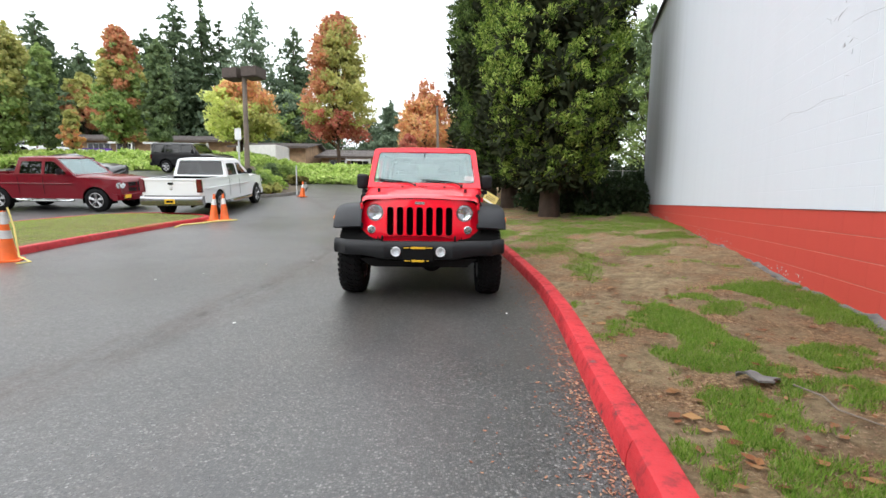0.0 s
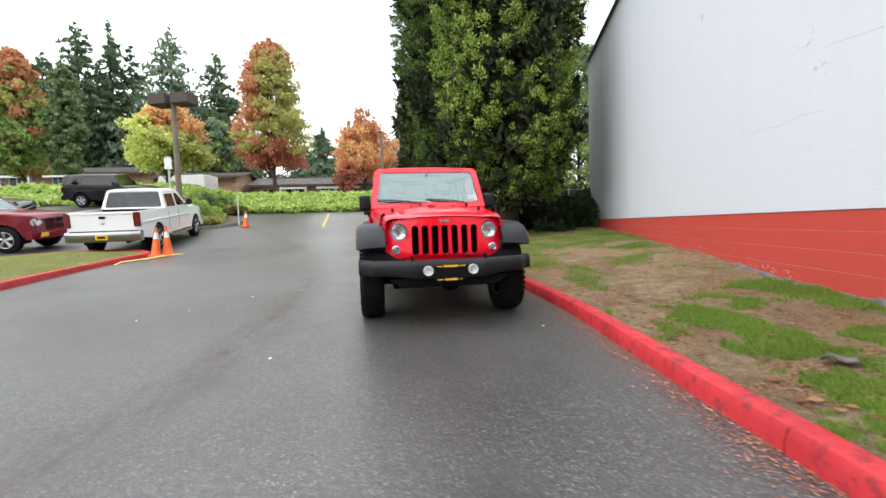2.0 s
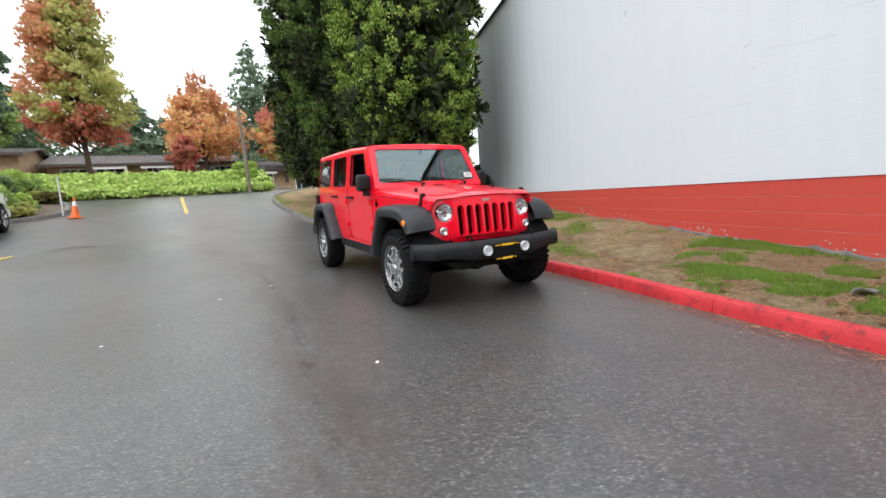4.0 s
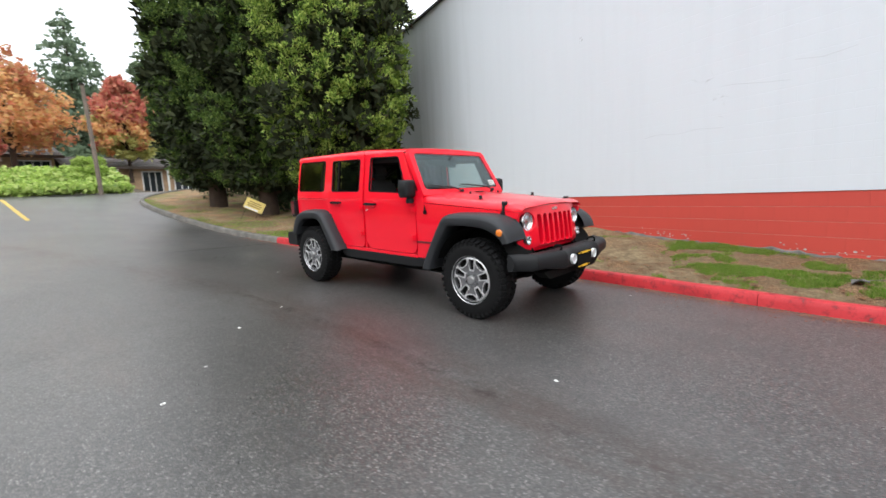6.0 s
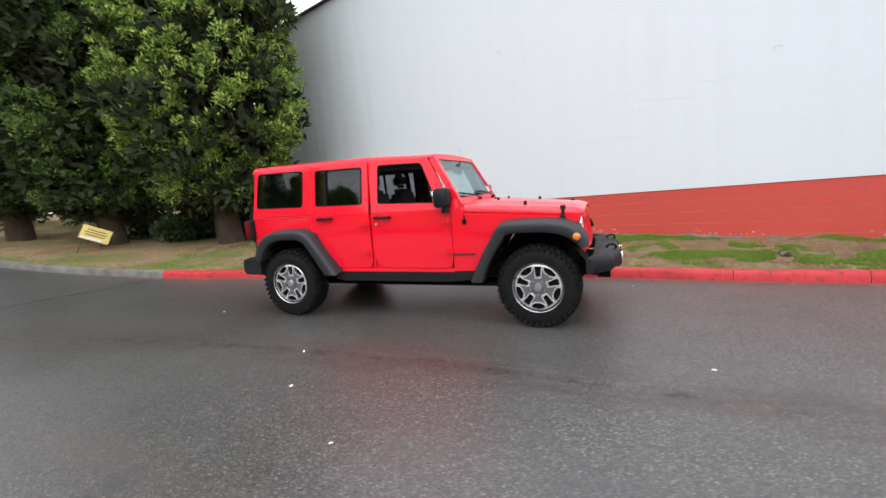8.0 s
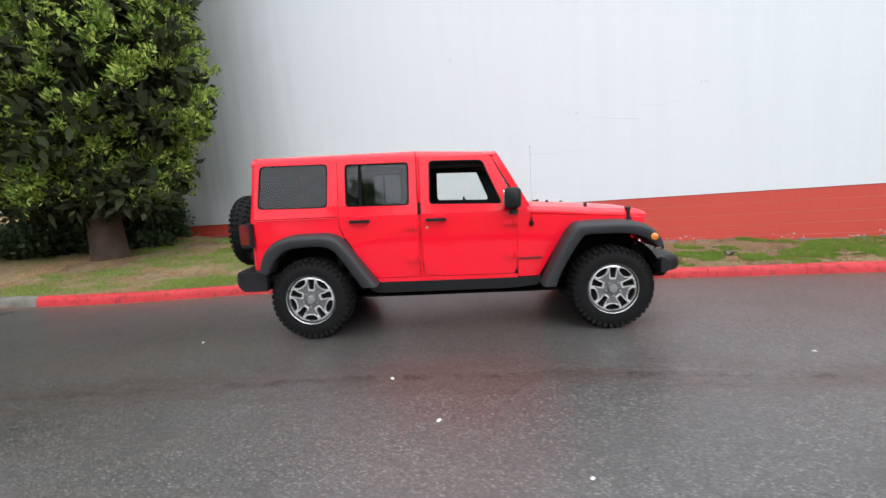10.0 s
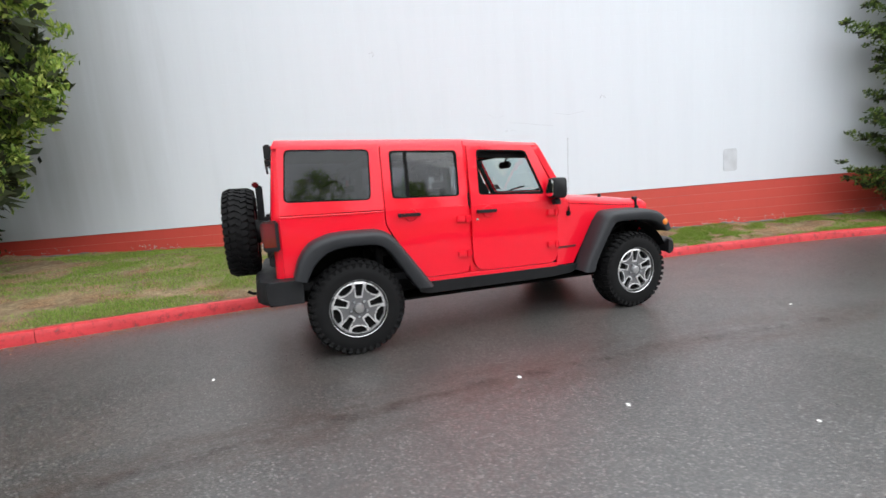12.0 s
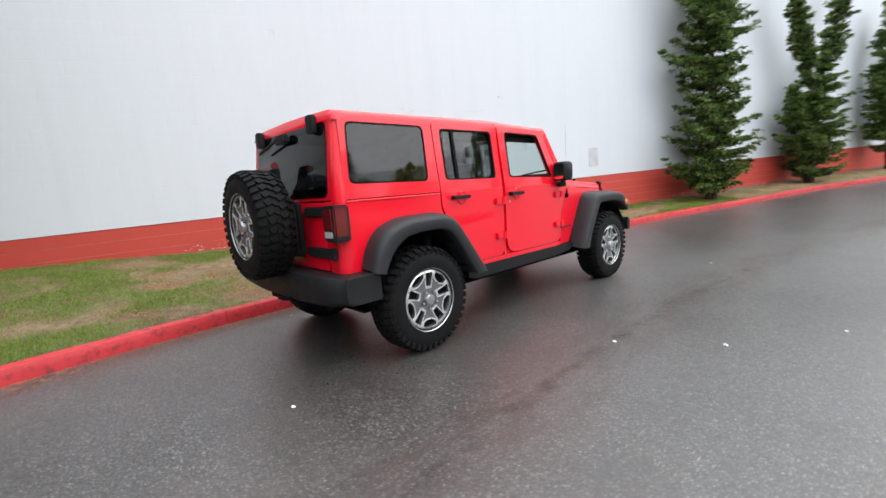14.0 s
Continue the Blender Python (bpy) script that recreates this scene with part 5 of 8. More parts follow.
# cabin
bm = bmesh.new()
box(bm, (0, 0.65, 0.60), (1.44, 2.75, 0.06))
box(bm, (0, 2.02, 0.85), (1.36, 0.03, 0.6))
box(bm, (0, -0.66, 0.85), (1.40, 0.03, 0.75))
part("floor_pan", bm, CABIN, jeep)
bm = bmesh.new()
box(bm, (0, -0.43, 1.08), (1.40, 0.36, 0.26), bev=0.05)
box(bm, (0.37, -0.30, 1.19), (0.36, 0.20, 0.10), bev=0.04)
box(bm, (0, -0.05, 0.78), (0.26, 0.7, 0.22), bev=0.04)
part("dashboard", bm, CABIN, jeep, "black dashboard")
bm = bmesh.new()
for k in range(24):
    a, b2 = 2 * math.pi * k / 24, 2 * math.pi * (k + 1) / 24
    f = lambda t: (0.37 + 0.19 * math.cos(t), -0.16 + 0.07 * math.sin(t), 1.14 + 0.178 * math.sin(t))
    cyl(bm, f(a), f(b2), 0.015, n=8)
for a in (0.3, math.pi - 0.3, -math.pi / 2):
    cyl(bm, (0.37, -0.20, 1.13), (0.37 + 0.19 * math.cos(a), -0.16 + 0.07 * math.sin(a), 1.14 + 0.178 * math.sin(a)), 0.018, n=8)
cyl(bm, (0.37, -0.16, 1.14), (0.37, -0.40, 1.06), 0.05, n=12)
part("steering_wheel", bm, CABIN, jeep)


def car_seat(x, y, w):
    bm = bmesh.new()
    box(bm, (x, y - 0.10, 0.86), (w, 0.52, 0.17), bev=0.06)
    box(bm, (x, y + 0.21, 1.13), (w, 0.15, 0.62), rx=-0.20, bev=0.06)
    n = 1 if w < 0.7 else 2
    for k in range(n):
        xx = x + (k - (n - 1) / 2) * 0.62
        cyl(bm, (xx - 0.06, y + 0.27, 1.40), (xx - 0.06, y + 0.28, 1.50), 0.008, n=6)
        cyl(bm, (xx + 0.06, y + 0.27, 1.40), (xx + 0.06, y + 0.28, 1.50), 0.008, n=6)
        box(bm, (xx, y + 0.285, 1.545), (0.27, 0.11, 0.19), rx=-0.15, bev=0.045)
    return part("seat", bm, CLOTH, jeep, "black cloth seat")


car_seat(-0.37, 0.25, 0.50)
car_seat(0.37, 0.25, 0.50)
car_seat(0, 1.10, 1.25)
for y in (0.52, 1.22):
    bm = bmesh.new()
    tube(bm, [(-0.62, y, 0.7), (-0.62, y, 1.45), (-0.58, y, 1.63), (-0.50, y, 1.68), (0.50, y, 1.68), (0.58, y, 1.63), (0.62, y, 1.45), (0.62, y, 0.7)], 0.036, 8)
    part("roll_bar", bm, CABIN, jeep)
bm = bmesh.new()
for s in (-1, 1):
    tube(bm, [(s * 0.60, -0.42, 1.66), (s * 0.58, 0.5, 1.68), (s * 0.58, 1.22, 1.68), (s * 0.60, 1.85, 1.35), (s * 0.62, 1.95, 0.8)], 0.034, 8)
part("roll_cage", bm, CABIN, jeep)
bm = bmesh.new()
box(bm, (0, -0.43, 1.60), (0.25, 0.04, 0.075), bev=0.015)
cyl(bm, (0, -0.43, 1.62), (0, -0.47, 1.70), 0.012, n=8)
part("rear_view_mirror", bm, CABIN, jeep)

# chassis
bm = bmesh.new()
for s in (-1, 1):
    box(bm, (s * 0.43, 0.0, 0.50), (0.09, 4.2, 0.12), bev=0.01)
for y in (-1.0, 0.0, 0.9, 1.9):
    box(bm, (0, y, 0.48), (0.86, 0.10, 0.10))
box(bm, (0, 0.1, 0.44), (0.5, 1.3, 0.10), bev=0.03)
box(bm, (0.1, 0.95, 0.46), (0.6, 0.7, 0.18), bev=0.04)
cyl(bm, (0.42, 1.85, 0.50), (-0.42, 1.85, 0.50), 0.10, n=16)
cyl(bm, (-0.30, 1.95, 0.46), (-0.62, 2.16, 0.47), 0.03, n=10)
part("chassis", bm, DARK, jeep)
# added hidden tray that blocks light to darken the ground below
bm = bmesh.new()
box(bm, (0, 0.10, 0.335), (1.10, 3.5, 0.02), bev=0.005)
part("light_block_tray", bm, DARK, jeep)
for y in (-1.474, 1.474):
    bm = bmesh.new()
    cyl(bm, (-0.70, y, 0.40), (0.70, y, 0.40), 0.045, n=12)
    bmesh.ops.create_uvsphere(bm, u_segments=14, v_segments=10, radius=0.145, matrix=Matrix.Translation((0.12, y, 0.39)) @ Matrix.Diagonal((1.0, 0.9, 1.0, 1)))
    for s in (-1, 1):
        cyl(bm, (s * 0.50, y + 0.02, 0.45), (s * 0.50, y + 0.02, 0.75), 0.065, n=12)
        cyl(bm, (s * 0.56, y - 0.12, 0.38), (s * 0.52, y - 0.16, 0.85), 0.028, n=8)
        tube(bm, [(s * 0.45, y, 0.36), (s * 0.42, y * 0.45, 0.45)], 0.025, 8)
    part("axle", bm, DARK, jeep)
bm = bmesh.new()
tube(bm, [(-0.55, -1.72, 0.47), (0.55, -1.70, 0.45)], 0.02, 8)
tube(bm, [(-0.60, -1.66, 0.40), (0.60, -1.66, 0.41)], 0.018, 8)
part("steering_rod", bm, DARK, jeep)


# ---- wheels ----
def tyre_mesh(bm, r=0.405, w=0.26, knobs=40):
    """A mud tyre with blocks and side lugs; the axle is x, the outer face on -x."""
    h = w / 2
    prof = [(h - 0.02, 0.232), (h - 0.004, 0.245), (h, 0.29), (h - 0.003, 0.335), (h - 0.020, r - 0.032), (h - 0.045, r - 0.016), (0, r - 0.012),
            (-h + 0.045, r - 0.016), (-h + 0.020, r - 0.032), (-h + 0.003, 0.335), (-h, 0.29), (-h + 0.004, 0.245), (-h + 0.02, 0.232)]
    lathe(bm, prof, "x", (0, 0, 0), 64)
    for k in range(knobs):
        a = 2 * math.pi * k / knobs
        for x, da, sx, sy, rr, tw in ((-0.045, 0.0, 0.050, 0.044, r - 0.007, 0.5), (0.045, 0.5, 0.050, 0.044, r - 0.007, 0.5), (0.0, 0.25, 0.036, 0.024, r - 0.008, -0.5)):
            t = a + da * 2 * math.pi / knobs
            m = Matrix.Rotation(t, 4, "X") @ Matrix.Translation((x, 0, rr)) @ Matrix.Rotation(tw, 4, "Z") @ Matrix.Diagonal((sx, sy, 0.018, 1))
            bmesh.ops.create_cube(bm, size=1.0, matrix=m)
        for sgn in (-1, 1):
            t = a + (0.25 if sgn < 0 else 0.75) * 2 * math.pi / knobs
            long = 0.046 if k % 2 else 0.030
            m = Matrix.Rotation(t, 4, "X") @ Matrix.Translation((sgn * (h - 0.030), 0, r - 0.017)) @ Matrix.Rotation(sgn * 0.45, 4, "Y") @ Matrix.Diagonal((0.052, 0.036, 0.016, 1))
            bmesh.ops.create_cube(bm, size=1.0, matrix=m)
            m = Matrix.Rotation(t, 4, "X") @ Matrix.Translation((sgn * (h - 0.008), 0, r - 0.035 - long / 2)) @ Matrix.Rotation(sgn * 0.22, 4, "Y") @ Matrix.Diagonal((0.004, 0.024, long, 1))
            bmesh.ops.create_cube(bm, size=1.0, matrix=m)


def polar(r, a):
    return (r * math.sin(a), r * math.cos(a))


def make_wheel():
    """One alloy wheel with its tyre: wheel > tyre, spokes, hub cap, nuts."""
    bm = bmesh.new()
    lathe(bm, [(-0.112, 0.236), (-0.122, 0.240), (-0.126, 0.246), (-0.120, 0.250), (-0.100, 0.246), (-0.085, 0.226), (-0.02, 0.205), (0.10, 0.215), (0.12, 0.245)], "x", (0, 0, 0), 48)
    wheel = part("wheel", bm, ALLOY, None, "silver alloy wheel with a black mud tyre", smooth=50)
    bm = bmesh.new()
    tyre_mesh(bm)
    part("tyre", bm, RUBBER, wheel, "chunky black mud tyre", smooth=30)
    slots, pockets = [], []
    for k in range(5):
        c = 2 * math.pi * k / 5
        slots.append([polar(0.104, c - 0.22), polar(0.210, c - 0.165), polar(0.210, c + 0.165), polar(0.104, c + 0.22)])
        c += math.pi / 5
        pockets.append([polar(0.158, c - 0.15), polar(0.184, c - 0.335), polar(0.215, c - 0.315), polar(0.219, c), polar(0.215, c + 0.315), polar(0.184, c + 0.335), polar(0.158, c + 0.15)])
    dish = lambda u, v, w: (-0.086 - 0.020 * min(1.0, math.hypot(u, v) / 0.2) + 0.012 * smooth01(0.215, 0.238, math.hypot(u, v)) + w, u, v)
    bm = bmesh.new()
    sheet(bm, circle(0, 0, 0.238, 60), [rounded(h, 0.006, 2) for h in slots + pockets], dish, 0.035)
    part("spokes", bm, ALLOY_GREY, wheel, "broad grey spokes", bevel=0.004, smooth=40)
    for h in slots + pockets:
        mx = sum(q[0] for q in h) / len(h)
        my = sum(q[1] for q in h) / len(h)
        big = [(mx + (u - mx) * 1.34, my + (v - my) * 1.34) for u, v in h]
        big = [(u * min(1.0, 0.234 / math.hypot(u, v)), v * min(1.0, 0.234 / math.hypot(u, v))) for u, v in big]
        bm = bmesh.new()
        sheet(bm, rounded(big, 0.008, 2), [rounded([(mx + (u - mx) * 0.99, my + (v - my) * 0.99) for u, v in h], 0.006, 2)], lambda u, v, w: (dish(u, v, 0)[0] - 0.005 + w, u, v), 0.006)
        part("spoke_edge", bm, ALLOY_EDGE, wheel, "bright machined edge", bevel=0.002)
    for k in range(5):
        bm = bmesh.new()
        u, v = polar(0.070, 2 * math.pi * (k + 0.5) / 5)
        cyl(bm, (-0.085, u, v), (-0.124, u, v), 0.014, 0.011, n=6)
        part("nut", bm, CHROME, wheel)
    bm = bmesh.new()
    lathe(bm, [(-0.09, 0.046), (-0.118, 0.044), (-0.128, 0.036), (-0.131, 0.001)], "x", (0, 0, 0), 24)
    part("hub_cap", bm, ALLOY, wheel)
    bm = bmesh.new()
    cyl(bm, (-0.030, 0, 0), (-0.015, 0, 0), 0.150, n=32)
    cyl(bm, (-0.06, 0, 0), (0.10, 0, 0), 0.075, n=20)
    part("brake_disc", bm, DARK, wheel)
    # added dark disc stands for the shade inside the wheel openings
    bm = bmesh.new()
    cyl(bm, (-0.070, 0, 0), (-0.060, 0, 0), 0.224, n=40)
    part("shade_disc", bm, DARK, wheel)
    return wheel


first = make_wheel()
spots = [pose(-0.785, -1.474, 0.402, 1, 0, 0), pose(-0.785, 1.474, 0.402, 4, 0, 0), pose(0.785, -1.474, 0.402, 0, 0, 180), pose(0.785, 1.474, 0.402, 30, 0, 180), pose(-0.03, 2.365, 1.055, 20, 0, -90)]
for k, m in enumerate(spots):
    w = first if k == 0 else copy_thing(first, m)
    w.parent = jeep
    w.matrix_parent_inverse = Matrix.Identity(4)
    w.matrix_basis = m
bm = bmesh.new()
cyl(bm, (-0.03, 2.09, 1.055), (-0.03, 2.33, 1.055), 0.11, n=16)
box(bm, (-0.03, 2.13, 1.0), (0.42, 0.07, 0.42), bev=0.02)
box(bm, (-0.03, 2.19, 1.30), (0.07, 0.06, 0.36), bev=0.01)
carrier = part("spare_carrier", bm, PLASTIC, jeep)
bm = bmesh.new()
box(bm, (-0.03, 2.215, 1.485), (0.16, 0.06, 0.05), bev=0.012)
part("high_brake_lamp", bm, TAIL_RED, carrier, "red high brake lamp")


# ---- trees ----
SEQ_A = leaf_mat("dark_evergreen_sprays", [(0.030, 0.064, 0.014), (0.066, 0.122, 0.025), (0.132, 0.212, 0.040), (0.26, 0.34, 0.08)], 0.6, 0.3)
# inner copy of the sprays, with the crown's shade put into its colour
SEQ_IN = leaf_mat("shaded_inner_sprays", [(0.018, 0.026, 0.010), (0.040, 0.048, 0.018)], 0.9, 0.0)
SEQ_B = leaf_mat("bright_evergreen_sprays", [(0.060, 0.115, 0.020), (0.150, 0.255, 0.040), (0.32, 0.44, 0.075), (0.58, 0.67, 0.18)], 0.6, 0.35)
JUNIPER = leaf_mat("juniper_sprays", [(0.020, 0.046, 0.012), (0.055, 0.105, 0.024), (0.130, 0.205, 0.042), (0.28, 0.37, 0.085)], 0.6, 0.3)
CONIFER = leaf_mat("fir_needles", [(0.075, 0.115, 0.065), (0.125, 0.18, 0.095), (0.20, 0.265, 0.14)], 0.7, 0.4)
CONIFER_B = leaf_mat("grey_fir_needles", [(0.12, 0.175, 0.115), (0.18, 0.245, 0.155), (0.26, 0.335, 0.21)], 0.7, 0.4)
GREEN = leaf_mat("green_leaves", [(0.23, 0.33, 0.11), (0.34, 0.46, 0.15), (0.46, 0.57, 0.21)], 0.6, 0.5)
DARKGREEN = leaf_mat("dark_green_leaves", [(0.13, 0.195, 0.095), (0.20, 0.275, 0.13), (0.27, 0.36, 0.165)], 0.6, 0.4)
# shrub leaves darkened in colour for the shade under the evergreens
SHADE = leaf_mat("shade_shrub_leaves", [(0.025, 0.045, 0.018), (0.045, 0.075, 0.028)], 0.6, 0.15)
LIME = leaf_mat("yellow_green_leaves", [(0.58, 0.66, 0.18), (0.70, 0.76, 0.24), (0.80, 0.80, 0.30)], 0.6, 0.5)
ORANGE = leaf_mat("pale_orange_leaves", [(0.80, 0.38, 0.19), (0.82, 0.48, 0.21), (0.76, 0.56, 0.24), (0.76, 0.29, 0.19)], 0.6, 0.5)
RUST = leaf_mat("rust_red_leaves", [(0.60, 0.23, 0.14), (0.68, 0.32, 0.17), (0.58, 0.40, 0.18)], 0.6, 0.5)
CRIMSON = leaf_mat("crimson_leaves", [(0.58, 0.16, 0.13), (0.65, 0.23, 0.17), (0.58, 0.31, 0.18)], 0.6, 0.5)
OLIVE = leaf_mat("olive_leaves", [(0.48, 0.48, 0.16), (0.60, 0.56, 0.21), (0.40, 0.45, 0.14)], 0.6, 0.5)


def sprays(name, puffs, per, size, mat, parent, seed, up=0.35, slim=0.32, inner=0.25, label="", cross=True, face=0.0):
    """Leaf sprays over many puffs (x, y, z, rx, ry, rz): each spray is two crossed slender blades."""
    r = np.random.default_rng(seed)
    P = np.asarray(puffs, float)
    w = (P[:, 3] * P[:, 5]) ** 0.9
    idx = r.choice(len(P), size=int(per * len(P)), p=w / w.sum())
    n = len(idx)
    d = r.normal(size=(n, 3))
    d[:, 2] += up
    d /= np.linalg.norm(d, axis=1, keepdims=True)
    rad = np.where(r.random(n) < inner, r.uniform(0.35, 0.8, n), r.uniform(0.8, 1.12 + 0.5 * (face > 0), n))
    c = P[idx, :3] + d * P[idx, 3:6] * rad[:, None]
    t = d * 0.9 + r.normal(size=(n, 3)) * 0.55
    t[:, 2] += up * 0.5
    if face:
        t -= face * (t * d).sum(1, keepdims=True) * d
    t /= np.linalg.norm(t, axis=1, keepdims=True)
    q = r.normal(size=(n, 3))
    if face:
        q -= face * (q * d).sum(1, keepdims=True) * d
    q -= (q * t).sum(1, keepdims=True) * t
    q /= np.linalg.norm(q, axis=1, keepdims=True)
    q2 = np.cross(t, q)
    L = size * r.uniform(0.6, 1.4, (n, 1))
    W = L * slim
    V, off = [], L * 0.45
    for side in (q, q2 * 0.8 + q * 0.3)[:2 if cross else 1]:
        V.append(np.stack([c - t * off, c + side * W, c + t * (L - off), c - side * W], 1))
    V = np.concatenate(V).reshape(-1, 3)
    ob = raw(name, V, np.arange(len(V)).reshape(-1, 4), mat, parent)
    if label:
        ob["label"] = label
    return ob


def trunk_mesh(parent, h, r, lean=(0, 0), limbs=(), mat=BARK, wob=0.05, seed=1):
    rr = random.Random(seed)
    bm = bmesh.new()
    pts = [(lean[0] * (k / 8) ** 1.3 + rr.uniform(-wob, wob) * (k > 0), lean[1] * (k / 8) ** 1.3 + rr.uniform(-wob, wob) * (k > 0), -0.25 + (h + 0.25) * k / 8) for k in range(9)]
    rows = []
    for k, p in enumerate(pts):
        rad = r * (1.25 if k == 0 else 1.0) * (1 - 0.85 * k / 8)
        rows.append([(p[0] + rad * math.cos(a) * (1 + 0.1 * math.sin(3 * a + k)), p[1] + rad * math.sin(a) * (1 + 0.1 * math.cos(4 * a)), p[2]) for a in np.linspace(0, 2 * math.pi, 11)[:-1]])
    loft(bm, rows, close=True, caps=True)
    for a, b in limbs:
        tube(bm, [a, tuple((np.array(a) + np.array(b)) / 2 + np.array((0, 0, 0.1))), b], r * 0.28, 6, taper=r * 0.06)
    return part("trunk", bm, mat, parent, smooth=60)


def big_evergreen(x, y, h, R, mat, seed, low, label, tilt=0.0):
    """A tall dense evergreen whose boughs come down nearly to the ground."""
    rr = random.Random(seed)
    z0 = verge_z(x, y)
    t = thing("evergreen_tree", label, "tree", "tall evergreens", m=pose(x, y, z0))
    prof = lambda z: R * (min(1.0, 0.62 + 0.38 * smooth01(low, low + 2.2, z))) * max(0.05, 1 - max(0, (z - 0.60 * h)) / (0.42 * h)) ** 0.8
    puffs, limbs = [], []
    n = int(84 * h * R / 2)
    for k in range(n):
        z = low + (h - low) * rr.random() ** 1.4
        a = rr.uniform(0, 6.283)
        lump = 1 + 0.10 * math.sin(2 * a + seed + z * 0.7) + 0.08 * math.sin(5 * a - z * 1.3)
        q = prof(z) * lump * rr.uniform(0.74, 1.0)
        s = rr.uniform(0.11, 0.27) * (0.75 + 0.25 * prof(z) / R)
        # each tuft lifts at its outer end
        for out, lift, k2 in ((0.0, 0.0, 1.0), (0.8, 0.55, 0.72)):
            puffs.append(((q + out * s) * math.cos(a), (q + out * s) * math.sin(a), z + lift * s, s * k2, s * k2, s * k2 * rr.uniform(0.65, 1.0)))
        if k % 9 == 0:
            limbs.append(((0, 0, max(0.4, z - 0.5)), (0.8 * q * math.cos(a), 0.8 * q * math.sin(a), z)))
    trunk_mesh(t, h * 0.95, 0.29, limbs=limbs, seed=seed)
    # dense inner boughs, their dark colour standing for the shade inside the crown
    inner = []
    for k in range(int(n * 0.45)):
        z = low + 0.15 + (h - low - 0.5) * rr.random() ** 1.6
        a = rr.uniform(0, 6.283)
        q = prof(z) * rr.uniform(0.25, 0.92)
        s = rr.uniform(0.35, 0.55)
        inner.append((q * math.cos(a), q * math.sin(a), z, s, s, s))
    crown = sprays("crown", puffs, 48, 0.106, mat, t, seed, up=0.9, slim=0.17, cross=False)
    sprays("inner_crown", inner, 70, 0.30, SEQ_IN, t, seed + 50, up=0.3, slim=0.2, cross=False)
    return t


big_evergreen(3.70, 7.25, 15.0, 2.22, SEQ_B, 3, 1.15, "tall evergreen tree with bright green tufted boughs")
big_evergreen(2.95, 10.7, 15.5, 1.95, SEQ_A, 8, 1.05, "tall dark evergreen tree with dense boughs")
big_evergreen(2.55, 14.2, 16.5, 1.95, SEQ_A, 14, 1.05, "tall dark green evergreen tree with low boughs")


def juniper(x, y, stems, seed, label):
    """A twisted juniper: layered boughs along its stems, each stem a list of (along the wall, height, half-width)."""
    rr = random.Random(seed)
    z0 = verge_z(x, y)
    turn = math.degrees(math.atan2(-W_DIR.y, -W_DIR.x))
    t = thing("juniper_tree", label, "tree", "junipers along the wall", m=pose(x, y, z0, 0, 0, turn))
    limbs, puffs = [], []

    def bough(x0, z, a, w, d, fat):
        """One arching bough whose pads lift towards a pointed end."""
        ex, ey = w * math.cos(a), d * math.sin(a)
        ln = math.hypot(ex, ey)
        limbs.append(((x0 * 0.9, 0, z - 0.15), (x0 + ex * 0.9, ey * 0.9, z + 0.12 * ln)))
        n = max(3, int(ln / 0.17))
        for k in range(n + 1):
            m = 0.22 + 0.86 * k / n
            s = fat * rr.uniform(0.7, 1.2) * (1.2 - 0.75 * m)
            puffs.append((x0 + ex * m, ey * m, z + 0.16 * ln * m ** 3 + rr.uniform(-0.07, 0.05), s * 1.4, s * 1.25, s * 0.62))

    for st in stems:
        for (xa, za, wa), (xb, zb, wb) in zip(st, st[1:]):
            n = max(1, int(math.hypot(xb - xa, zb - za) / 0.25))
            for k in range(n):
                f = k / n
                x0, z, w = xa + (xb - xa) * f, za + (zb - za) * f, wa + (wb - wa) * f
                for j in range(7 if w > 0.7 else 4):
                    if rr.random() < 0.80:
                        bough(x0, z + rr.uniform(-0.08, 0.08), j * 6.283 / (7 if w > 0.7 else 4) + rr.uniform(-0.5, 0.5), 1.18 * w * rr.uniform(0.55, 1.04), min(0.80, w) * rr.uniform(0.6, 1.0), 0.135 + 0.10 * min(1.0, w))
            limbs.append(((xa, 0, za), (xb, 0, zb)))
    trunk_mesh(t, stems[0][-2][1] * 0.6, 0.15, limbs=limbs, seed=seed)
    sprays("crown", puffs, 84, 0.079, JUNIPER, t, seed, up=0.45, slim=0.22, inner=0.45, cross=False)
    # darker copies inside the boughs stand for their inner shade
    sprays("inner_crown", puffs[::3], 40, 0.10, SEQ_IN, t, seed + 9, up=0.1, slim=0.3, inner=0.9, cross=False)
    return t


BROAD = [[(0, 0.38, 1.0), (0, 0.9, 1.55), (0, 1.6, 1.65), (0, 2.4, 1.4), (0.05, 3.1, 0.9), (0, 3.7, 1.45), (0.05, 4.4, 1.35), (0.1, 5.0, 0.9), (0.1, 5.7, 0.75), (0.1, 6.4, 0.8), (0, 7.2, 0.35)],
         [(-0.3, 5.2, 0.4), (-1.0, 5.6, 0.34), (-1.75, 5.95, 0.22)]]
FORKED = [[(0, 0.38, 0.95), (0, 1.0, 1.35), (0, 2.0, 1.3), (0.1, 2.9, 0.9), (0.35, 3.6, 0.5), (0.8, 4.4, 0.45), (1.2, 5.2, 0.42), (1.5, 6.2, 0.34), (1.6, 6.9, 0.2)],
          [(-0.2, 3.2, 0.45), (-0.65, 4.0, 0.38), (-1.1, 5.0, 0.36), (-1.45, 6.0, 0.30), (-1.6, 6.7, 0.2)], [(-1.1, 2.2, 0.25), (-1.2, 3.3, 0.14)]]
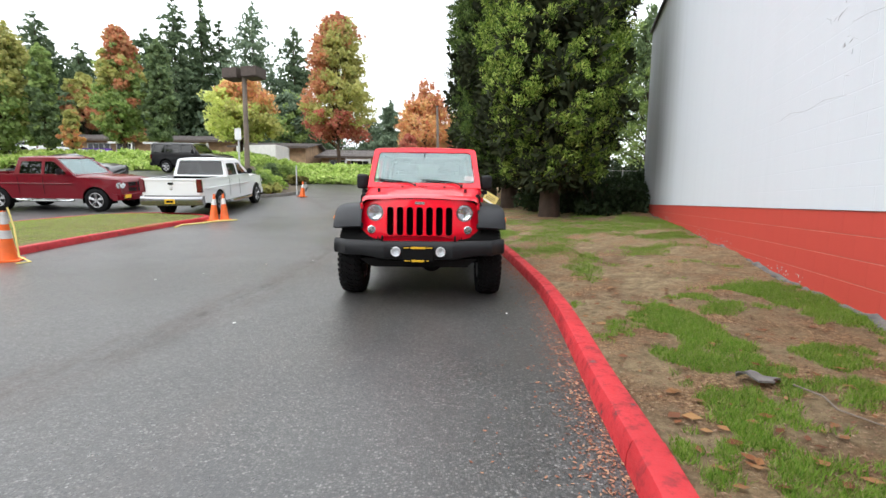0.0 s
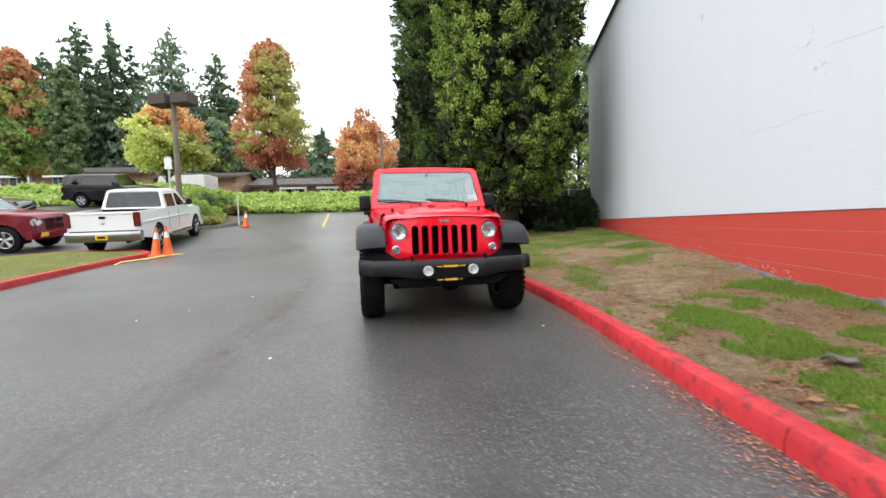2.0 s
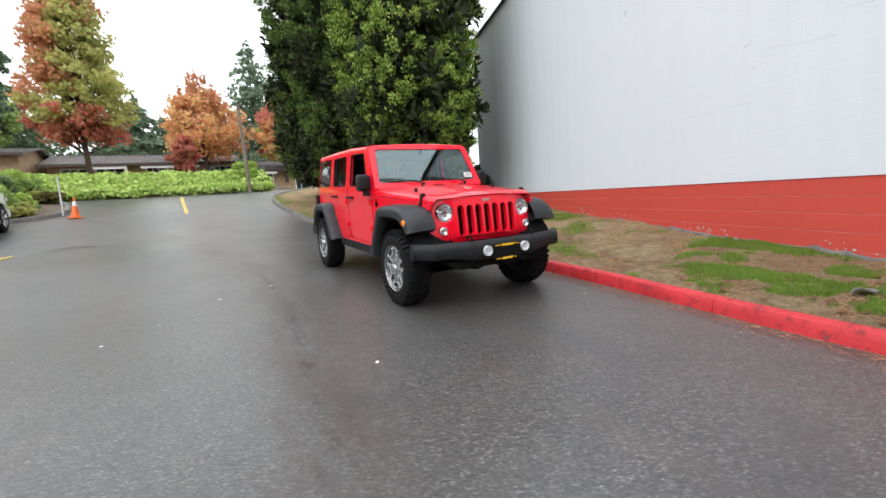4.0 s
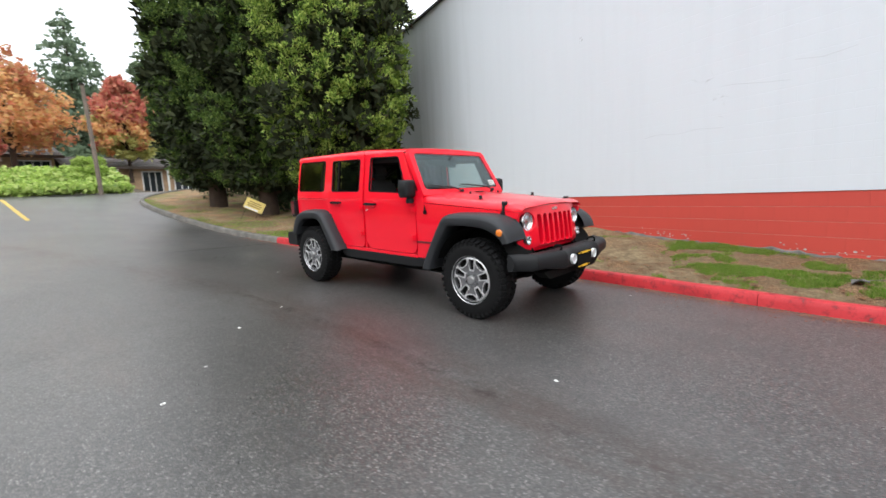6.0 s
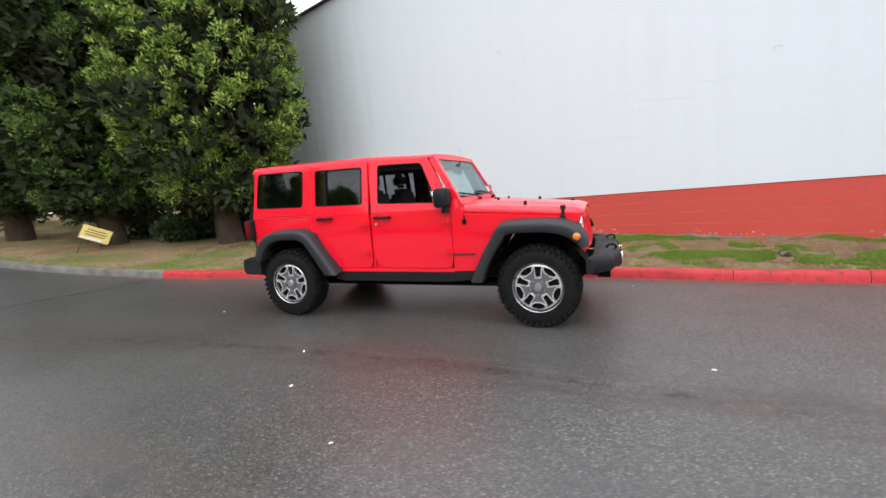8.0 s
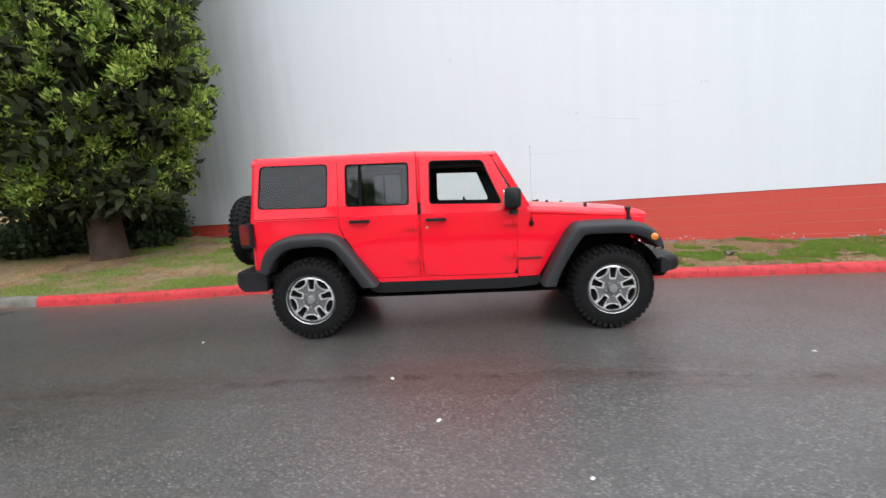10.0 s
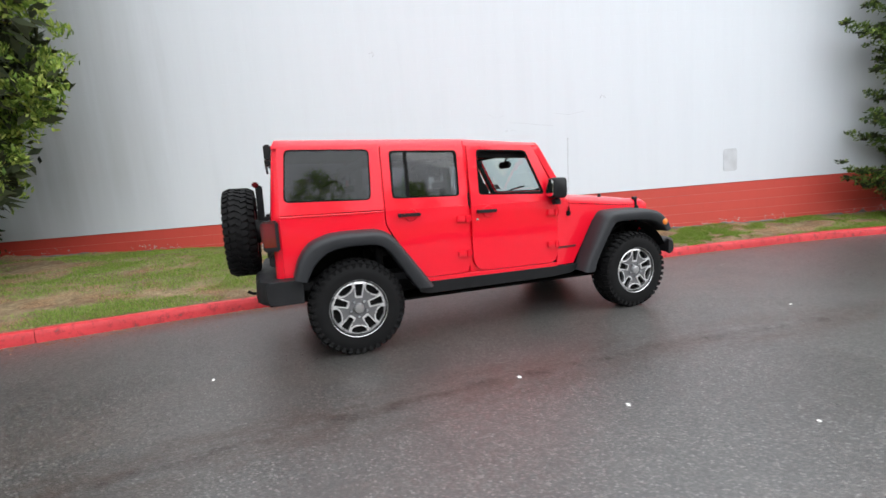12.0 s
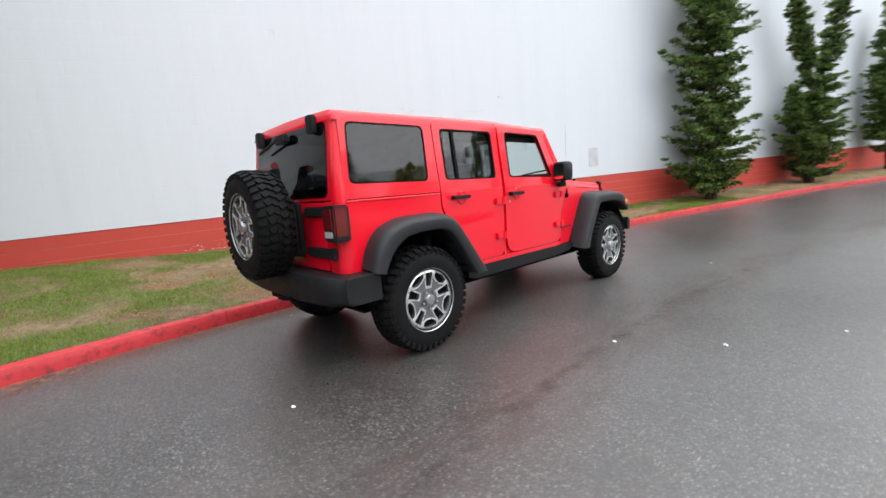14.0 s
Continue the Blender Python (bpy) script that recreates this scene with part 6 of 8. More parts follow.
LEANING = [[(0, 0.5, 0.5), (-0.2, 1.2, 0.9), (-0.3, 2.2, 1.0), (-0.45, 3.2, 0.75), (-0.6, 4.2, 0.6), (-0.5, 5.2, 0.6), (-0.3, 6.2, 0.35)], [(0.2, 2.6, 0.5), (0.8, 3.6, 0.45), (1.1, 4.8, 0.35), (1.2, 5.8, 0.2)]]
juniper(0.48, -10.45, BROAD, 21, "wind-swept green juniper against the white wall")
juniper(-1.10, -15.4, FORKED, 22, "forked twisted juniper against the white wall")
juniper(-2.75, -20.5, LEANING, 23, "leaning twisted juniper against the white wall")
juniper(-4.2, -25.0, BROAD, 24, "twisted juniper further along the wall")

EYE0 = Vector((0.22, -6.62, 1.04))


def far_spot(az, d):
    return EYE0.x + d * math.sin(radians(az)), EYE0.y + d * math.cos(radians(az))


def far_ground(x, y):
    return G(x, y) + 1.2 * smooth01(24, 34, y)


def leafy_tree(az, d, top, bottom, width, mats, seed, label, density=1.0, shape=1.0, choose=None, wisp=0.10):
    """A deciduous tree from its bearing, its distance and the angles of its crown (degrees)."""
    rr = random.Random(seed)
    x, y = far_spot(az, d)
    g = far_ground(x, y)
    zt, zb = EYE0.z + d * math.tan(radians(top)) - g, EYE0.z + d * math.tan(radians(bottom)) - g
    zb = max(0.6, zb)
    R = d * math.tan(radians(width / 2))
    t = thing("leafy_tree", label, "tree", m=pose(x, y, g))
    k = len(mats)
    sets, limbs = [[] for _ in mats], []
    n = int(270 * density)
    for i in range(n):
        f = rr.random() ** 0.9
        z = zb + (zt - zb) * f
        prof = R * (math.sin(math.pi * min(1, 0.16 + 0.80 * f ** 0.8)) ** 0.7) ** shape
        a = rr.uniform(0, 6.283)
        prof *= 1 + 0.15 * math.sin(3 * a + seed) + 0.15 * math.sin(9 * f + 2 * a + seed)
        q = prof * rr.uniform(0.35, 1.0) * (rr.uniform(1.1, 1.3) if rr.random() < 0.16 else 1.0)
        s = R * rr.uniform(0.07, 0.21)
        m = min(k - 1, int(f * k + rr.uniform(-0.6, 0.6)) if rr.random() < 0.8 else rr.randrange(k))
        if choose:
            m = choose(q * math.cos(a) / R + rr.uniform(-0.45, 0.45), f + rr.uniform(-0.1, 0.1))
        sets[max(0, m)].append((q * math.cos(a), q * math.sin(a), z, s, s, s * 0.8))
        if i % 7 == 0:
            limbs.append(((0, 0, max(0.5, z * 0.6)), (q * math.cos(a), q * math.sin(a), z)))
    for i in range(26):
        f = rr.random()
        a, q = rr.uniform(0, 6.283), R * 0.55 * rr.random() * (1 - 0.6 * f)
        sets[-1].append((q * math.cos(a), q * math.sin(a), zt + wisp * (zt - zb) * f - 0.3, R * 0.04, R * 0.04, R * 0.12))
    trunk_mesh(t, zt * 0.9, max(0.12, R * 0.07), limbs=limbs, seed=seed)
    for j, (pf, m) in enumerate(zip(sets, mats)):
        if pf:
            sprays("crown", pf, 48, 0.0058 * d, m, t, seed * 7 + j, up=0.3, slim=0.45, cross=False, face=0.6, inner=0.4)
    return t


def conifer(az, d, top, width, mat, seed, label, thin=0.0, bottom=None):
    rr = random.Random(seed)
    x, y = far_spot(az, d)
    g = far_ground(x, y)
    h = EYE0.z + d * math.tan(radians(top)) - g
    R = 2.3 * d * math.tan(radians(width / 2))
    z0 = 1.0 if bottom is None else EYE0.z + d * math.tan(radians(bottom)) - g
    t = thing("conifer", label, "tree", m=pose(x, y, g))
    puffs = []
    tiers = int(22 + h * 0.75)
    for k in range(tiers):
        f = k / (tiers - 1)
        z = z0 + (h - z0) * f
        w = R * (1 - f) ** 0.75 * rr.uniform(0.7, 1.12) + 0.15
        for j in range(6 if w > 1.2 else 4):
            if rr.random() < thin:
                continue
            a = rr.uniform(0, 6.283)
            for m in (0.3, 0.6, 0.85, 1.05):
                s = w * (0.30 - 0.14 * m) + 0.05
                puffs.append((w * m * math.cos(a), w * m * math.sin(a), z - 0.30 * w * m + 0.06 * w * m * m, s, s, s * 0.40 + 0.06))
    trunk_mesh(t, h * 0.97, max(0.15, h * 0.012), seed=seed, wob=0.03)
    sprays("crown", puffs, 13, 0.0094 * d, mat, t, seed, up=0.05, slim=0.24, inner=0.4, cross=False, face=0.4)
    return t


leafy_tree(-13.1, 40, 20.6, 7.7, 7.8, [RUST, OLIVE, CRIMSON], 31, "tall maple turning rust red and olive", 1.9, 0.75, choose=lambda u, f: 2 if f < 0.14 else (0 if u < -0.1 and f > 0.3 or f > 0.93 else 1))
leafy_tree(-24.3, 36, 13.4, 7.0, 7.3, [LIME, OLIVE, ORANGE], 32, "broad yellow-green maple with an orange crown", 1.4, choose=lambda u, f: 2 if u > -0.05 and f > 0.55 else (1 if u > 0.4 else 0))
leafy_tree(-2.0, 50, 12.6, 6.4, 8.4, [ORANGE, ORANGE, ORANGE, RUST], 33, "broad orange autumn tree before low buildings", 0.75, 1.0, wisp=0.35)
leafy_tree(6.6, 51, 12.6, 5.4, 5.6, [OLIVE, ORANGE, CRIMSON, CRIMSON], 34, "crimson autumn tree before low buildings", 0.9)
leafy_tree(-32.2, 44, 15.6, 6.2, 2.8, [DARKGREEN], 35, "narrow columnar dark green tree", 1.2, 0.6)
leafy_tree(-35.6, 46, 16.0, 5.9, 4.7, [GREEN, GREEN, OLIVE, RUST], 36, "green tree with a reddening top", 1.2)
leafy_tree(-41.6, 42, 13.4, 4.7, 2.3, [DARKGREEN, GREEN], 37, "rounded dark green tree", 1.1, 0.7)
leafy_tree(-44.6, 44, 14.5, 4.4, 6.0, [GREEN, OLIVE], 38, "broad green tree turning olive", 1.1)
leafy_tree(-48.5, 44, 12.5, 4.4, 6.0, [GREEN, DARKGREEN], 39, "broad green tree over the car park", 1.0)
leafy_tree(-38.6, 75, 11.5, 6.9, 3.5, [RUST, OLIVE], 40, "dull red tree among the greens", 0.8)
leafy_tree(-18.8, 62, 12.3, 7.0, 5.0, [GREEN, CONIFER_B], 41, "soft green tree behind the buildings", 1.0)
leafy_tree(-39.7, 40, 8.3, 4.7, 1.5, [ORANGE, OLIVE], 42, "small golden tree by the low building", 0.6)
leafy_tree(25.0, 32, 20.0, 0.5, 8.0, [GREEN, DARKGREEN], 43, "green tree behind the white building", 1.4, 0.6)
leafy_tree(-4.2, 46, 8.2, 4.8, 2.6, [CRIMSON], 44, "small dark red shrub tree", 0.4)
for k, (az, d, top, wd, m, thin, nm) in enumerate((
        (-22.7, 74, 21.3, 6.2, CONIFER_B, 0.05, "tall grey-green fir"), (-18.2, 78, 20.0, 4.2, CONIFER, 0.1, "tall dark fir"), (-28.0, 80, 21.0, 3.2, CONIFER, 0.25, "slender tall fir with gaps"),
        (-30.6, 78, 20.2, 4.6, CONIFER, 0.1, "tall dark fir"), (-26.2, 82, 19.0, 2.6, CONIFER, 0.35, "thin fir with open boughs"), (-33.2, 80, 17.0, 4.5, CONIFER, 0.1, "dark fir"),
        (-41.8, 78, 16.6, 4.5, CONIFER, 0.1, "dark fir over the car park"), (-38.8, 82, 14.6, 5.0, CONIFER, 0.1, "dark fir"), (-46.0, 80, 15.5, 5.0, CONIFER, 0.1, "dark fir"),
        (-6.6, 88, 12.4, 3.6, CONIFER_B, 0.1, "distant grey fir"), (-8.8, 92, 10.4, 4.4, CONIFER_B, 0.1, "distant grey fir"), (-4.2, 95, 10.2, 4.0, CONIFER_B, 0.1, "distant grey fir"),
        (4.9, 80, 18.6, 4.6, CONIFER_B, 0.15, "tall fir above the red trees"), (8.8, 78, 13.0, 5.0, CONIFER, 0.1, "dark fir"), (-15.5, 95, 10.5, 5.0, CONIFER, 0.1, "distant fir"), (-1.0, 98, 9.6, 4.5, CONIFER, 0.1, "distant fir"),
        (12.5, 85, 12.5, 5.0, CONIFER, 0.1, "dark fir"), (10.9, 72, 18.3, 3.4, CONIFER, 0.05, "very tall dark fir"), (13.2, 74, 17.8, 3.6, CONIFER, 0.05, "very tall dark fir"), (11.9, 82, 14.5, 5.0, CONIFER, 0.0, "broad dark fir"), (-44.0, 96, 12.5, 6.0, CONIFER, 0.0, "broad dark fir"), (-40.2, 96, 12.0, 6.0, CONIFER, 0.0, "broad dark fir"), (-36.6, 96, 12.5, 6.0, CONIFER, 0.0, "broad dark fir"), (-34.4, 96, 14.0, 6.0, CONIFER, 0.0, "broad dark fir"), (-30.0, 98, 13.0, 6.0, CONIFER, 0.0, "broad dark fir"), (-20.2, 98, 12.0, 6.0, CONIFER, 0.0, "broad dark fir"), (1.8, 95, 10.0, 4.5, CONIFER, 0.1, "distant fir"))):
    conifer(az, d, top, wd, m, 60 + k, nm + " on the far hillside", thin)

# trees across the lot behind the drive, mirrored in the car's windows
for k, (az, d, top, wd, m) in enumerate(((-82, 42, 17, 12, [DARKGREEN, GREEN]), (-96, 40, 15, 12, [GREEN]), (-108, 44, 18, 11, [DARKGREEN]), (-120, 40, 14, 11, [GREEN, OLIVE]), (-68, 44, 15, 11, [DARKGREEN]), (-134, 42, 16, 11, [DARKGREEN]), (-150, 46, 15, 12, [GREEN]))):
    leafy_tree(az, d, top, 1.5, wd, m, 120 + k, "broad dark green tree across the lot", 0.5, 0.6)

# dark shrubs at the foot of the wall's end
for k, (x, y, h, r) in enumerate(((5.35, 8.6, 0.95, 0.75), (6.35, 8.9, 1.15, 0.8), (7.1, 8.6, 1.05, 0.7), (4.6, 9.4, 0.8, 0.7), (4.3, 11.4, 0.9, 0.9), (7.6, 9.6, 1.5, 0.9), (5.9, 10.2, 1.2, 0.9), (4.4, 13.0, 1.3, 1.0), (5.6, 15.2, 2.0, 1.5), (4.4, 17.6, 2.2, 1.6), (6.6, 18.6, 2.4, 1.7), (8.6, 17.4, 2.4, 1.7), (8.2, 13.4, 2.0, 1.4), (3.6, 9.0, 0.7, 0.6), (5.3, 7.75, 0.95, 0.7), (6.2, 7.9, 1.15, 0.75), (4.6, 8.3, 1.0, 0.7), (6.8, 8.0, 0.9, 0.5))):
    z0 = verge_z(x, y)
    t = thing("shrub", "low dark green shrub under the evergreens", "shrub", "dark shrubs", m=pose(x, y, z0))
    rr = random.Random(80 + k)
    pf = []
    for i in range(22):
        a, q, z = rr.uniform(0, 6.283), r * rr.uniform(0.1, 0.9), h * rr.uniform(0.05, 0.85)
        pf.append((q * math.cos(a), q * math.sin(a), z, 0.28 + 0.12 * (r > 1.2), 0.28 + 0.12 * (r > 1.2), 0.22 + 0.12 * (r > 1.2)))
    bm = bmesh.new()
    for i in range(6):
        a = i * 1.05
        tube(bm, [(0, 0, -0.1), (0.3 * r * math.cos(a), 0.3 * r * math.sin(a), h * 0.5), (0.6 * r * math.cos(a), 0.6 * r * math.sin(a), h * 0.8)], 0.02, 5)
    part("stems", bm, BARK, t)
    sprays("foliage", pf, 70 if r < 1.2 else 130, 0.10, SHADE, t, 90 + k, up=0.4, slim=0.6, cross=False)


# ---- far side of the lot: bank, planter, island, buildings ----
IVY = leaf_mat("ivy_leaves", [(0.24, 0.36, 0.08), (0.38, 0.53, 0.12), (0.53, 0.67, 0.18), (0.66, 0.75, 0.28)], 0.5, 0.45)
SOIL = surf("planting_soil", (0.10, 0.075, 0.05), 0.95, var=0.35, scale=4, fine=40, relief=0.02)
ROOFING = surf("brown_shingle_roof", (0.15, 0.135, 0.128), 0.9, var=0.3, scale=2, fine=12, relief=0.02)
TAN = surf("tan_brick_wall", (0.46, 0.31, 0.19), 0.9, var=0.25, scale=2, fine=14, relief=0.01)
TRIM_W = surf("white_trim", (0.72, 0.72, 0.70), 0.6, var=0.08)
DARKGLASS = surf("dark_window", (0.02, 0.025, 0.03), 0.08, var=0.2)
BOARD = surf("brown_timber_box", (0.075, 0.055, 0.045), 0.8, var=0.25)
POLEWOOD = surf("weathered_pole", (0.20, 0.16, 0.13), 0.9, var=0.25, scale=2, fine=30)
ORANGE_CONE = surf("orange_cone_plastic", (0.80, 0.14, 0.02), 0.5, var=0.15, scale=5)
COLLAR = surf("grey_reflective_collar", (0.55, 0.56, 0.56), 0.4, var=0.2, scale=9)
TAPE = surf("yellow_tape", (0.80, 0.66, 0.22), 0.5, var=0.2)
LINE_Y = surf("worn_yellow_road_paint", (0.55, 0.38, 0.08), 0.7, var=0.3, scale=7, fine=60)
LINE_W = surf("worn_white_road_paint", (0.60, 0.60, 0.58), 0.7, var=0.25, scale=7, fine=60)


def patch_mesh(name, poly, zf, mat, label, category, step=0.35, grass=None, kind="structure"):
    """A sheet of ground inside a polygon in plan, on a fine grid cut to the outline."""
    bm = bmesh.new()
    vs = [bm.verts.new((p[0], p[1], 0)) for p in poly]
    bm.faces.new(vs)
    lo = [min(p[i] for p in poly) for i in (0, 1)]
    hi = [max(p[i] for p in poly) for i in (0, 1)]
    for i in (0, 1):
        c = lo[i] + step
        while c < hi[i]:
            no = (1, 0, 0) if i == 0 else (0, 1, 0)
            co = (c, 0, 0) if i == 0 else (0, c, 0)
            bmesh.ops.bisect_plane(bm, geom=bm.verts[:] + bm.edges[:] + bm.faces[:], plane_co=co, plane_no=no)
            c += step
    for v in bm.verts:
        v.co.z = zf(v.co.x, v.co.y)
    bmesh.ops.recalc_face_normals(bm, faces=bm.faces)
    me = bpy.data.meshes.new(name)
    bm.to_mesh(me)
    bm.free()
    finish(me, mat, 60)
    if grass is not None:
        at = me.attributes.new("grass", "FLOAT", "POINT")
        at.data.foreach_set("value", np.array([grass(v.co.x, v.co.y) for v in me.vertices], np.float32))
    ob = new(name, me)
    return tagged(ob, label, category, kind=kind)


# grass island with its red kerb
ISLE = spline([(-6.2, -6.0), (-6.45, -3.0), (-6.95, 0.3), (-7.40, 3.3), (-7.50, 5.6), (-7.22, 7.0), (-7.45, 7.75), (-8.5, 8.35), (-10.3, 8.2), (-11.6, 6.6), (-11.9, 3.0), (-11.6, -2.0), (-11.4, -6.0)], 6)
kerb_run("kerb_island", ISLE, lambda y: KERB_RED, "red painted kerb round a grass island", side=-1)
isle_in = [(p.x, p.y) for p in ISLE]


def isle_z(x, y):
    d = min(math.hypot(x - a, y - b) for a, b in isle_in[::2])
    return G(x, y) + 0.11 + 0.16 * smooth01(0.0, 2.2, d) + 0.02 * noise.noise(Vector((x, y, 2)))


cxy = (sum(p[0] for p in isle_in) / len(isle_in), sum(p[1] for p in isle_in) / len(isle_in))
shr = []
for (x, y) in isle_in:
    d = math.hypot(x - cxy[0], y - cxy[1])
    shr.append((cxy[0] + (x - cxy[0]) * (d - 0.12) / d, cxy[1] + (y - cxy[1]) * (d - 0.12) / d))
patch_mesh("island_turf", shr, isle_z, TURF, "mown grass on a kerbed island", "grass", 0.4, lambda x, y: min(1.0, 0.92 + 0.3 * noise.noise(Vector((x * 0.7, y * 0.7, 1)))))


def on_isle():
    while True:
        x, y = rnd.uniform(-11.5, -6.6), rnd.uniform(-1, 8.2)
        d = math.hypot(x - cxy[0], y - cxy[1])
        if -11.2 < x < -7.45 + 0.0 * d and y < 7.6:
            return x, y, isle_z(x, y), 0.8 + 0.4 * noise.noise(Vector((x * 0.7, y * 0.7, 1)))


MOWN = leaf_mat("mown_grass_blades", [(0.20, 0.31, 0.06), (0.30, 0.43, 0.09), (0.40, 0.52, 0.13), (0.50, 0.48, 0.22)], 0.6, 0.45)
blades("grass_island", 52000, on_isle, 0.03, "mown green grass on the island", 0.5, MOWN)

# planter beside the upper lot
PLANT = spline([(-8.9, 14.2), (-8.3, 14.65), (-7.6, 15.2), (-7.15, 16.3), (-7.35, 18.0), (-8.0, 20.2), (-8.9, 22.4)], 6)
kerb_run("kerb_planter", PLANT, lambda y: KERB_GREY, "low grey kerb round a planting bed", side=-1, height=0.16)
plant_poly = [(p.x - 0.1, p.y + 0.05) for p in PLANT] + [(-12.2, 22.6), (-12.4, 18.0), (-10.4, 14.7)]
patch_mesh("planter_soil", plant_poly, lambda x, y: G(x, y) + 0.10 + 0.5 * smooth01(-8.0, -10.5, x) * smooth01(14, 18, y), SOIL, "dark soil of a planting bed", "soil", 0.6)


def clump(name, x, y, z, r, h, mat, seed, label, category, per=70, size=0.11, up=0.6, group=""):
    t = thing(name, label, category, group, m=pose(x, y, z))
    rr = random.Random(seed)
    pf = [(r * rr.uniform(-0.75, 0.75), r * rr.uniform(-0.75, 0.75), h * rr.uniform(0.1, 0.8), r * 0.4, r * 0.4, h * 0.3) for _ in range(10)]
    bm = bmesh.new()
    for i in range(5):
        a = i * 1.26
        tube(bm, [(0, 0, -0.15), (0.5 * r * math.cos(a), 0.5 * r * math.sin(a), h * 0.6)], 0.02, 5)
    part("stems", bm, BARK, t)
    sprays("foliage", pf, per, size, mat, t, seed, up=up, slim=0.4)
    return t


STRAWGRASS = leaf_mat("pale_grass", [(0.16, 0.15, 0.05), (0.26, 0.23, 0.08), (0.12, 0.13, 0.04)], 0.6)
for k in range(26):
    s = rnd.random()
    p = PLANT[int(s * (len(PLANT) - 1))]
    dx = rnd.uniform(0.35, 2.6)
    x, y = p.x - dx, p.y + rnd.uniform(0, 0.9)
    z = G(x, y) + 0.12 + 0.5 * smooth01(-8.0, -10.5, x) * smooth01(14, 18, y)
    if dx < 1.2:
        clump("tufted_grass", x, y, z, 0.40, 0.42, STRAWGRASS if k % 2 else OLIVE, 200 + k, "pale tufted grass in the planting bed", "grass clump", 60, 0.16, 1.0, "tufts in the bed")
    else:
        clump("shrub", x, y, z, 0.62, 0.85, (GREEN, IVY, DARKGREEN)[k % 3], 200 + k, "rounded green shrub in the planting bed", "shrub", 90, 0.12, 0.4, "shrubs in the bed")

# ivy bank along the far edge
def bank_z(x, y):
    yb = 21.9 + 0.03 * x
    return G(x, y) + 0.05 + 1.0 * smooth01(yb - 0.2, yb + 3.0, y) + 0.16 * noise.noise(Vector((x * 0.9, y * 0.9, 4))) - 0.3 * smooth01(27, 30, y)


BANK_END = 1.3
patch_mesh("ivy_bank", [(-46, 23.0), (-12, 21.7), (-7, 21.8), (BANK_END - 0.5, 21.95), (BANK_END, 23), (BANK_END, 31), (-46, 31)], bank_z, IVY, "bank covered with green ivy", "bank", 0.7)
pf = []
for _ in range(2600):
    x = rnd.uniform(-22, BANK_END) if rnd.random() < 0.85 else rnd.uniform(-45, -22)
    y = 21.9 + 0.03 * x + 5.5 * rnd.random() ** 1.6
    if x > BANK_END - 0.5:
        y = max(y, 22.3)
    s = rnd.uniform(0.18, 0.34)
    pf.append((x, y, bank_z(x, y) + 0.05, s, s, s * 0.7))
tagged(sprays("ivy", pf, 28, 0.145, IVY, None, 301, up=0.9, slim=0.7, cross=False, face=0.8), "dense green ivy leaves over the bank", "ivy", kind="stuff")
clump("shrub", 0.2, 24.2, bank_z(0.2, 24.2), 1.0, 1.0, IVY, 310, "clipped round green bush on the bank", "shrub", 300, 0.13, 0.4)
# raised ground behind the bank up to the buildings; the lot runs on beside the bank's end
def upper_z(x, y):
    s = smooth01(-2.5, 0.8, x)
    rise = 1.12 * smooth01(24 + 9 * s, 34 + 9 * s, y) - 2.2 * smooth01(2, 12, x)
    return G(x, y) + max(rise, 0.02) - 0.10 * s * (1 - smooth01(34, 38, y))


tagged(grid_mesh("upper_ground", list(np.linspace(-70, 40, 60)), list(np.linspace(30.5, 70, 30)), upper_z, SOIL), "bare planted ground by the low buildings", "ground", kind="structure")


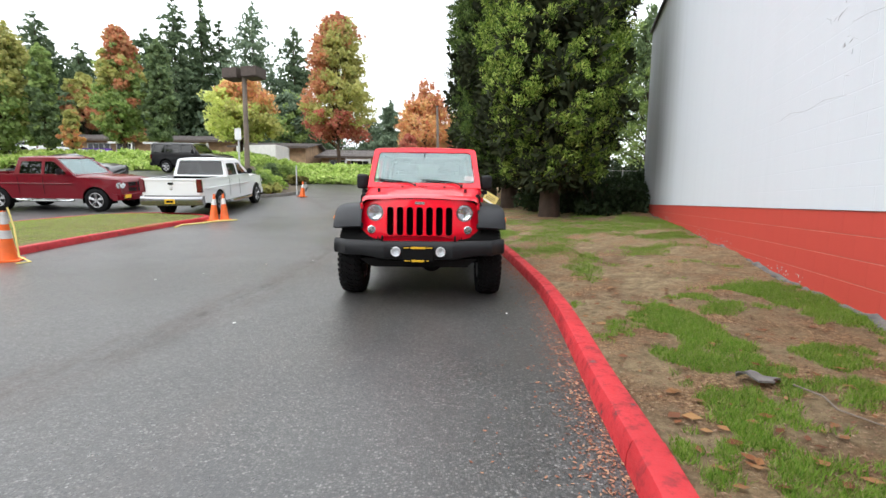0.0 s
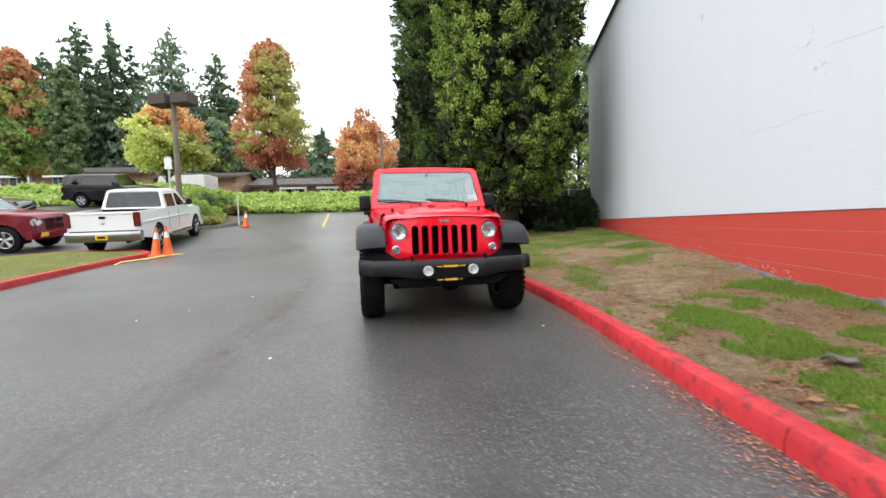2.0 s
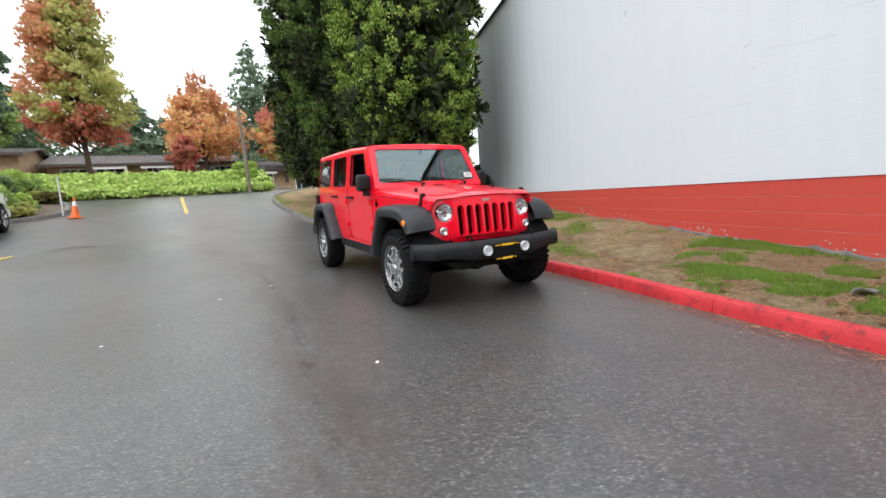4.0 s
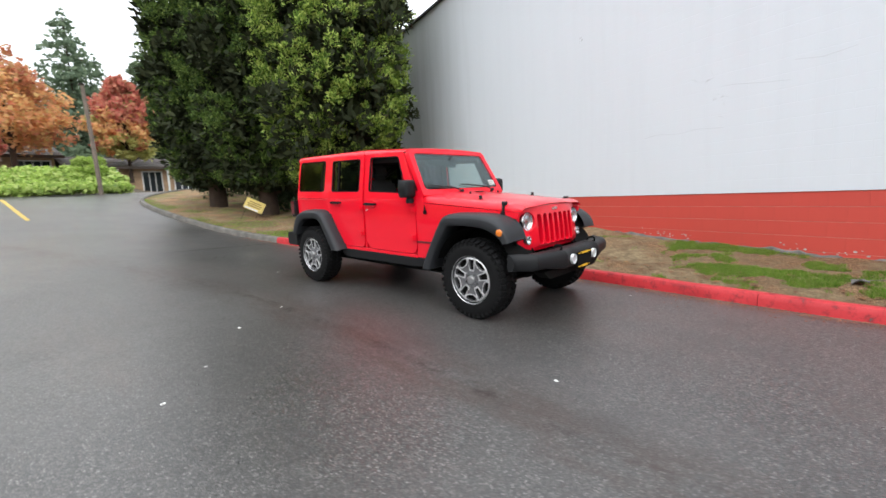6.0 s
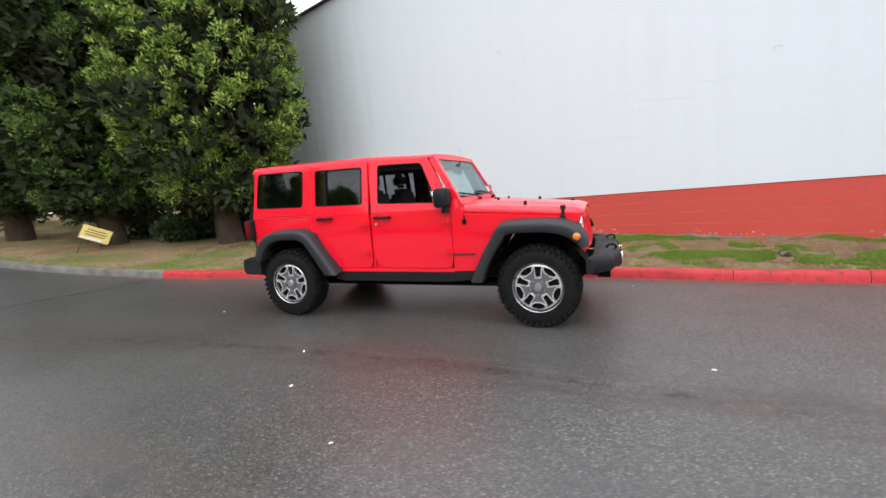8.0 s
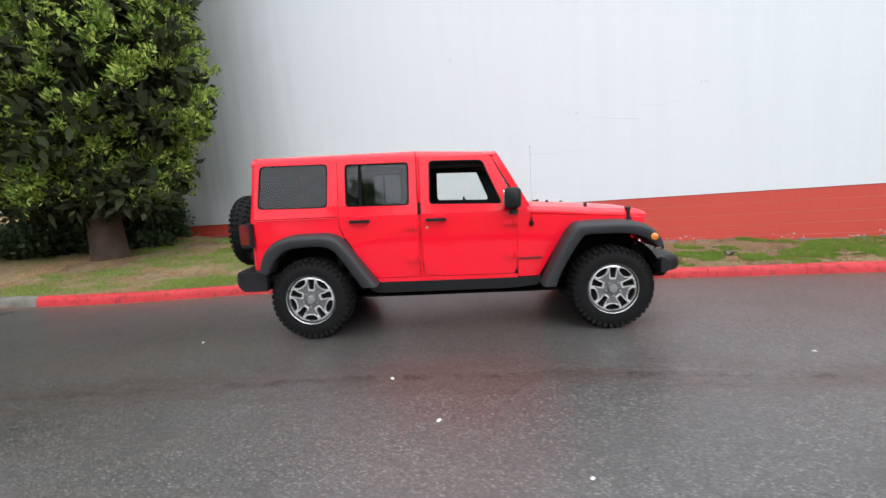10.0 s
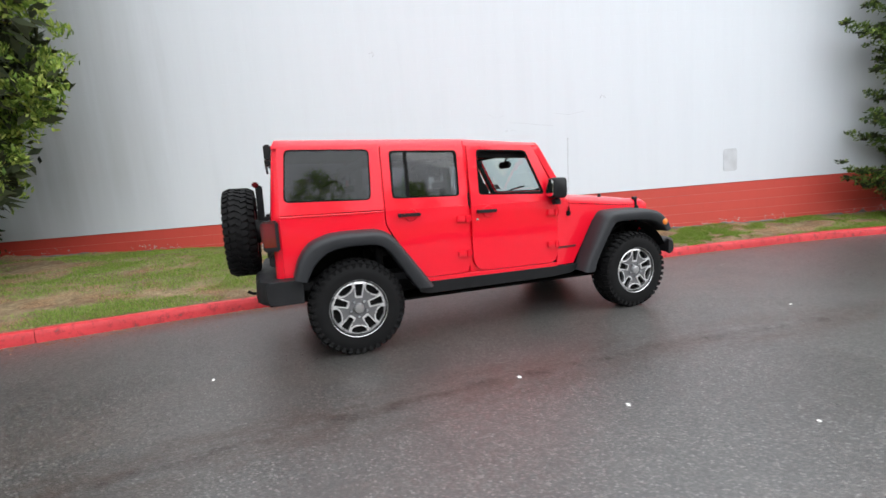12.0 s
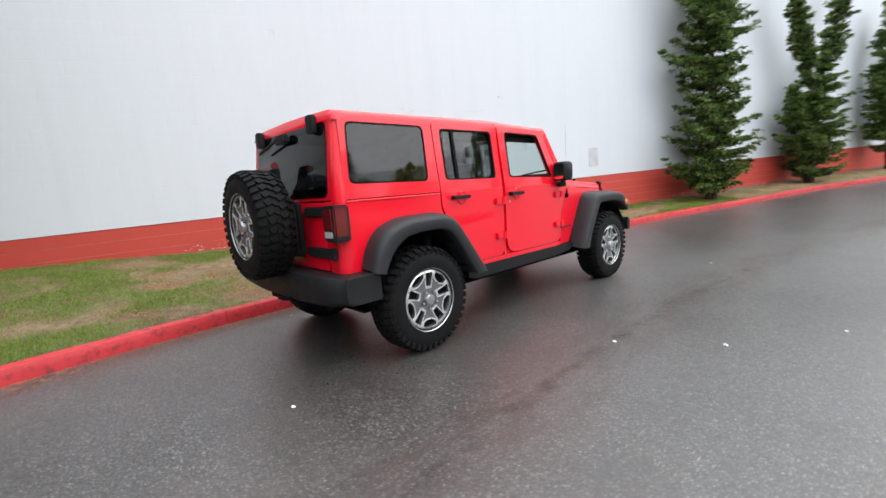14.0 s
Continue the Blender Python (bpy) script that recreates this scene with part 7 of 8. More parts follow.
def low_building(name, x0, x1, y, depth, base, eave, ridge, seed, label):
    """A long low house: brick walls, shingle roof with overhang, posts, doors and windows."""
    rr = random.Random(seed)
    t = thing(name, label, "building", m=pose(x0, y, base))
    L, he, hr = x1 - x0, eave - base, ridge - base
    bm = bmesh.new()
    sheet(bm, [(0, -1.5), (L, -1.5), (L, he), (0, he)], [], lambda u, v, w: (u, w, v), 0.25)
    part("front_wall", bm, TAN, t, smooth=0)
    for xx in (0, L - 0.25):
        bm = bmesh.new()
        sheet(bm, [(0.25, -1.5), (depth, -1.5), (depth, he), (depth / 2, hr - 0.1), (0.25, he)], [], lambda u, v, w: (xx + w, u, v), 0.25)
        part("end_wall", bm, TAN, t, smooth=0)
    # stepped shingle rows up the front slope, plain behind, as one shell
    bm = bmesh.new()
    n, line = 9, []
    for k in range(n):
        a, b = k / n, (k + 1) / n
        y0, y1 = -1.0 + (depth / 2 + 1.0) * a, -1.0 + (depth / 2 + 1.0) * b
        z0, z1 = he - 0.15 + (hr - he) * a, he - 0.15 + (hr - he) * b
        line += [(y0, z0 + 0.10), (y1, z1 + 0.05)]
    line += [(depth / 2, hr), (depth + 0.6, he - 0.05), (depth + 0.6, he - 0.15), (depth / 2, hr - 0.12), (-1.0, he - 0.15)]
    sheet(bm, line, [], lambda u, v, w: (w - 0.6, u, v), L + 1.2)
    part("roof", bm, ROOFING, t, "brown shingle roof in overlapping rows", smooth=0)
    bm = bmesh.new()
    box(bm, (L / 2, -1.02, he - 0.12), (L + 1.2, 0.05, 0.22))
    part("fascia", bm, BOARD, t, smooth=0)
    x = 1.0
    while x < L - 2.4:
        w = rr.uniform(1.4, 2.6)
        win = []
        bm = bmesh.new()
        sheet(bm, [(x - 0.1, 0.3), (x + w + 0.1, 0.3), (x + w + 0.1, he - 0.35), (x - 0.1, he - 0.35)], [[(x, 0.4), (x + w, 0.4), (x + w, he - 0.45), (x, he - 0.45)]], lambda u, v, q: (u, -0.06 + q, v), 0.10)
        for q in range(1, int(w / 0.7) + 1):
            box(bm, (x + q * w / (int(w / 0.7) + 1), -0.02, he / 2), (0.07, 0.08, he - 0.8))
        frame_ob = part("window", bm, TRIM_W, t, "white framed window", smooth=0)
        bm = bmesh.new()
        box(bm, (x + w / 2, -0.012, he / 2), (w, 0.02, he - 0.85))
        part("pane", bm, DARKGLASS, frame_ob, smooth=0)
        if rr.random() < 0.6:
            bm = bmesh.new()
            box(bm, (x + w + 0.35, -0.85, he / 2 - 0.4), (0.14, 0.14, he + 0.6))
            part("post", bm, TRIM_W, t, smooth=0)
        if rr.random() < 0.55:
            bm = bmesh.new()
            box(bm, (x + w / 2, -0.9, he - 0.42), (w + 0.8, 0.12, 0.22))
            part("white_beam", bm, TRIM_W, t, smooth=0)
        x += w + rr.uniform(0.6, 3.2)
    return t


low_building("low_building", -52, -24.5, 46.0, 9, 5.2, 7.75, 8.95, 5, "long low tan brick building with a brown shingle roof")
low_building("low_building", -23.5, -15.5, 44.5, 9, 4.5, 7.0, 8.0, 6, "low tan building with a brown roof beside a white trailer")
low_building("low_building", -14.2, 1.2, 46.5, 9, 3.7, 6.15, 7.5, 7, "low tan building with white porch posts and a brown roof")
low_building("low_building", 2.0, 16.0, 44.5, 9, 2.4, 5.1, 6.4, 8, "low tan building with shop windows under a brown roof")
low_building("low_building", 0, 34.0, 0, 10, 0.0, 3.6, 5.6, 9, "long low building across the lot with a brown roof").matrix_world = pose(-31, -22, -0.2, 0, 0, 90)
# coloured shop front and the white trailer
bm = bmesh.new()
box(bm, (0, 0, 0.9), (3.6, 0.08, 1.1))
shop = thing("shop_banner", "purple shop banner with plain white bars", "banner", m=pose(*far_spot(-37.9, 66.2), 5.25))
part("cloth", bm, surf("purple_cloth", (0.10, 0.03, 0.30), 0.7), shop)
for k in range(5):
    bm = bmesh.new()
    box(bm, (-1.3 + k * 0.65, -0.06, 0.85), (0.18, 0.03, 0.7))
    part("bar", bm, TRIM_W, shop)
sign_x, sign_y = far_spot(-36.2, 66.0)
red_sign = thing("shop_banner", "small red shop banner with a plain white bar", "banner", m=pose(sign_x, sign_y, 5.7))
bm = bmesh.new()
box(bm, (0, 0, 0.6), (1.5, 0.08, 1.1), bev=0.02)
part("cloth", bm, surf("red_cloth", (0.45, 0.03, 0.05), 0.7), red_sign)
bm = bmesh.new()
box(bm, (0, -0.06, 0.6), (1.0, 0.03, 0.25))
part("bar", bm, TRIM_W, red_sign)
tx, ty = far_spot(-22.0, 46)
trailer = thing("box_trailer", "white box trailer parked behind the ivy bank", "trailer", m=pose(tx, ty, 3.25, 0, 0, -12))
bm = bmesh.new()
box(bm, (0, 0, 1.75), (4.2, 2.2, 2.1), bev=0.06)
part("body", bm, TRIM_W, trailer)
bm = bmesh.new()
box(bm, (0, 0, 0.62), (4.0, 1.9, 0.16))
for xx in (-0.5, 0.5):
    cyl(bm, (xx, -1.05, 0.36), (xx, 1.05, 0.36), 0.36, n=16)
part("undercarriage", bm, RUBBER, trailer)

# poles
px, py = far_spot(-23.75, 27.5)
lamp_pole = thing("street_lamp", "brown timber pole with two boxy brown lamp heads", "street lamp", m=pose(px, py, G(px, py) + 0.3, 0, 0, -15))
top = EYE0.z + 27.5 * math.tan(radians(14.4)) - G(px, py) - 0.3
bm = bmesh.new()
tube(bm, [(0, 0, -0.3), (0, 0, top * 0.5), (0, 0, top + 0.1)], 0.15, 10, taper=0.12)
part("pole", bm, POLEWOOD, lamp_pole)
for s in (-1, 1):
    bm = bmesh.new()
    box(bm, (s * 0.62, 0, top - 0.15), (1.0, 0.9, 0.55), bev=0.03)
    box(bm, (s * 0.62, 0, top - 0.40), (0.85, 0.75, 0.10))
    part("lamp_head", bm, BOARD, lamp_pole, "boxy brown lamp head")
# slim steel sign post beside the timber pole
qx, qy = far_spot(-24.6, 27.0)
sign_post = thing("sign_post", "slim grey steel post with a small pale sign", "sign post", m=pose(qx, qy, G(qx, qy) + 0.3))
bm = bmesh.new()
cyl(bm, (0, 0, -0.3), (0, 0, 2.9), 0.05, n=10)
part("post", bm, COLLAR, sign_post)
bm = bmesh.new()
box(bm, (0, -0.06, 2.55), (0.36, 0.02, 0.6), bev=0.008)
part("plate", bm, TRIM_W, sign_post)
ux, uy = 0.05, 21.6
pole2 = thing("utility_pole", "slim weathered timber pole at the lot's far edge", "pole", m=pose(ux, uy, G(ux, uy)))
bm = bmesh.new()
tube(bm, [(0, 0, -0.3), (-0.05, 0, 2.5), (-0.12, 0, 5.0)], 0.10, 9, taper=0.075)
part("pole", bm, POLEWOOD, pole2)
bm = bmesh.new()
box(bm, (-0.12, 0, 4.98), (0.2, 0.2, 0.06), bev=0.01)
part("cap", bm, BOARD, pole2)

# road markings
def stripe(name, a, b, w, mat, label):
    a, b = Vector(a), Vector(b)
    d = (b - a).normalized()
    nrm = Vector((-d.y, d.x)) * w / 2
    bm = bmesh.new()
    n = 12
    rows = []
    for k in range(n + 1):
        p = a + (b - a) * k / n
        j = rnd.uniform(0.85, 1.08)
        rows.append([(p.x - nrm.x * j, p.y - nrm.y * j, G(p.x, p.y) + 0.006), (p.x + nrm.x * j, p.y + nrm.y * j, G(p.x, p.y) + 0.006)])
    loft(bm, rows)
    me_ob = part(name, bm, mat, None, smooth=60)
    return tagged(me_ob, label, "road marking", kind="structure")


stripe("stall_line", (-3.06, 14.2), (-3.35, 20.6), 0.13, LINE_Y, "worn yellow parking line on the asphalt")
stripe("edge_line", (-1.9, 21.35), (-0.6, 21.2), 0.28, LINE_W, "worn white wheel stop at the lot's edge")
stripe("edge_line", (-6.6, 21.5), (-5.2, 21.45), 0.28, LINE_W, "worn white mark at the lot's edge")

# cracks and a sealed seam
CRACK = surf("black_crack_filler", (0.025, 0.022, 0.021), 0.55, var=0.3)


def crack(pts, w, label, seed):
    rr = random.Random(seed)
    line = spline([Vector(p) for p in pts], 14)
    bm = bmesh.new()
    rows = []
    for k, p in enumerate(line):
        q = line[min(k + 1, len(line) - 1)] - line[max(k - 1, 0)]
        nrm = Vector((-q.y, q.x)).normalized()
        o = rr.uniform(-0.03, 0.03)
        ww = w * rr.uniform(0.25, 1.2)
        c = p + nrm * o
        rows.append([(c.x - nrm.x * ww, c.y - nrm.y * ww, G(c.x, c.y) + 0.004), (c.x + nrm.x * ww, c.y + nrm.y * ww, G(c.x, c.y) + 0.004)])
    loft(bm, rows)
    return tagged(part("crack", bm, CRACK, None), label, "crack", kind="structure")


crack([(-1.45, 6.52), (-0.95, 6.42), (-0.4, 6.28), (0.20, 6.16), (0.55, 6.1)], 0.05, "dark sealed seam across the drive", 3)
crack([(-5.9, 8.2), (-5.5, 8.35), (-5.0, 8.25)], 0.12, "dark oil-stained patch of filler", 4)
bits = []
for x, y in ((1.238, -3.902), (1.161, -4.324), (-1.63, -2.80), (-3.5, -1.02), (-2.53, 0.16), (-0.9, 2.61), (1.05, 1.75), (-3.1, -0.6), (-1.9, 0.54), (0.9, -2.4)):
    bits.append((x, y))
for k, (x, y) in enumerate(bits):
    bm = bmesh.new()
    s = rnd.uniform(0.009, 0.017)
    box(bm, (0, 0, s * 0.35), (s * 2, s * 1.3, s * 0.6), bev=s * 0.25)
    for v in bm.verts:
        v.co += Vector((rnd.uniform(-1, 1), rnd.uniform(-1, 1), rnd.uniform(-0.5, 0.5))) * s * 0.25
    ob = part("litter_scrap", bm, WHITE_CARD, None)
    ob.matrix_world = pose(x, y, G(x, y) + 0.001, SLOPE, 0, rnd.uniform(0, 180))
    tagged(ob, "small white scrap of litter on the asphalt", "litter", "scraps on the drive")
# torn grey flake and a dry twig on the verge
bm = bmesh.new()
rr = random.Random(5)
flake = [(0.13 * (0.55 + 0.45 * abs(math.sin(1.5 * a + 0.6))) * rr.uniform(0.75, 1.1) * math.cos(a), 0.085 * (0.6 + 0.4 * abs(math.cos(2 * a))) * rr.uniform(0.75, 1.1) * math.sin(a)) for a in np.linspace(0, 6.283, 19)[:-1]]
sheet(bm, flake, [], lambda u, v, w: (u, v, 0.018 + w + 0.05 * noise.noise(Vector((u * 11, v * 11, 1)))), 0.012)
ob = part("flake", bm, CONCRETE, None, smooth=30)
ob.matrix_world = pose(1.98, -4.34, verge_z(1.98, -4.34) + 0.022, 0, 0, -20)
tagged(ob, "torn rough grey flake lying on the verge grass", "debris")
bm = bmesh.new()
tw = [(2.12, -4.42), (2.14, -4.58), (2.10, -4.70), (2.16, -4.86)]
tube(bm, [(x, y, verge_z(x, y) + 0.02) for x, y in tw], 0.006, 5, taper=0.003)
tagged(part("twig", bm, POLEWOOD, None), "thin pale dry twig lying on the verge", "twig")


# ---- traffic cones ----
def make_cone(h, x, y, lean=0.0, dirty=False):
    c = thing("traffic_cone", "tall orange traffic cone with grey collars" if dirty else "orange traffic cone by the kerb", "traffic cone", "traffic cones", m=pose(x, y, G(x, y), SLOPE + lean, lean, rnd.uniform(0, 90)))
    bm = bmesh.new()
    sheet(bm, rrect(-0.19, -0.19, 0.19, 0.19, 0.04), [], lambda u, v, w: (u, v, w), 0.035)
    part("base", bm, ORANGE_CONE, c, bevel=0.006)
    bm = bmesh.new()
    lathe(bm, [(0.03, 0.150), (0.06, 0.135), (h * 0.5, 0.085), (h * 0.95, 0.032), (h, 0.030), (h, 0.02)], "z", (0, 0, 0), 24)
    part("body", bm, ORANGE_CONE, c)
    for a, b in (((0.46, 0.62), (0.74, 0.98)) if dirty else ((0.60, 0.82),)):
        bm = bmesh.new()
        ra = lambda f: 0.135 + (0.032 - 0.135) * (f * h - 0.06) / (0.95 * h - 0.06) + 0.003
        lathe(bm, [(a * h, ra(a)), (b * h, ra(b))], "z", (0, 0, 0), 24)
        part("collar", bm, COLLAR if dirty else TRIM_W, c)
    return c


near = make_cone(0.80, -6.66, 0.22, 1.5, True)
bm = bmesh.new()
tube(bm, [(0.06, -0.03, 0.86), (0.13, -0.08, 0.55), (0.18, -0.16, 0.10), (0.34, -0.30, 0.03), (0.20, -0.42, 0.03)], 0.014, 5)
tube(bm, [(-0.06, -0.04, 0.86), (-0.13, -0.07, 0.50), (-0.24, -0.10, 0.04), (-0.45, 0.05, 0.03)], 0.014, 5)
part("tape", bm, TAPE, near, "loose yellow tape")
make_cone(0.86, -7.02, 7.25, 1.0)
make_cone(0.86, -6.80, 7.52, -2.0)
make_cone(0.75, -6.65, 15.05, 2.0)
bm = bmesh.new()
tube(bm, [(-6.4, 7.5, G(-6.4, 7.5) + 0.02), (-6.8, 7.0, G(-6.8, 7) + 0.03), (-7.0, 6.6, G(-7, 6.6) + 0.02), (-7.3, 6.0, G(-7.3, 6) + 0.03), (-7.2, 5.5, G(-7.2, 5.5) + 0.02)], 0.025, 5)
tagged(part("warning_tape", bm, TAPE, None), "crumpled yellow tape lying along the kerb", "tape")
# small collared post behind the far cone
bx, by = -7.1, 15.6
post = thing("marker_post", "slim grey marker post beside the planter", "post", m=pose(bx, by, G(bx, by) + 0.15))
bm = bmesh.new()
cyl(bm, (0, 0, -0.1), (0, 0, 1.35), 0.03, n=12)
part("post", bm, COLLAR, post)

# yellow yard sign under the trees
sgx, sgy = 1.90, 10.15
yard = thing("yard_sign", "tilted yellow sign board with plain dark bars", "sign", m=pose(sgx, sgy, verge_z(sgx, sgy), -12, 27, -38))
bm = bmesh.new()
box(bm, (0, 0, 0.50), (0.62, 0.03, 0.36), bev=0.006)
part("board", bm, surf("yellow_board", (0.72, 0.56, 0.16), 0.6, var=0.12), yard)
for k, w in enumerate((0.40, 0.46, 0.42)):
    bm = bmesh.new()
    box(bm, (0, -0.020, 0.58 - k * 0.065), (w, 0.006, 0.030))
    part("bar", bm, surf("brown_lettering", (0.22, 0.13, 0.04), 0.6), yard)
bm = bmesh.new()
box(bm, (-0.05, -0.02, 0.36), (0.45, 0.006, 0.05))
part("strip", bm, TRIM_W, yard)
for xx in (-0.2, 0.2):
    bm = bmesh.new()
    cyl(bm, (xx, 0.01, -0.08), (xx, 0.01, 0.40), 0.006, n=6)
    part("stake", bm, DARK, yard)

# wire fence post and rails behind the shrubs
fence = thing("fence", "thin grey wire fence behind the shrubs", "fence", m=pose(6.4, 10.9, verge_z(6.4, 10.9)))
for k in range(4):
    bm = bmesh.new()
    cyl(bm, (k * 1.3 - 1.5, 0, -0.2), (k * 1.3 - 1.5, 0, 1.5), 0.025, n=8)
    part("post", bm, COLLAR, fence)
for z in (0.5, 1.0, 1.45):
    bm = bmesh.new()
    tube(bm, [(-1.5, 0, z), (2.4, 0, z)], 0.008, 5)
    part("wire", bm, COLLAR, fence)


# ---- parked vehicles ----
DULL_CHROME = surf("dull_chrome", (0.30, 0.30, 0.31), 0.18, 0.95, var=0.15)
WHITE_P = paint("white_car_paint", (0.82, 0.83, 0.84))
MAROON = paint("dark_red_car_paint", (0.145, 0.003, 0.010), 0.6, 0.12)
BLACK_P = paint("black_car_paint", (0.012, 0.012, 0.014))
GREY_P = paint("dark_grey_car_paint", (0.018, 0.019, 0.022))


def stand(x, y, rz):
    """The pose of a thing that stands square on the sloping ground."""
    e = 1.2
    n = Vector((-(G(x + e, y) - G(x - e, y)) / (2 * e), -(G(x, y + e) - G(x, y - e)) / (2 * e), 1)).normalized()
    f = Vector((-math.sin(radians(rz)), math.cos(radians(rz)), 0))
    f = (f - n * f.dot(n)).normalized()
    r = f.cross(n)
    return Matrix(((r.x, f.x, n.x, x), (r.y, f.y, n.y, y), (r.z, f.z, n.z, G(x, y)), (0, 0, 0, 1)))


def road_wheel(r, parent, x, y, s, spokes=5):
    bm = bmesh.new()
    w, q = 0.25, r * 0.62
    lathe(bm, [(0.02, q), (-0.10, q * 0.97), (-w / 2 + 0.005, q), (-w / 2, q + 0.012), (-w / 2 + 0.02, q * 0.93), (-0.06, q * 0.88), (-0.055, 0.001)], "x", (0, 0, 0), 32)
    wh = part("wheel", bm, ALLOY_DARK, parent, smooth=40)
    wh.matrix_basis = pose(x, y, r, 0, 0, 0 if s < 0 else 180)
    bm = bmesh.new()
    lathe(bm, [(w / 2, q), (w / 2, r - 0.06), (w / 2 - 0.03, r - 0.005), (0, r), (-w / 2 + 0.03, r - 0.005), (-w / 2, r - 0.06), (-w / 2, q)], "x", (0, 0, 0), 40)
    part("tyre", bm, RUBBER, wh)
    bm = bmesh.new()
    for k in range(spokes):
        a = 2 * math.pi * k / spokes
        for d in (-0.13, 0.13):
            u0, v0 = polar(0.03, a)
            u1, v1 = polar(q * 0.95, a + d)
            tube(bm, [(-0.105, u0, v0), (-0.112, u1, v1)], 0.026, 6)
    cyl(bm, (-0.08, 0, 0), (-0.125, 0, 0), 0.06, n=16)
    lathe(bm, [(-w / 2 + 0.004, q * 0.90), (-w / 2 - 0.004, q * 0.97), (-w / 2 + 0.004, q * 1.01)], "x", (0, 0, 0), 32)
    part("spokes", bm, ALLOY, wh)
    return wh


def arch(cy, r, n=9):
    return [(cy + r * math.cos(a), 0.40 + (r + 0.02) * math.sin(a)) for a in np.linspace(math.radians(8), math.pi - math.radians(8), n)]


def vehicle(name, label, category, mat, m, W, front, rear, axf, axr, r, sill, belt, hood, cab, roof, zroof, holes, bed=None, chrome=True, grille_mat=None, plate=True):
    """A car, from its side view (front on +y): lower body, bonnet, cab with windows, faces and wheels."""
    t = thing(name, label, category, "parked vehicles", m=m)
    hw = W / 2
    yb, yf = cab
    rb, rf = roof
    tum = 0.24
    xs_ = lambda y, z: hw - (0.05 * (abs(z - 0.85) / 0.5) ** 2 if z <= belt else 0.03 + (z - belt) * tum) - 0.10 * max(0, (y - (front - 0.9)) / 0.9) ** 2.5 - 0.03 * max(0, ((rear + 0.5) - y) / 0.5) ** 2
    ar, af = arch(axr, r + 0.075), arch(axf, r + 0.075)
    for s in (-1, 1):
        outl = [(rear + 0.02, sill + 0.12)] + [(2 * axr - p[0], p[1]) for p in ar] + [(2 * axf - p[0], p[1]) for p in af] + [(front - 0.06, sill + 0.08), (front - 0.02, 0.75), (front - 0.10, hood - 0.06), (yf + 0.15, hood), (yf - 0.05, belt), (rear + 0.02, belt if bed is None else bed)]
        clean = [outl[0]]
        for p in outl[1:]:
            if (Vector(p) - Vector(clean[-1])).length > 0.015:
                clean.append(p)
        bm = bmesh.new()
        sheet(bm, clean, [], lambda u, v, w: (s * (xs_(u, min(v, belt)) - w), u, v), 0.05)
        part("side_panel", bm, mat, t, bevel=0.012)
        for cy in (axr, axf):
            bm = bmesh.new()
            rows = [[(s * x, cy + (r + 0.08) * math.cos(a), 0.40 + (r + 0.10) * math.sin(a)) for x in (hw - 0.03, hw - 0.35)] for a in np.linspace(-0.2, math.pi + 0.2, 12)]
            loft(bm, rows)
            sheet(bm, [(cy + (r + 0.1) * math.cos(a), 0.40 + (r + 0.12) * math.sin(a)) for a in np.linspace(-0.2, math.pi + 0.2, 12)], [], lambda u, v, w: (s * (hw - 0.36 + w), u, v), 0.01)
            part("wheel_well", bm, DARK, t)
        bm = bmesh.new()
        sheet(bm, rounded([(yb, belt), (yf, belt), (rf, zroof - 0.05), (rb, zroof - 0.05)], [0, 0, 0.08, 0.06]), [rounded(h, 0.04) for h in holes], lambda u, v, w: (s * (xs_(min(u, front - 0.95), v + 1e-4) - w), u, v), 0.05)
        part("cab_side", bm, mat, t, bevel=0.008)
        for h in holes:
            bm = bmesh.new()
            sheet(bm, rounded(h, 0.04), [], lambda u, v, w: (s * (xs_(min(u, front - 0.95), v + 1e-4) - 0.015 - w), u, v), 0.006)
            part("side_window", bm, TINT_DARK, t, "dark side window")
            hy = h[0][0] + 0.18
            bm = bmesh.new()
            box(bm, (s * (hw + 0.012), hy, belt - 0.13), (0.03, 0.17, 0.035), bev=0.008)
            part("handle", bm, mat if chrome else PLASTIC, t)
            bm = bmesh.new()
            box(bm, (s * (hw + 0.002), h[0][0] - 0.05, (sill + belt) / 2 + 0.05), (0.006, 0.012, belt - sill - 0.25))
            part("shut_line", bm, DARK, t)
        bm = bmesh.new()
        my = holes[-1][1][0] - 0.12
        box(bm, (s * (hw + 0.14), my, belt + 0.14), (0.20, 0.12, 0.22), bev=0.04)
        tube(bm, [(s * (hw - 0.06), my, belt + 0.05), (s * (hw + 0.1), my, belt + 0.08)], 0.03, 8)
        part("door_mirror", bm, PLASTIC, t)
        bm = bmesh.new()
        sheet(bm, [(axr + r + 0.12, sill), (axf - r - 0.12, sill), (axf - r - 0.10, sill + 0.12), (axr + r + 0.10, sill + 0.12)], [], lambda u, v, w: (s * (hw - 0.04 - w), u, v), 0.06)
        part("sill", bm, CHROME if chrome and bed else PLASTIC, t)
        for cy in (axf, axr):
            road_wheel(r, t, s * (hw - 0.13), cy, s)
        # lamps
        bm = bmesh.new()
        box(bm, (s * (hw - 0.21), front - 0.10, hood - 0.27), (0.36, 0.17, 0.21), bev=0.05)
        part("headlight", bm, LAMP_BOWL, t, "clear headlight")
        bm = bmesh.new()
        box(bm, (s * (hw - 0.10), rear + 0.03, belt - 0.20), (0.17, 0.12, 0.44 if bed else 0.24), bev=0.02)
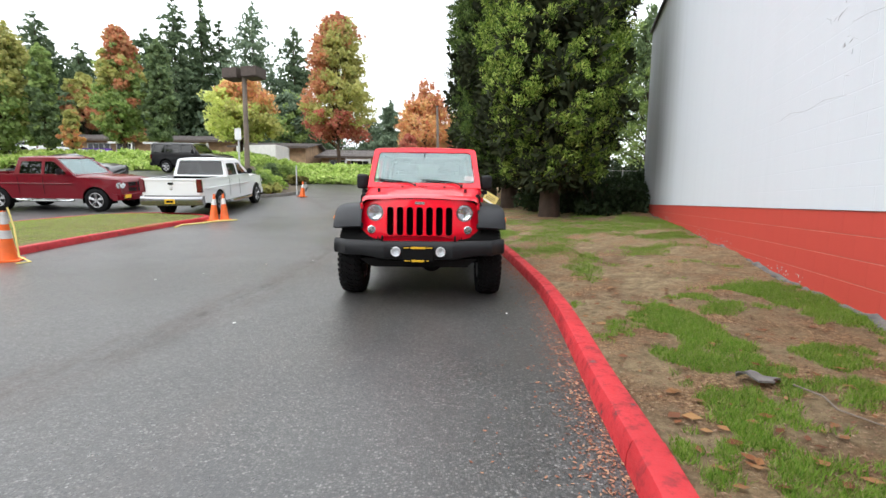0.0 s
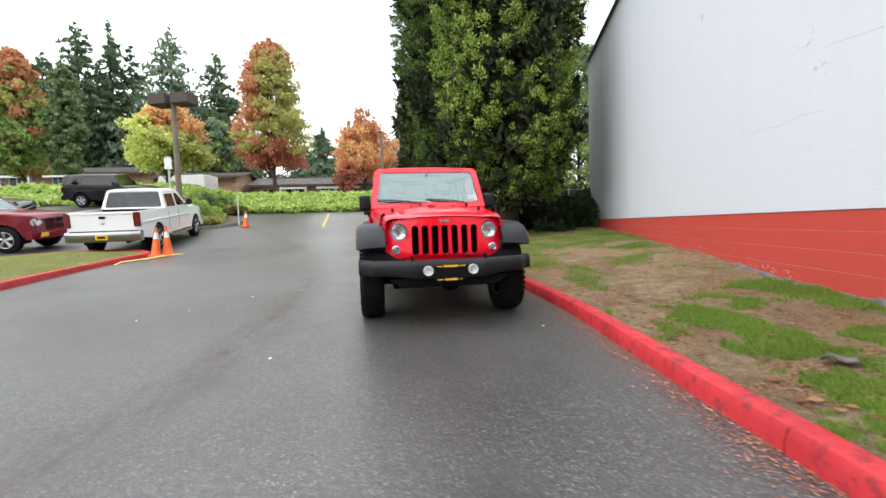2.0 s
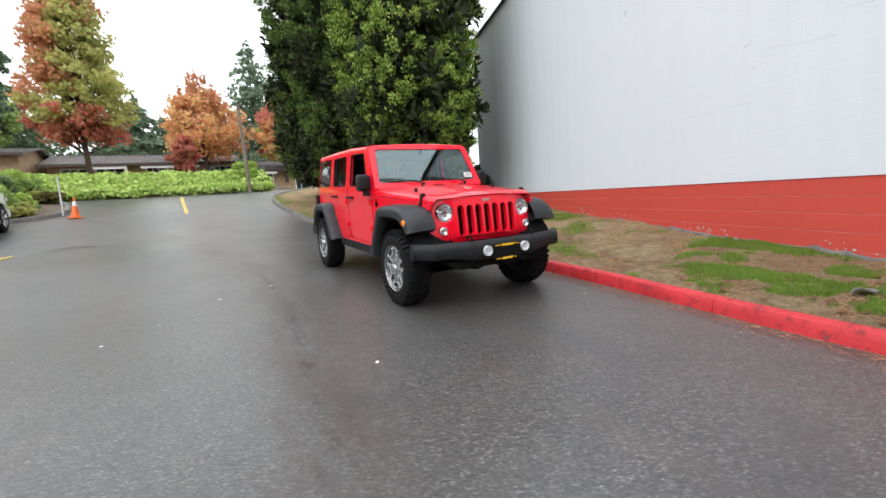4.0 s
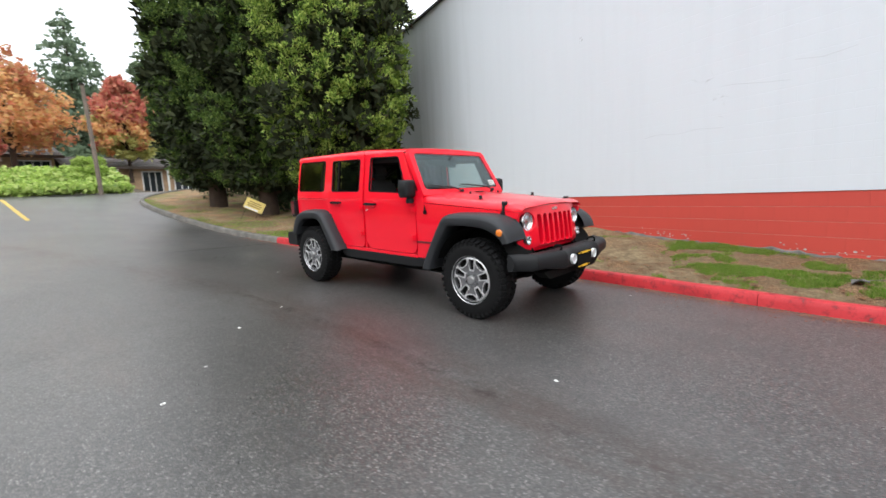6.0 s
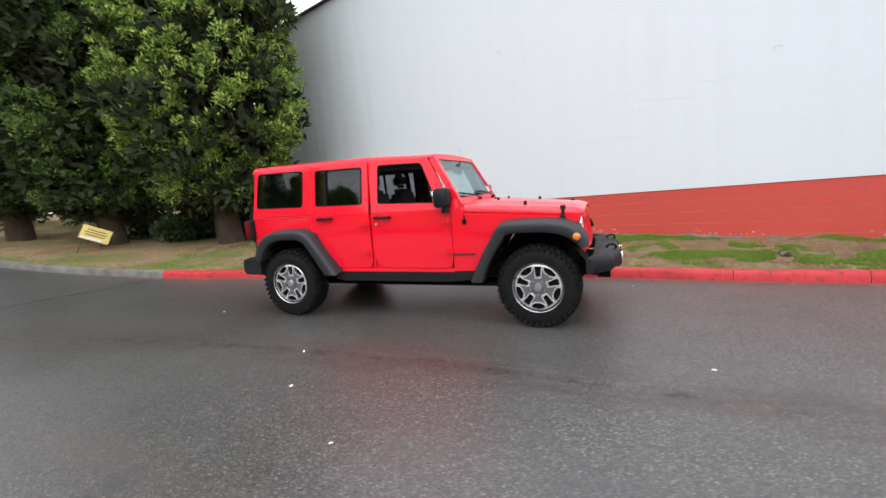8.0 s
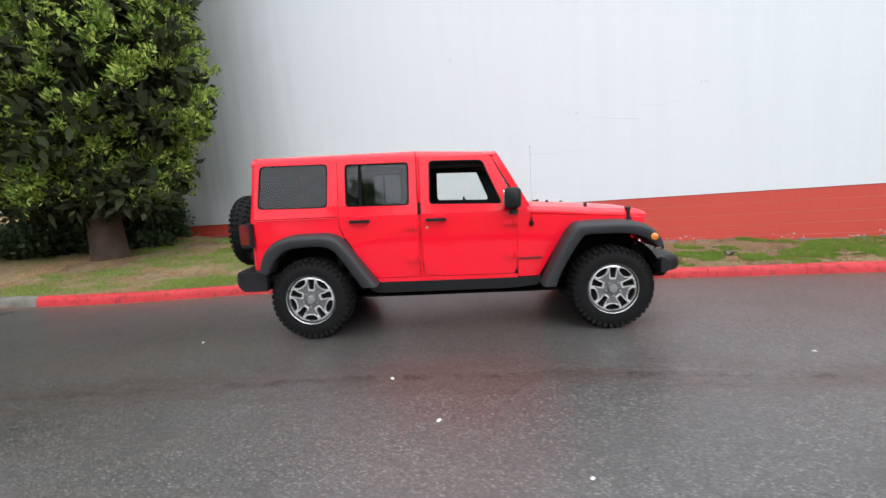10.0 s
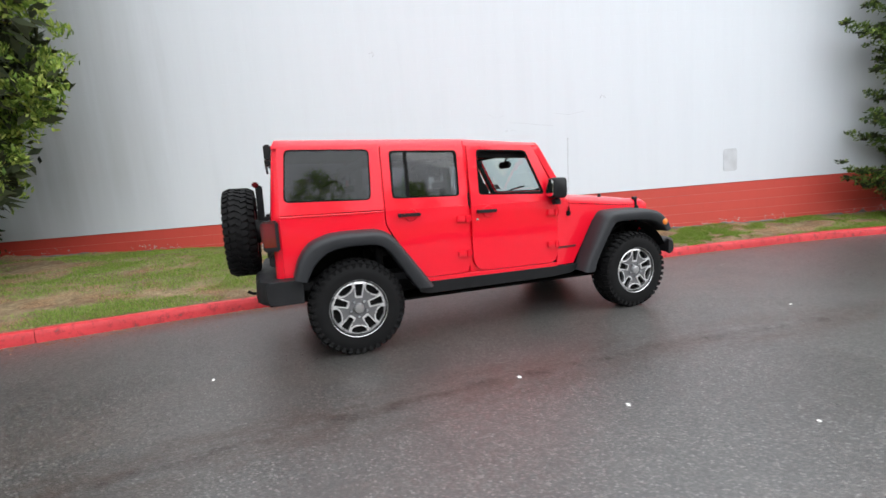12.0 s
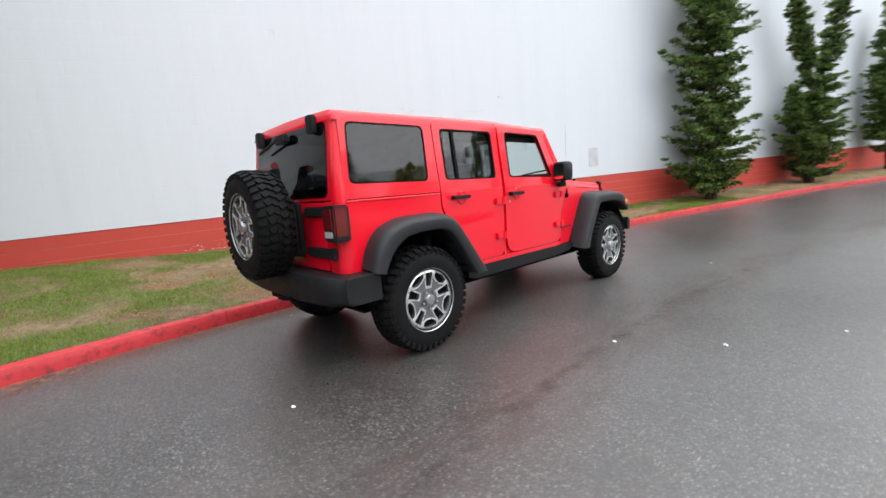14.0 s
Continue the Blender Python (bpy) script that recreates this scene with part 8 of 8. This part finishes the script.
        part("tail_lamp", bm, TAIL_RED, t, "red tail lamp")
    # bonnet
    bm = bmesh.new()
    rows = []
    for y, dz, k in ((front - 0.03, -0.16, 0.86), (front - 0.10, -0.05, 0.90), (front - 0.25, 0.0, 0.94), ((front + yf) / 2, 0.045, 0.985), (yf + 0.12, 0.06, 0.99), (yf - 0.02, 0.04, 0.99)):
        w2 = xs_(min(y, front - 0.5), belt) * k
        z = hood + dz - (0.03 if y > front - 0.3 else 0)
        sec = [(w2, z - 0.05), (w2 - 0.02, z - 0.015), (w2 - 0.12, z + 0.01), (w2 * 0.5, z + 0.035), (0, z + 0.045)]
        rows.append([(-a, y, b) for a, b in sec] + [(a, y, b) for a, b in reversed(sec[:-1])])
    loft(bm, rows)
    part("bonnet", bm, mat, t, smooth=50)
    # roof
    bm = bmesh.new()
    rows = []
    for y, dz, k in ((rb - 0.03, -0.06, 0.97), (rb + 0.08, -0.012, 1), ((rb + rf) / 2, 0.02, 1), (rf - 0.1, 0.0, 1), (rf + 0.03, -0.055, 0.97)):
        w2 = (hw - 0.03 - (zroof - 0.05 - belt) * tum) * k
        sec = [(w2, zroof - 0.055), (w2 - 0.01, zroof - 0.03 + dz * 0.5), (w2 - 0.06, zroof - 0.008 + dz), (w2 * 0.5, zroof + dz), (0, zroof + 0.005 + dz)]
        rows.append([(-a, y, b) for a, b in sec] + [(a, y, b) for a, b in reversed(sec[:-1])])
    loft(bm, rows, caps=True)
    part("roof", bm, mat, t, smooth=50)
    # windscreen and rear window
    for (y0, y1, glass_m, nm, inw) in ((yf, rf, SCREEN, "windscreen", 1), (yb, rb, TINT_DARK, "rear_window", -1)):
        A, B = Vector((0, y0, belt)), Vector((0, y1, zroof - 0.05))
        ln, upv = (B - A).length, (B - A).normalized()
        inn = Vector((0, -upv.z, upv.y)) * inw
        w0, w1 = hw - 0.05, hw - 0.03 - (zroof - 0.05 - belt) * tum
        pl = lambda u, v, w: tuple(A + Vector((u, 0, 0)) + upv * v + inn * w)
        bm = bmesh.new()
        hole = rounded([(-w0 + 0.10, 0.06), (w0 - 0.10, 0.06), (w1 - 0.07, ln - 0.05), (-w1 + 0.07, ln - 0.05)], 0.06)
        sheet(bm, [(-w0, -0.02), (w0, -0.02), (w1, ln), (-w1, ln)], [hole], pl, 0.04)
        fr = part(nm + "_frame", bm, mat, t, bevel=0.008)
        bm = bmesh.new()
        sheet(bm, hole, [], lambda u, v, w: pl(u, v, w + 0.012), 0.006)
        part(nm, bm, glass_m, fr, "dark glass")
    # front face
    bm = bmesh.new()
    sheet(bm, rounded([(-hw + 0.16, max(0.26, hood - 0.74)), (hw - 0.16, max(0.26, hood - 0.74)), (hw - 0.14, hood - 0.12), (-hw + 0.14, hood - 0.12)], 0.06), [rrect(-0.48, hood - 0.52, 0.48, hood - 0.18, 0.05)], lambda u, v, w: (u, front - 0.03 - 0.10 * (abs(u) / hw) ** 3 - w, v), 0.08)
    face = part("front_face", bm, mat, t, bevel=0.01)
    bm = bmesh.new()
    box(bm, (0, front - 0.13, hood - 0.35), (0.98, 0.02, 0.36))
    for k in range(5):
        box(bm, (0, front - 0.08, hood - 0.49 + k * 0.07), (0.95, 0.03, 0.022))
    part("grille", bm, grille_mat or PLASTIC, face)
    if bed is not None:
        # broad cross bars in the grille
        bm = bmesh.new()
        box(bm, (0, front - 0.055, hood - 0.35), (0.97, 0.035, 0.055), bev=0.012)
        box(bm, (0, front - 0.055, hood - 0.35), (0.06, 0.035, 0.34), bev=0.012)
        part("grille_cross", bm, mat, face)
        for s in (-1, 1):
            bm = bmesh.new()
            box(bm, (s * (hw - 0.24), front + 0.005, 0.52), (0.16, 0.03, 0.09), bev=0.02)
            part("fog_lamp", bm, LAMP_BOWL, t)
    bm = bmesh.new()
    rows = []
    for x in np.linspace(-hw + 0.02, hw - 0.02, 11):
        y = front + 0.06 - 0.20 * (abs(x) / hw) ** 3
        rows.append([(x, y - 0.2, 0.42), (x, y - 0.02, 0.42), (x, y, 0.50), (x, y - 0.01, 0.63), (x, y - 0.06, 0.66), (x, y - 0.2, 0.66)])
    loft(bm, rows, close=True, caps=True)
    part("front_bumper", bm, mat, t, smooth=40)
    # rear face and bumper
    top_z, gate_z = (belt, 0.62) if bed is None else (bed, 0.80)
    bm = bmesh.new()
    sheet(bm, rounded([(-hw + 0.10, gate_z), (hw - 0.10, gate_z), (hw - 0.10, top_z), (-hw + 0.10, top_z)], 0.03), [], lambda u, v, w: (u, rear + w, v), 0.07)
    gate_ob = part("tailgate", bm, mat, t, bevel=0.012)
    bm = bmesh.new()
    box(bm, (0, rear - 0.01, top_z - 0.17), (0.18, 0.02, 0.07), bev=0.01)
    part("gate_handle", bm, DARK, gate_ob)
    if bed is not None:
        bm = bmesh.new()
        box(bm, (0, rear - 0.006, top_z - 0.05), (W - 0.24, 0.03, 0.05), bev=0.012)
        part("gate_rail", bm, mat, gate_ob)
        bm = bmesh.new()
        cyl(bm, (0, rear - 0.012, top_z - 0.33), (0, rear + 0.01, top_z - 0.33), 0.055, n=8)
        part("gate_badge", bm, SILVER, gate_ob, "plain silver badge")
        # raised step under each door and a crease along the flank
        for s in (-1, 1):
            bm = bmesh.new()
            tube(bm, [(s * (hw + 0.03), axr + 0.75, 0.44), (s * (hw + 0.05), axr + 0.9, 0.41), (s * (hw + 0.05), axf - 0.9, 0.41), (s * (hw + 0.03), axf - 0.75, 0.44)], 0.045, 10)
            part("side_step", bm, CHROME, t, "chrome side step")
            bm = bmesh.new()
            tube(bm, [(s * (hw - 0.004), rear + 0.25, 1.02), (s * (hw - 0.002), yf - 0.1, 1.02)], 0.016, 6)
            part("flank_crease", bm, mat, t)
    bm = bmesh.new()
    rows = []
    for x in np.linspace(-hw + 0.01, hw - 0.01, 9):
        y = rear - 0.16 + 0.10 * (abs(x) / hw) ** 4
        lo, hi = (0.48, gate_z - 0.02) if bed is not None else (0.42, 0.66)
        rows.append([(x, y + 0.2, lo), (x, y + 0.03, lo), (x, y, lo + 0.05), (x, y - 0.012, hi - 0.10), (x, y + 0.01, hi - 0.03), (x, y + 0.05, hi), (x, y + 0.2, hi)])
    loft(bm, rows, close=True, caps=True)
    rbump = part("rear_bumper", bm, DULL_CHROME if chrome else mat, t, smooth=40)
    if plate:
        bm = bmesh.new()
        box(bm, (0, rear - 0.175, 0.62), (0.32, 0.02, 0.15))
        part("number_plate", bm, YELLOW, rbump, "yellow plate with a plain bar")
        bm = bmesh.new()
        box(bm, (0, rear - 0.187, 0.62), (0.22, 0.006, 0.06))
        part("plate_bar", bm, DARK, rbump)
        bm = bmesh.new()
        box(bm, (hw - 0.35, front + 0.03, 0.56), (0.30, 0.02, 0.13))
        part("front_plate", bm, YELLOW, t)
    # chassis, floor, bed
    bm = bmesh.new()
    box(bm, (0, (front + rear) / 2, sill + 0.10), (W - 0.75, front - rear - 0.5, 0.16))
    for cy in (axf, axr):
        cyl(bm, (-hw + 0.2, cy, r), (hw - 0.2, cy, r), 0.06, n=10)
    cyl(bm, (hw - 0.45, rear + 0.1, sill - 0.02), (hw - 0.45, rear + 1.2, sill + 0.02), 0.05, n=10)
    box(bm, (0, (yb + yf) / 2, belt - 0.35), (W - 0.3, yf - yb - 0.1, 0.5))
    part("chassis", bm, DARK, t)
    if bed is not None:
        bm = bmesh.new()
        box(bm, (0, (rear + yb) / 2, 0.80), (W - 0.2, yb - rear - 0.1, 0.06))
        box(bm, (0, yb - 0.06, 1.05), (W - 0.2, 0.06, 0.55))
        part("bed_liner", bm, DARK, t)
    return t


pick = dict(W=2.0, front=2.72, rear=-3.05, axf=1.80, axr=-1.77, r=0.43, sill=0.46, belt=1.32, hood=1.24, cab=(-1.05, 1.12), roof=(-0.88, 0.42), zroof=1.98, bed=1.36,
            holes=[[(-0.86, 1.36), (-0.06, 1.36), (-0.04, 1.80), (-0.78, 1.80)], [(0.04, 1.36), (0.86, 1.36), (0.38, 1.80), (0.06, 1.80)]])
vehicle("pickup_truck", "white crew-cab pickup with chrome rear bumper on the sloping lot", "pickup", WHITE_P, stand(-8.80, 10.9, 3), grille_mat=CHROME, **pick)
vehicle("pickup_truck", "dark red crew-cab pickup parked behind the grass island", "pickup", MAROON, stand(-14.15, 10.35, -90), grille_mat=PLASTIC, **pick)
boxy = dict(W=1.88, front=2.35, rear=-2.35, axf=1.40, axr=-1.38, r=0.38, sill=0.42, belt=1.16, hood=1.10, cab=(-2.30, 0.92), roof=(-2.15, 0.42), zroof=1.80, chrome=False,
            holes=[[(-2.10, 1.24), (-1.40, 1.24), (-1.40, 1.68), (-2.02, 1.68)], [(-1.28, 1.24), (-0.42, 1.24), (-0.42, 1.68), (-1.28, 1.68)], [(-0.32, 1.24), (0.70, 1.24), (0.36, 1.68), (-0.30, 1.68)]])
vehicle("sport_utility_car", "black boxy sport utility car on the upper lot", "car", BLACK_P, stand(-14.75, 20.2, -90) @ Matrix.Diagonal((0.95, 0.88, 0.97, 1)), **boxy)
low = dict(W=1.78, front=2.30, rear=-2.30, axf=1.38, axr=-1.32, r=0.33, sill=0.30, belt=0.95, hood=0.90, cab=(-1.75, 0.95), roof=(-1.0, 0.15), zroof=1.45, chrome=False,
           holes=[[(-1.30, 1.00), (-0.50, 1.00), (-0.50, 1.34), (-0.92, 1.34)], [(-0.42, 1.00), (0.62, 1.00), (0.14, 1.34), (-0.42, 1.34)]])
vehicle("saloon_car", "dark grey saloon car behind the red pickup", "car", GREY_P, stand(-18.3, 15.6, -85), **low)
for k, az in enumerate((-44.2, -42.6, -40.6)):
    x, y = far_spot(az, 62)
    vehicle("saloon_car", "small white car in the far car park", "car", WHITE_P, pose(x, y, far_ground(x, y) + 0.6, 0, 0, -70 + 20 * k), **low)
x, y = far_spot(24.3, 34)
vehicle("saloon_car", "small white car seen beyond the evergreens", "car", WHITE_P, stand(x, y, -60), **low)
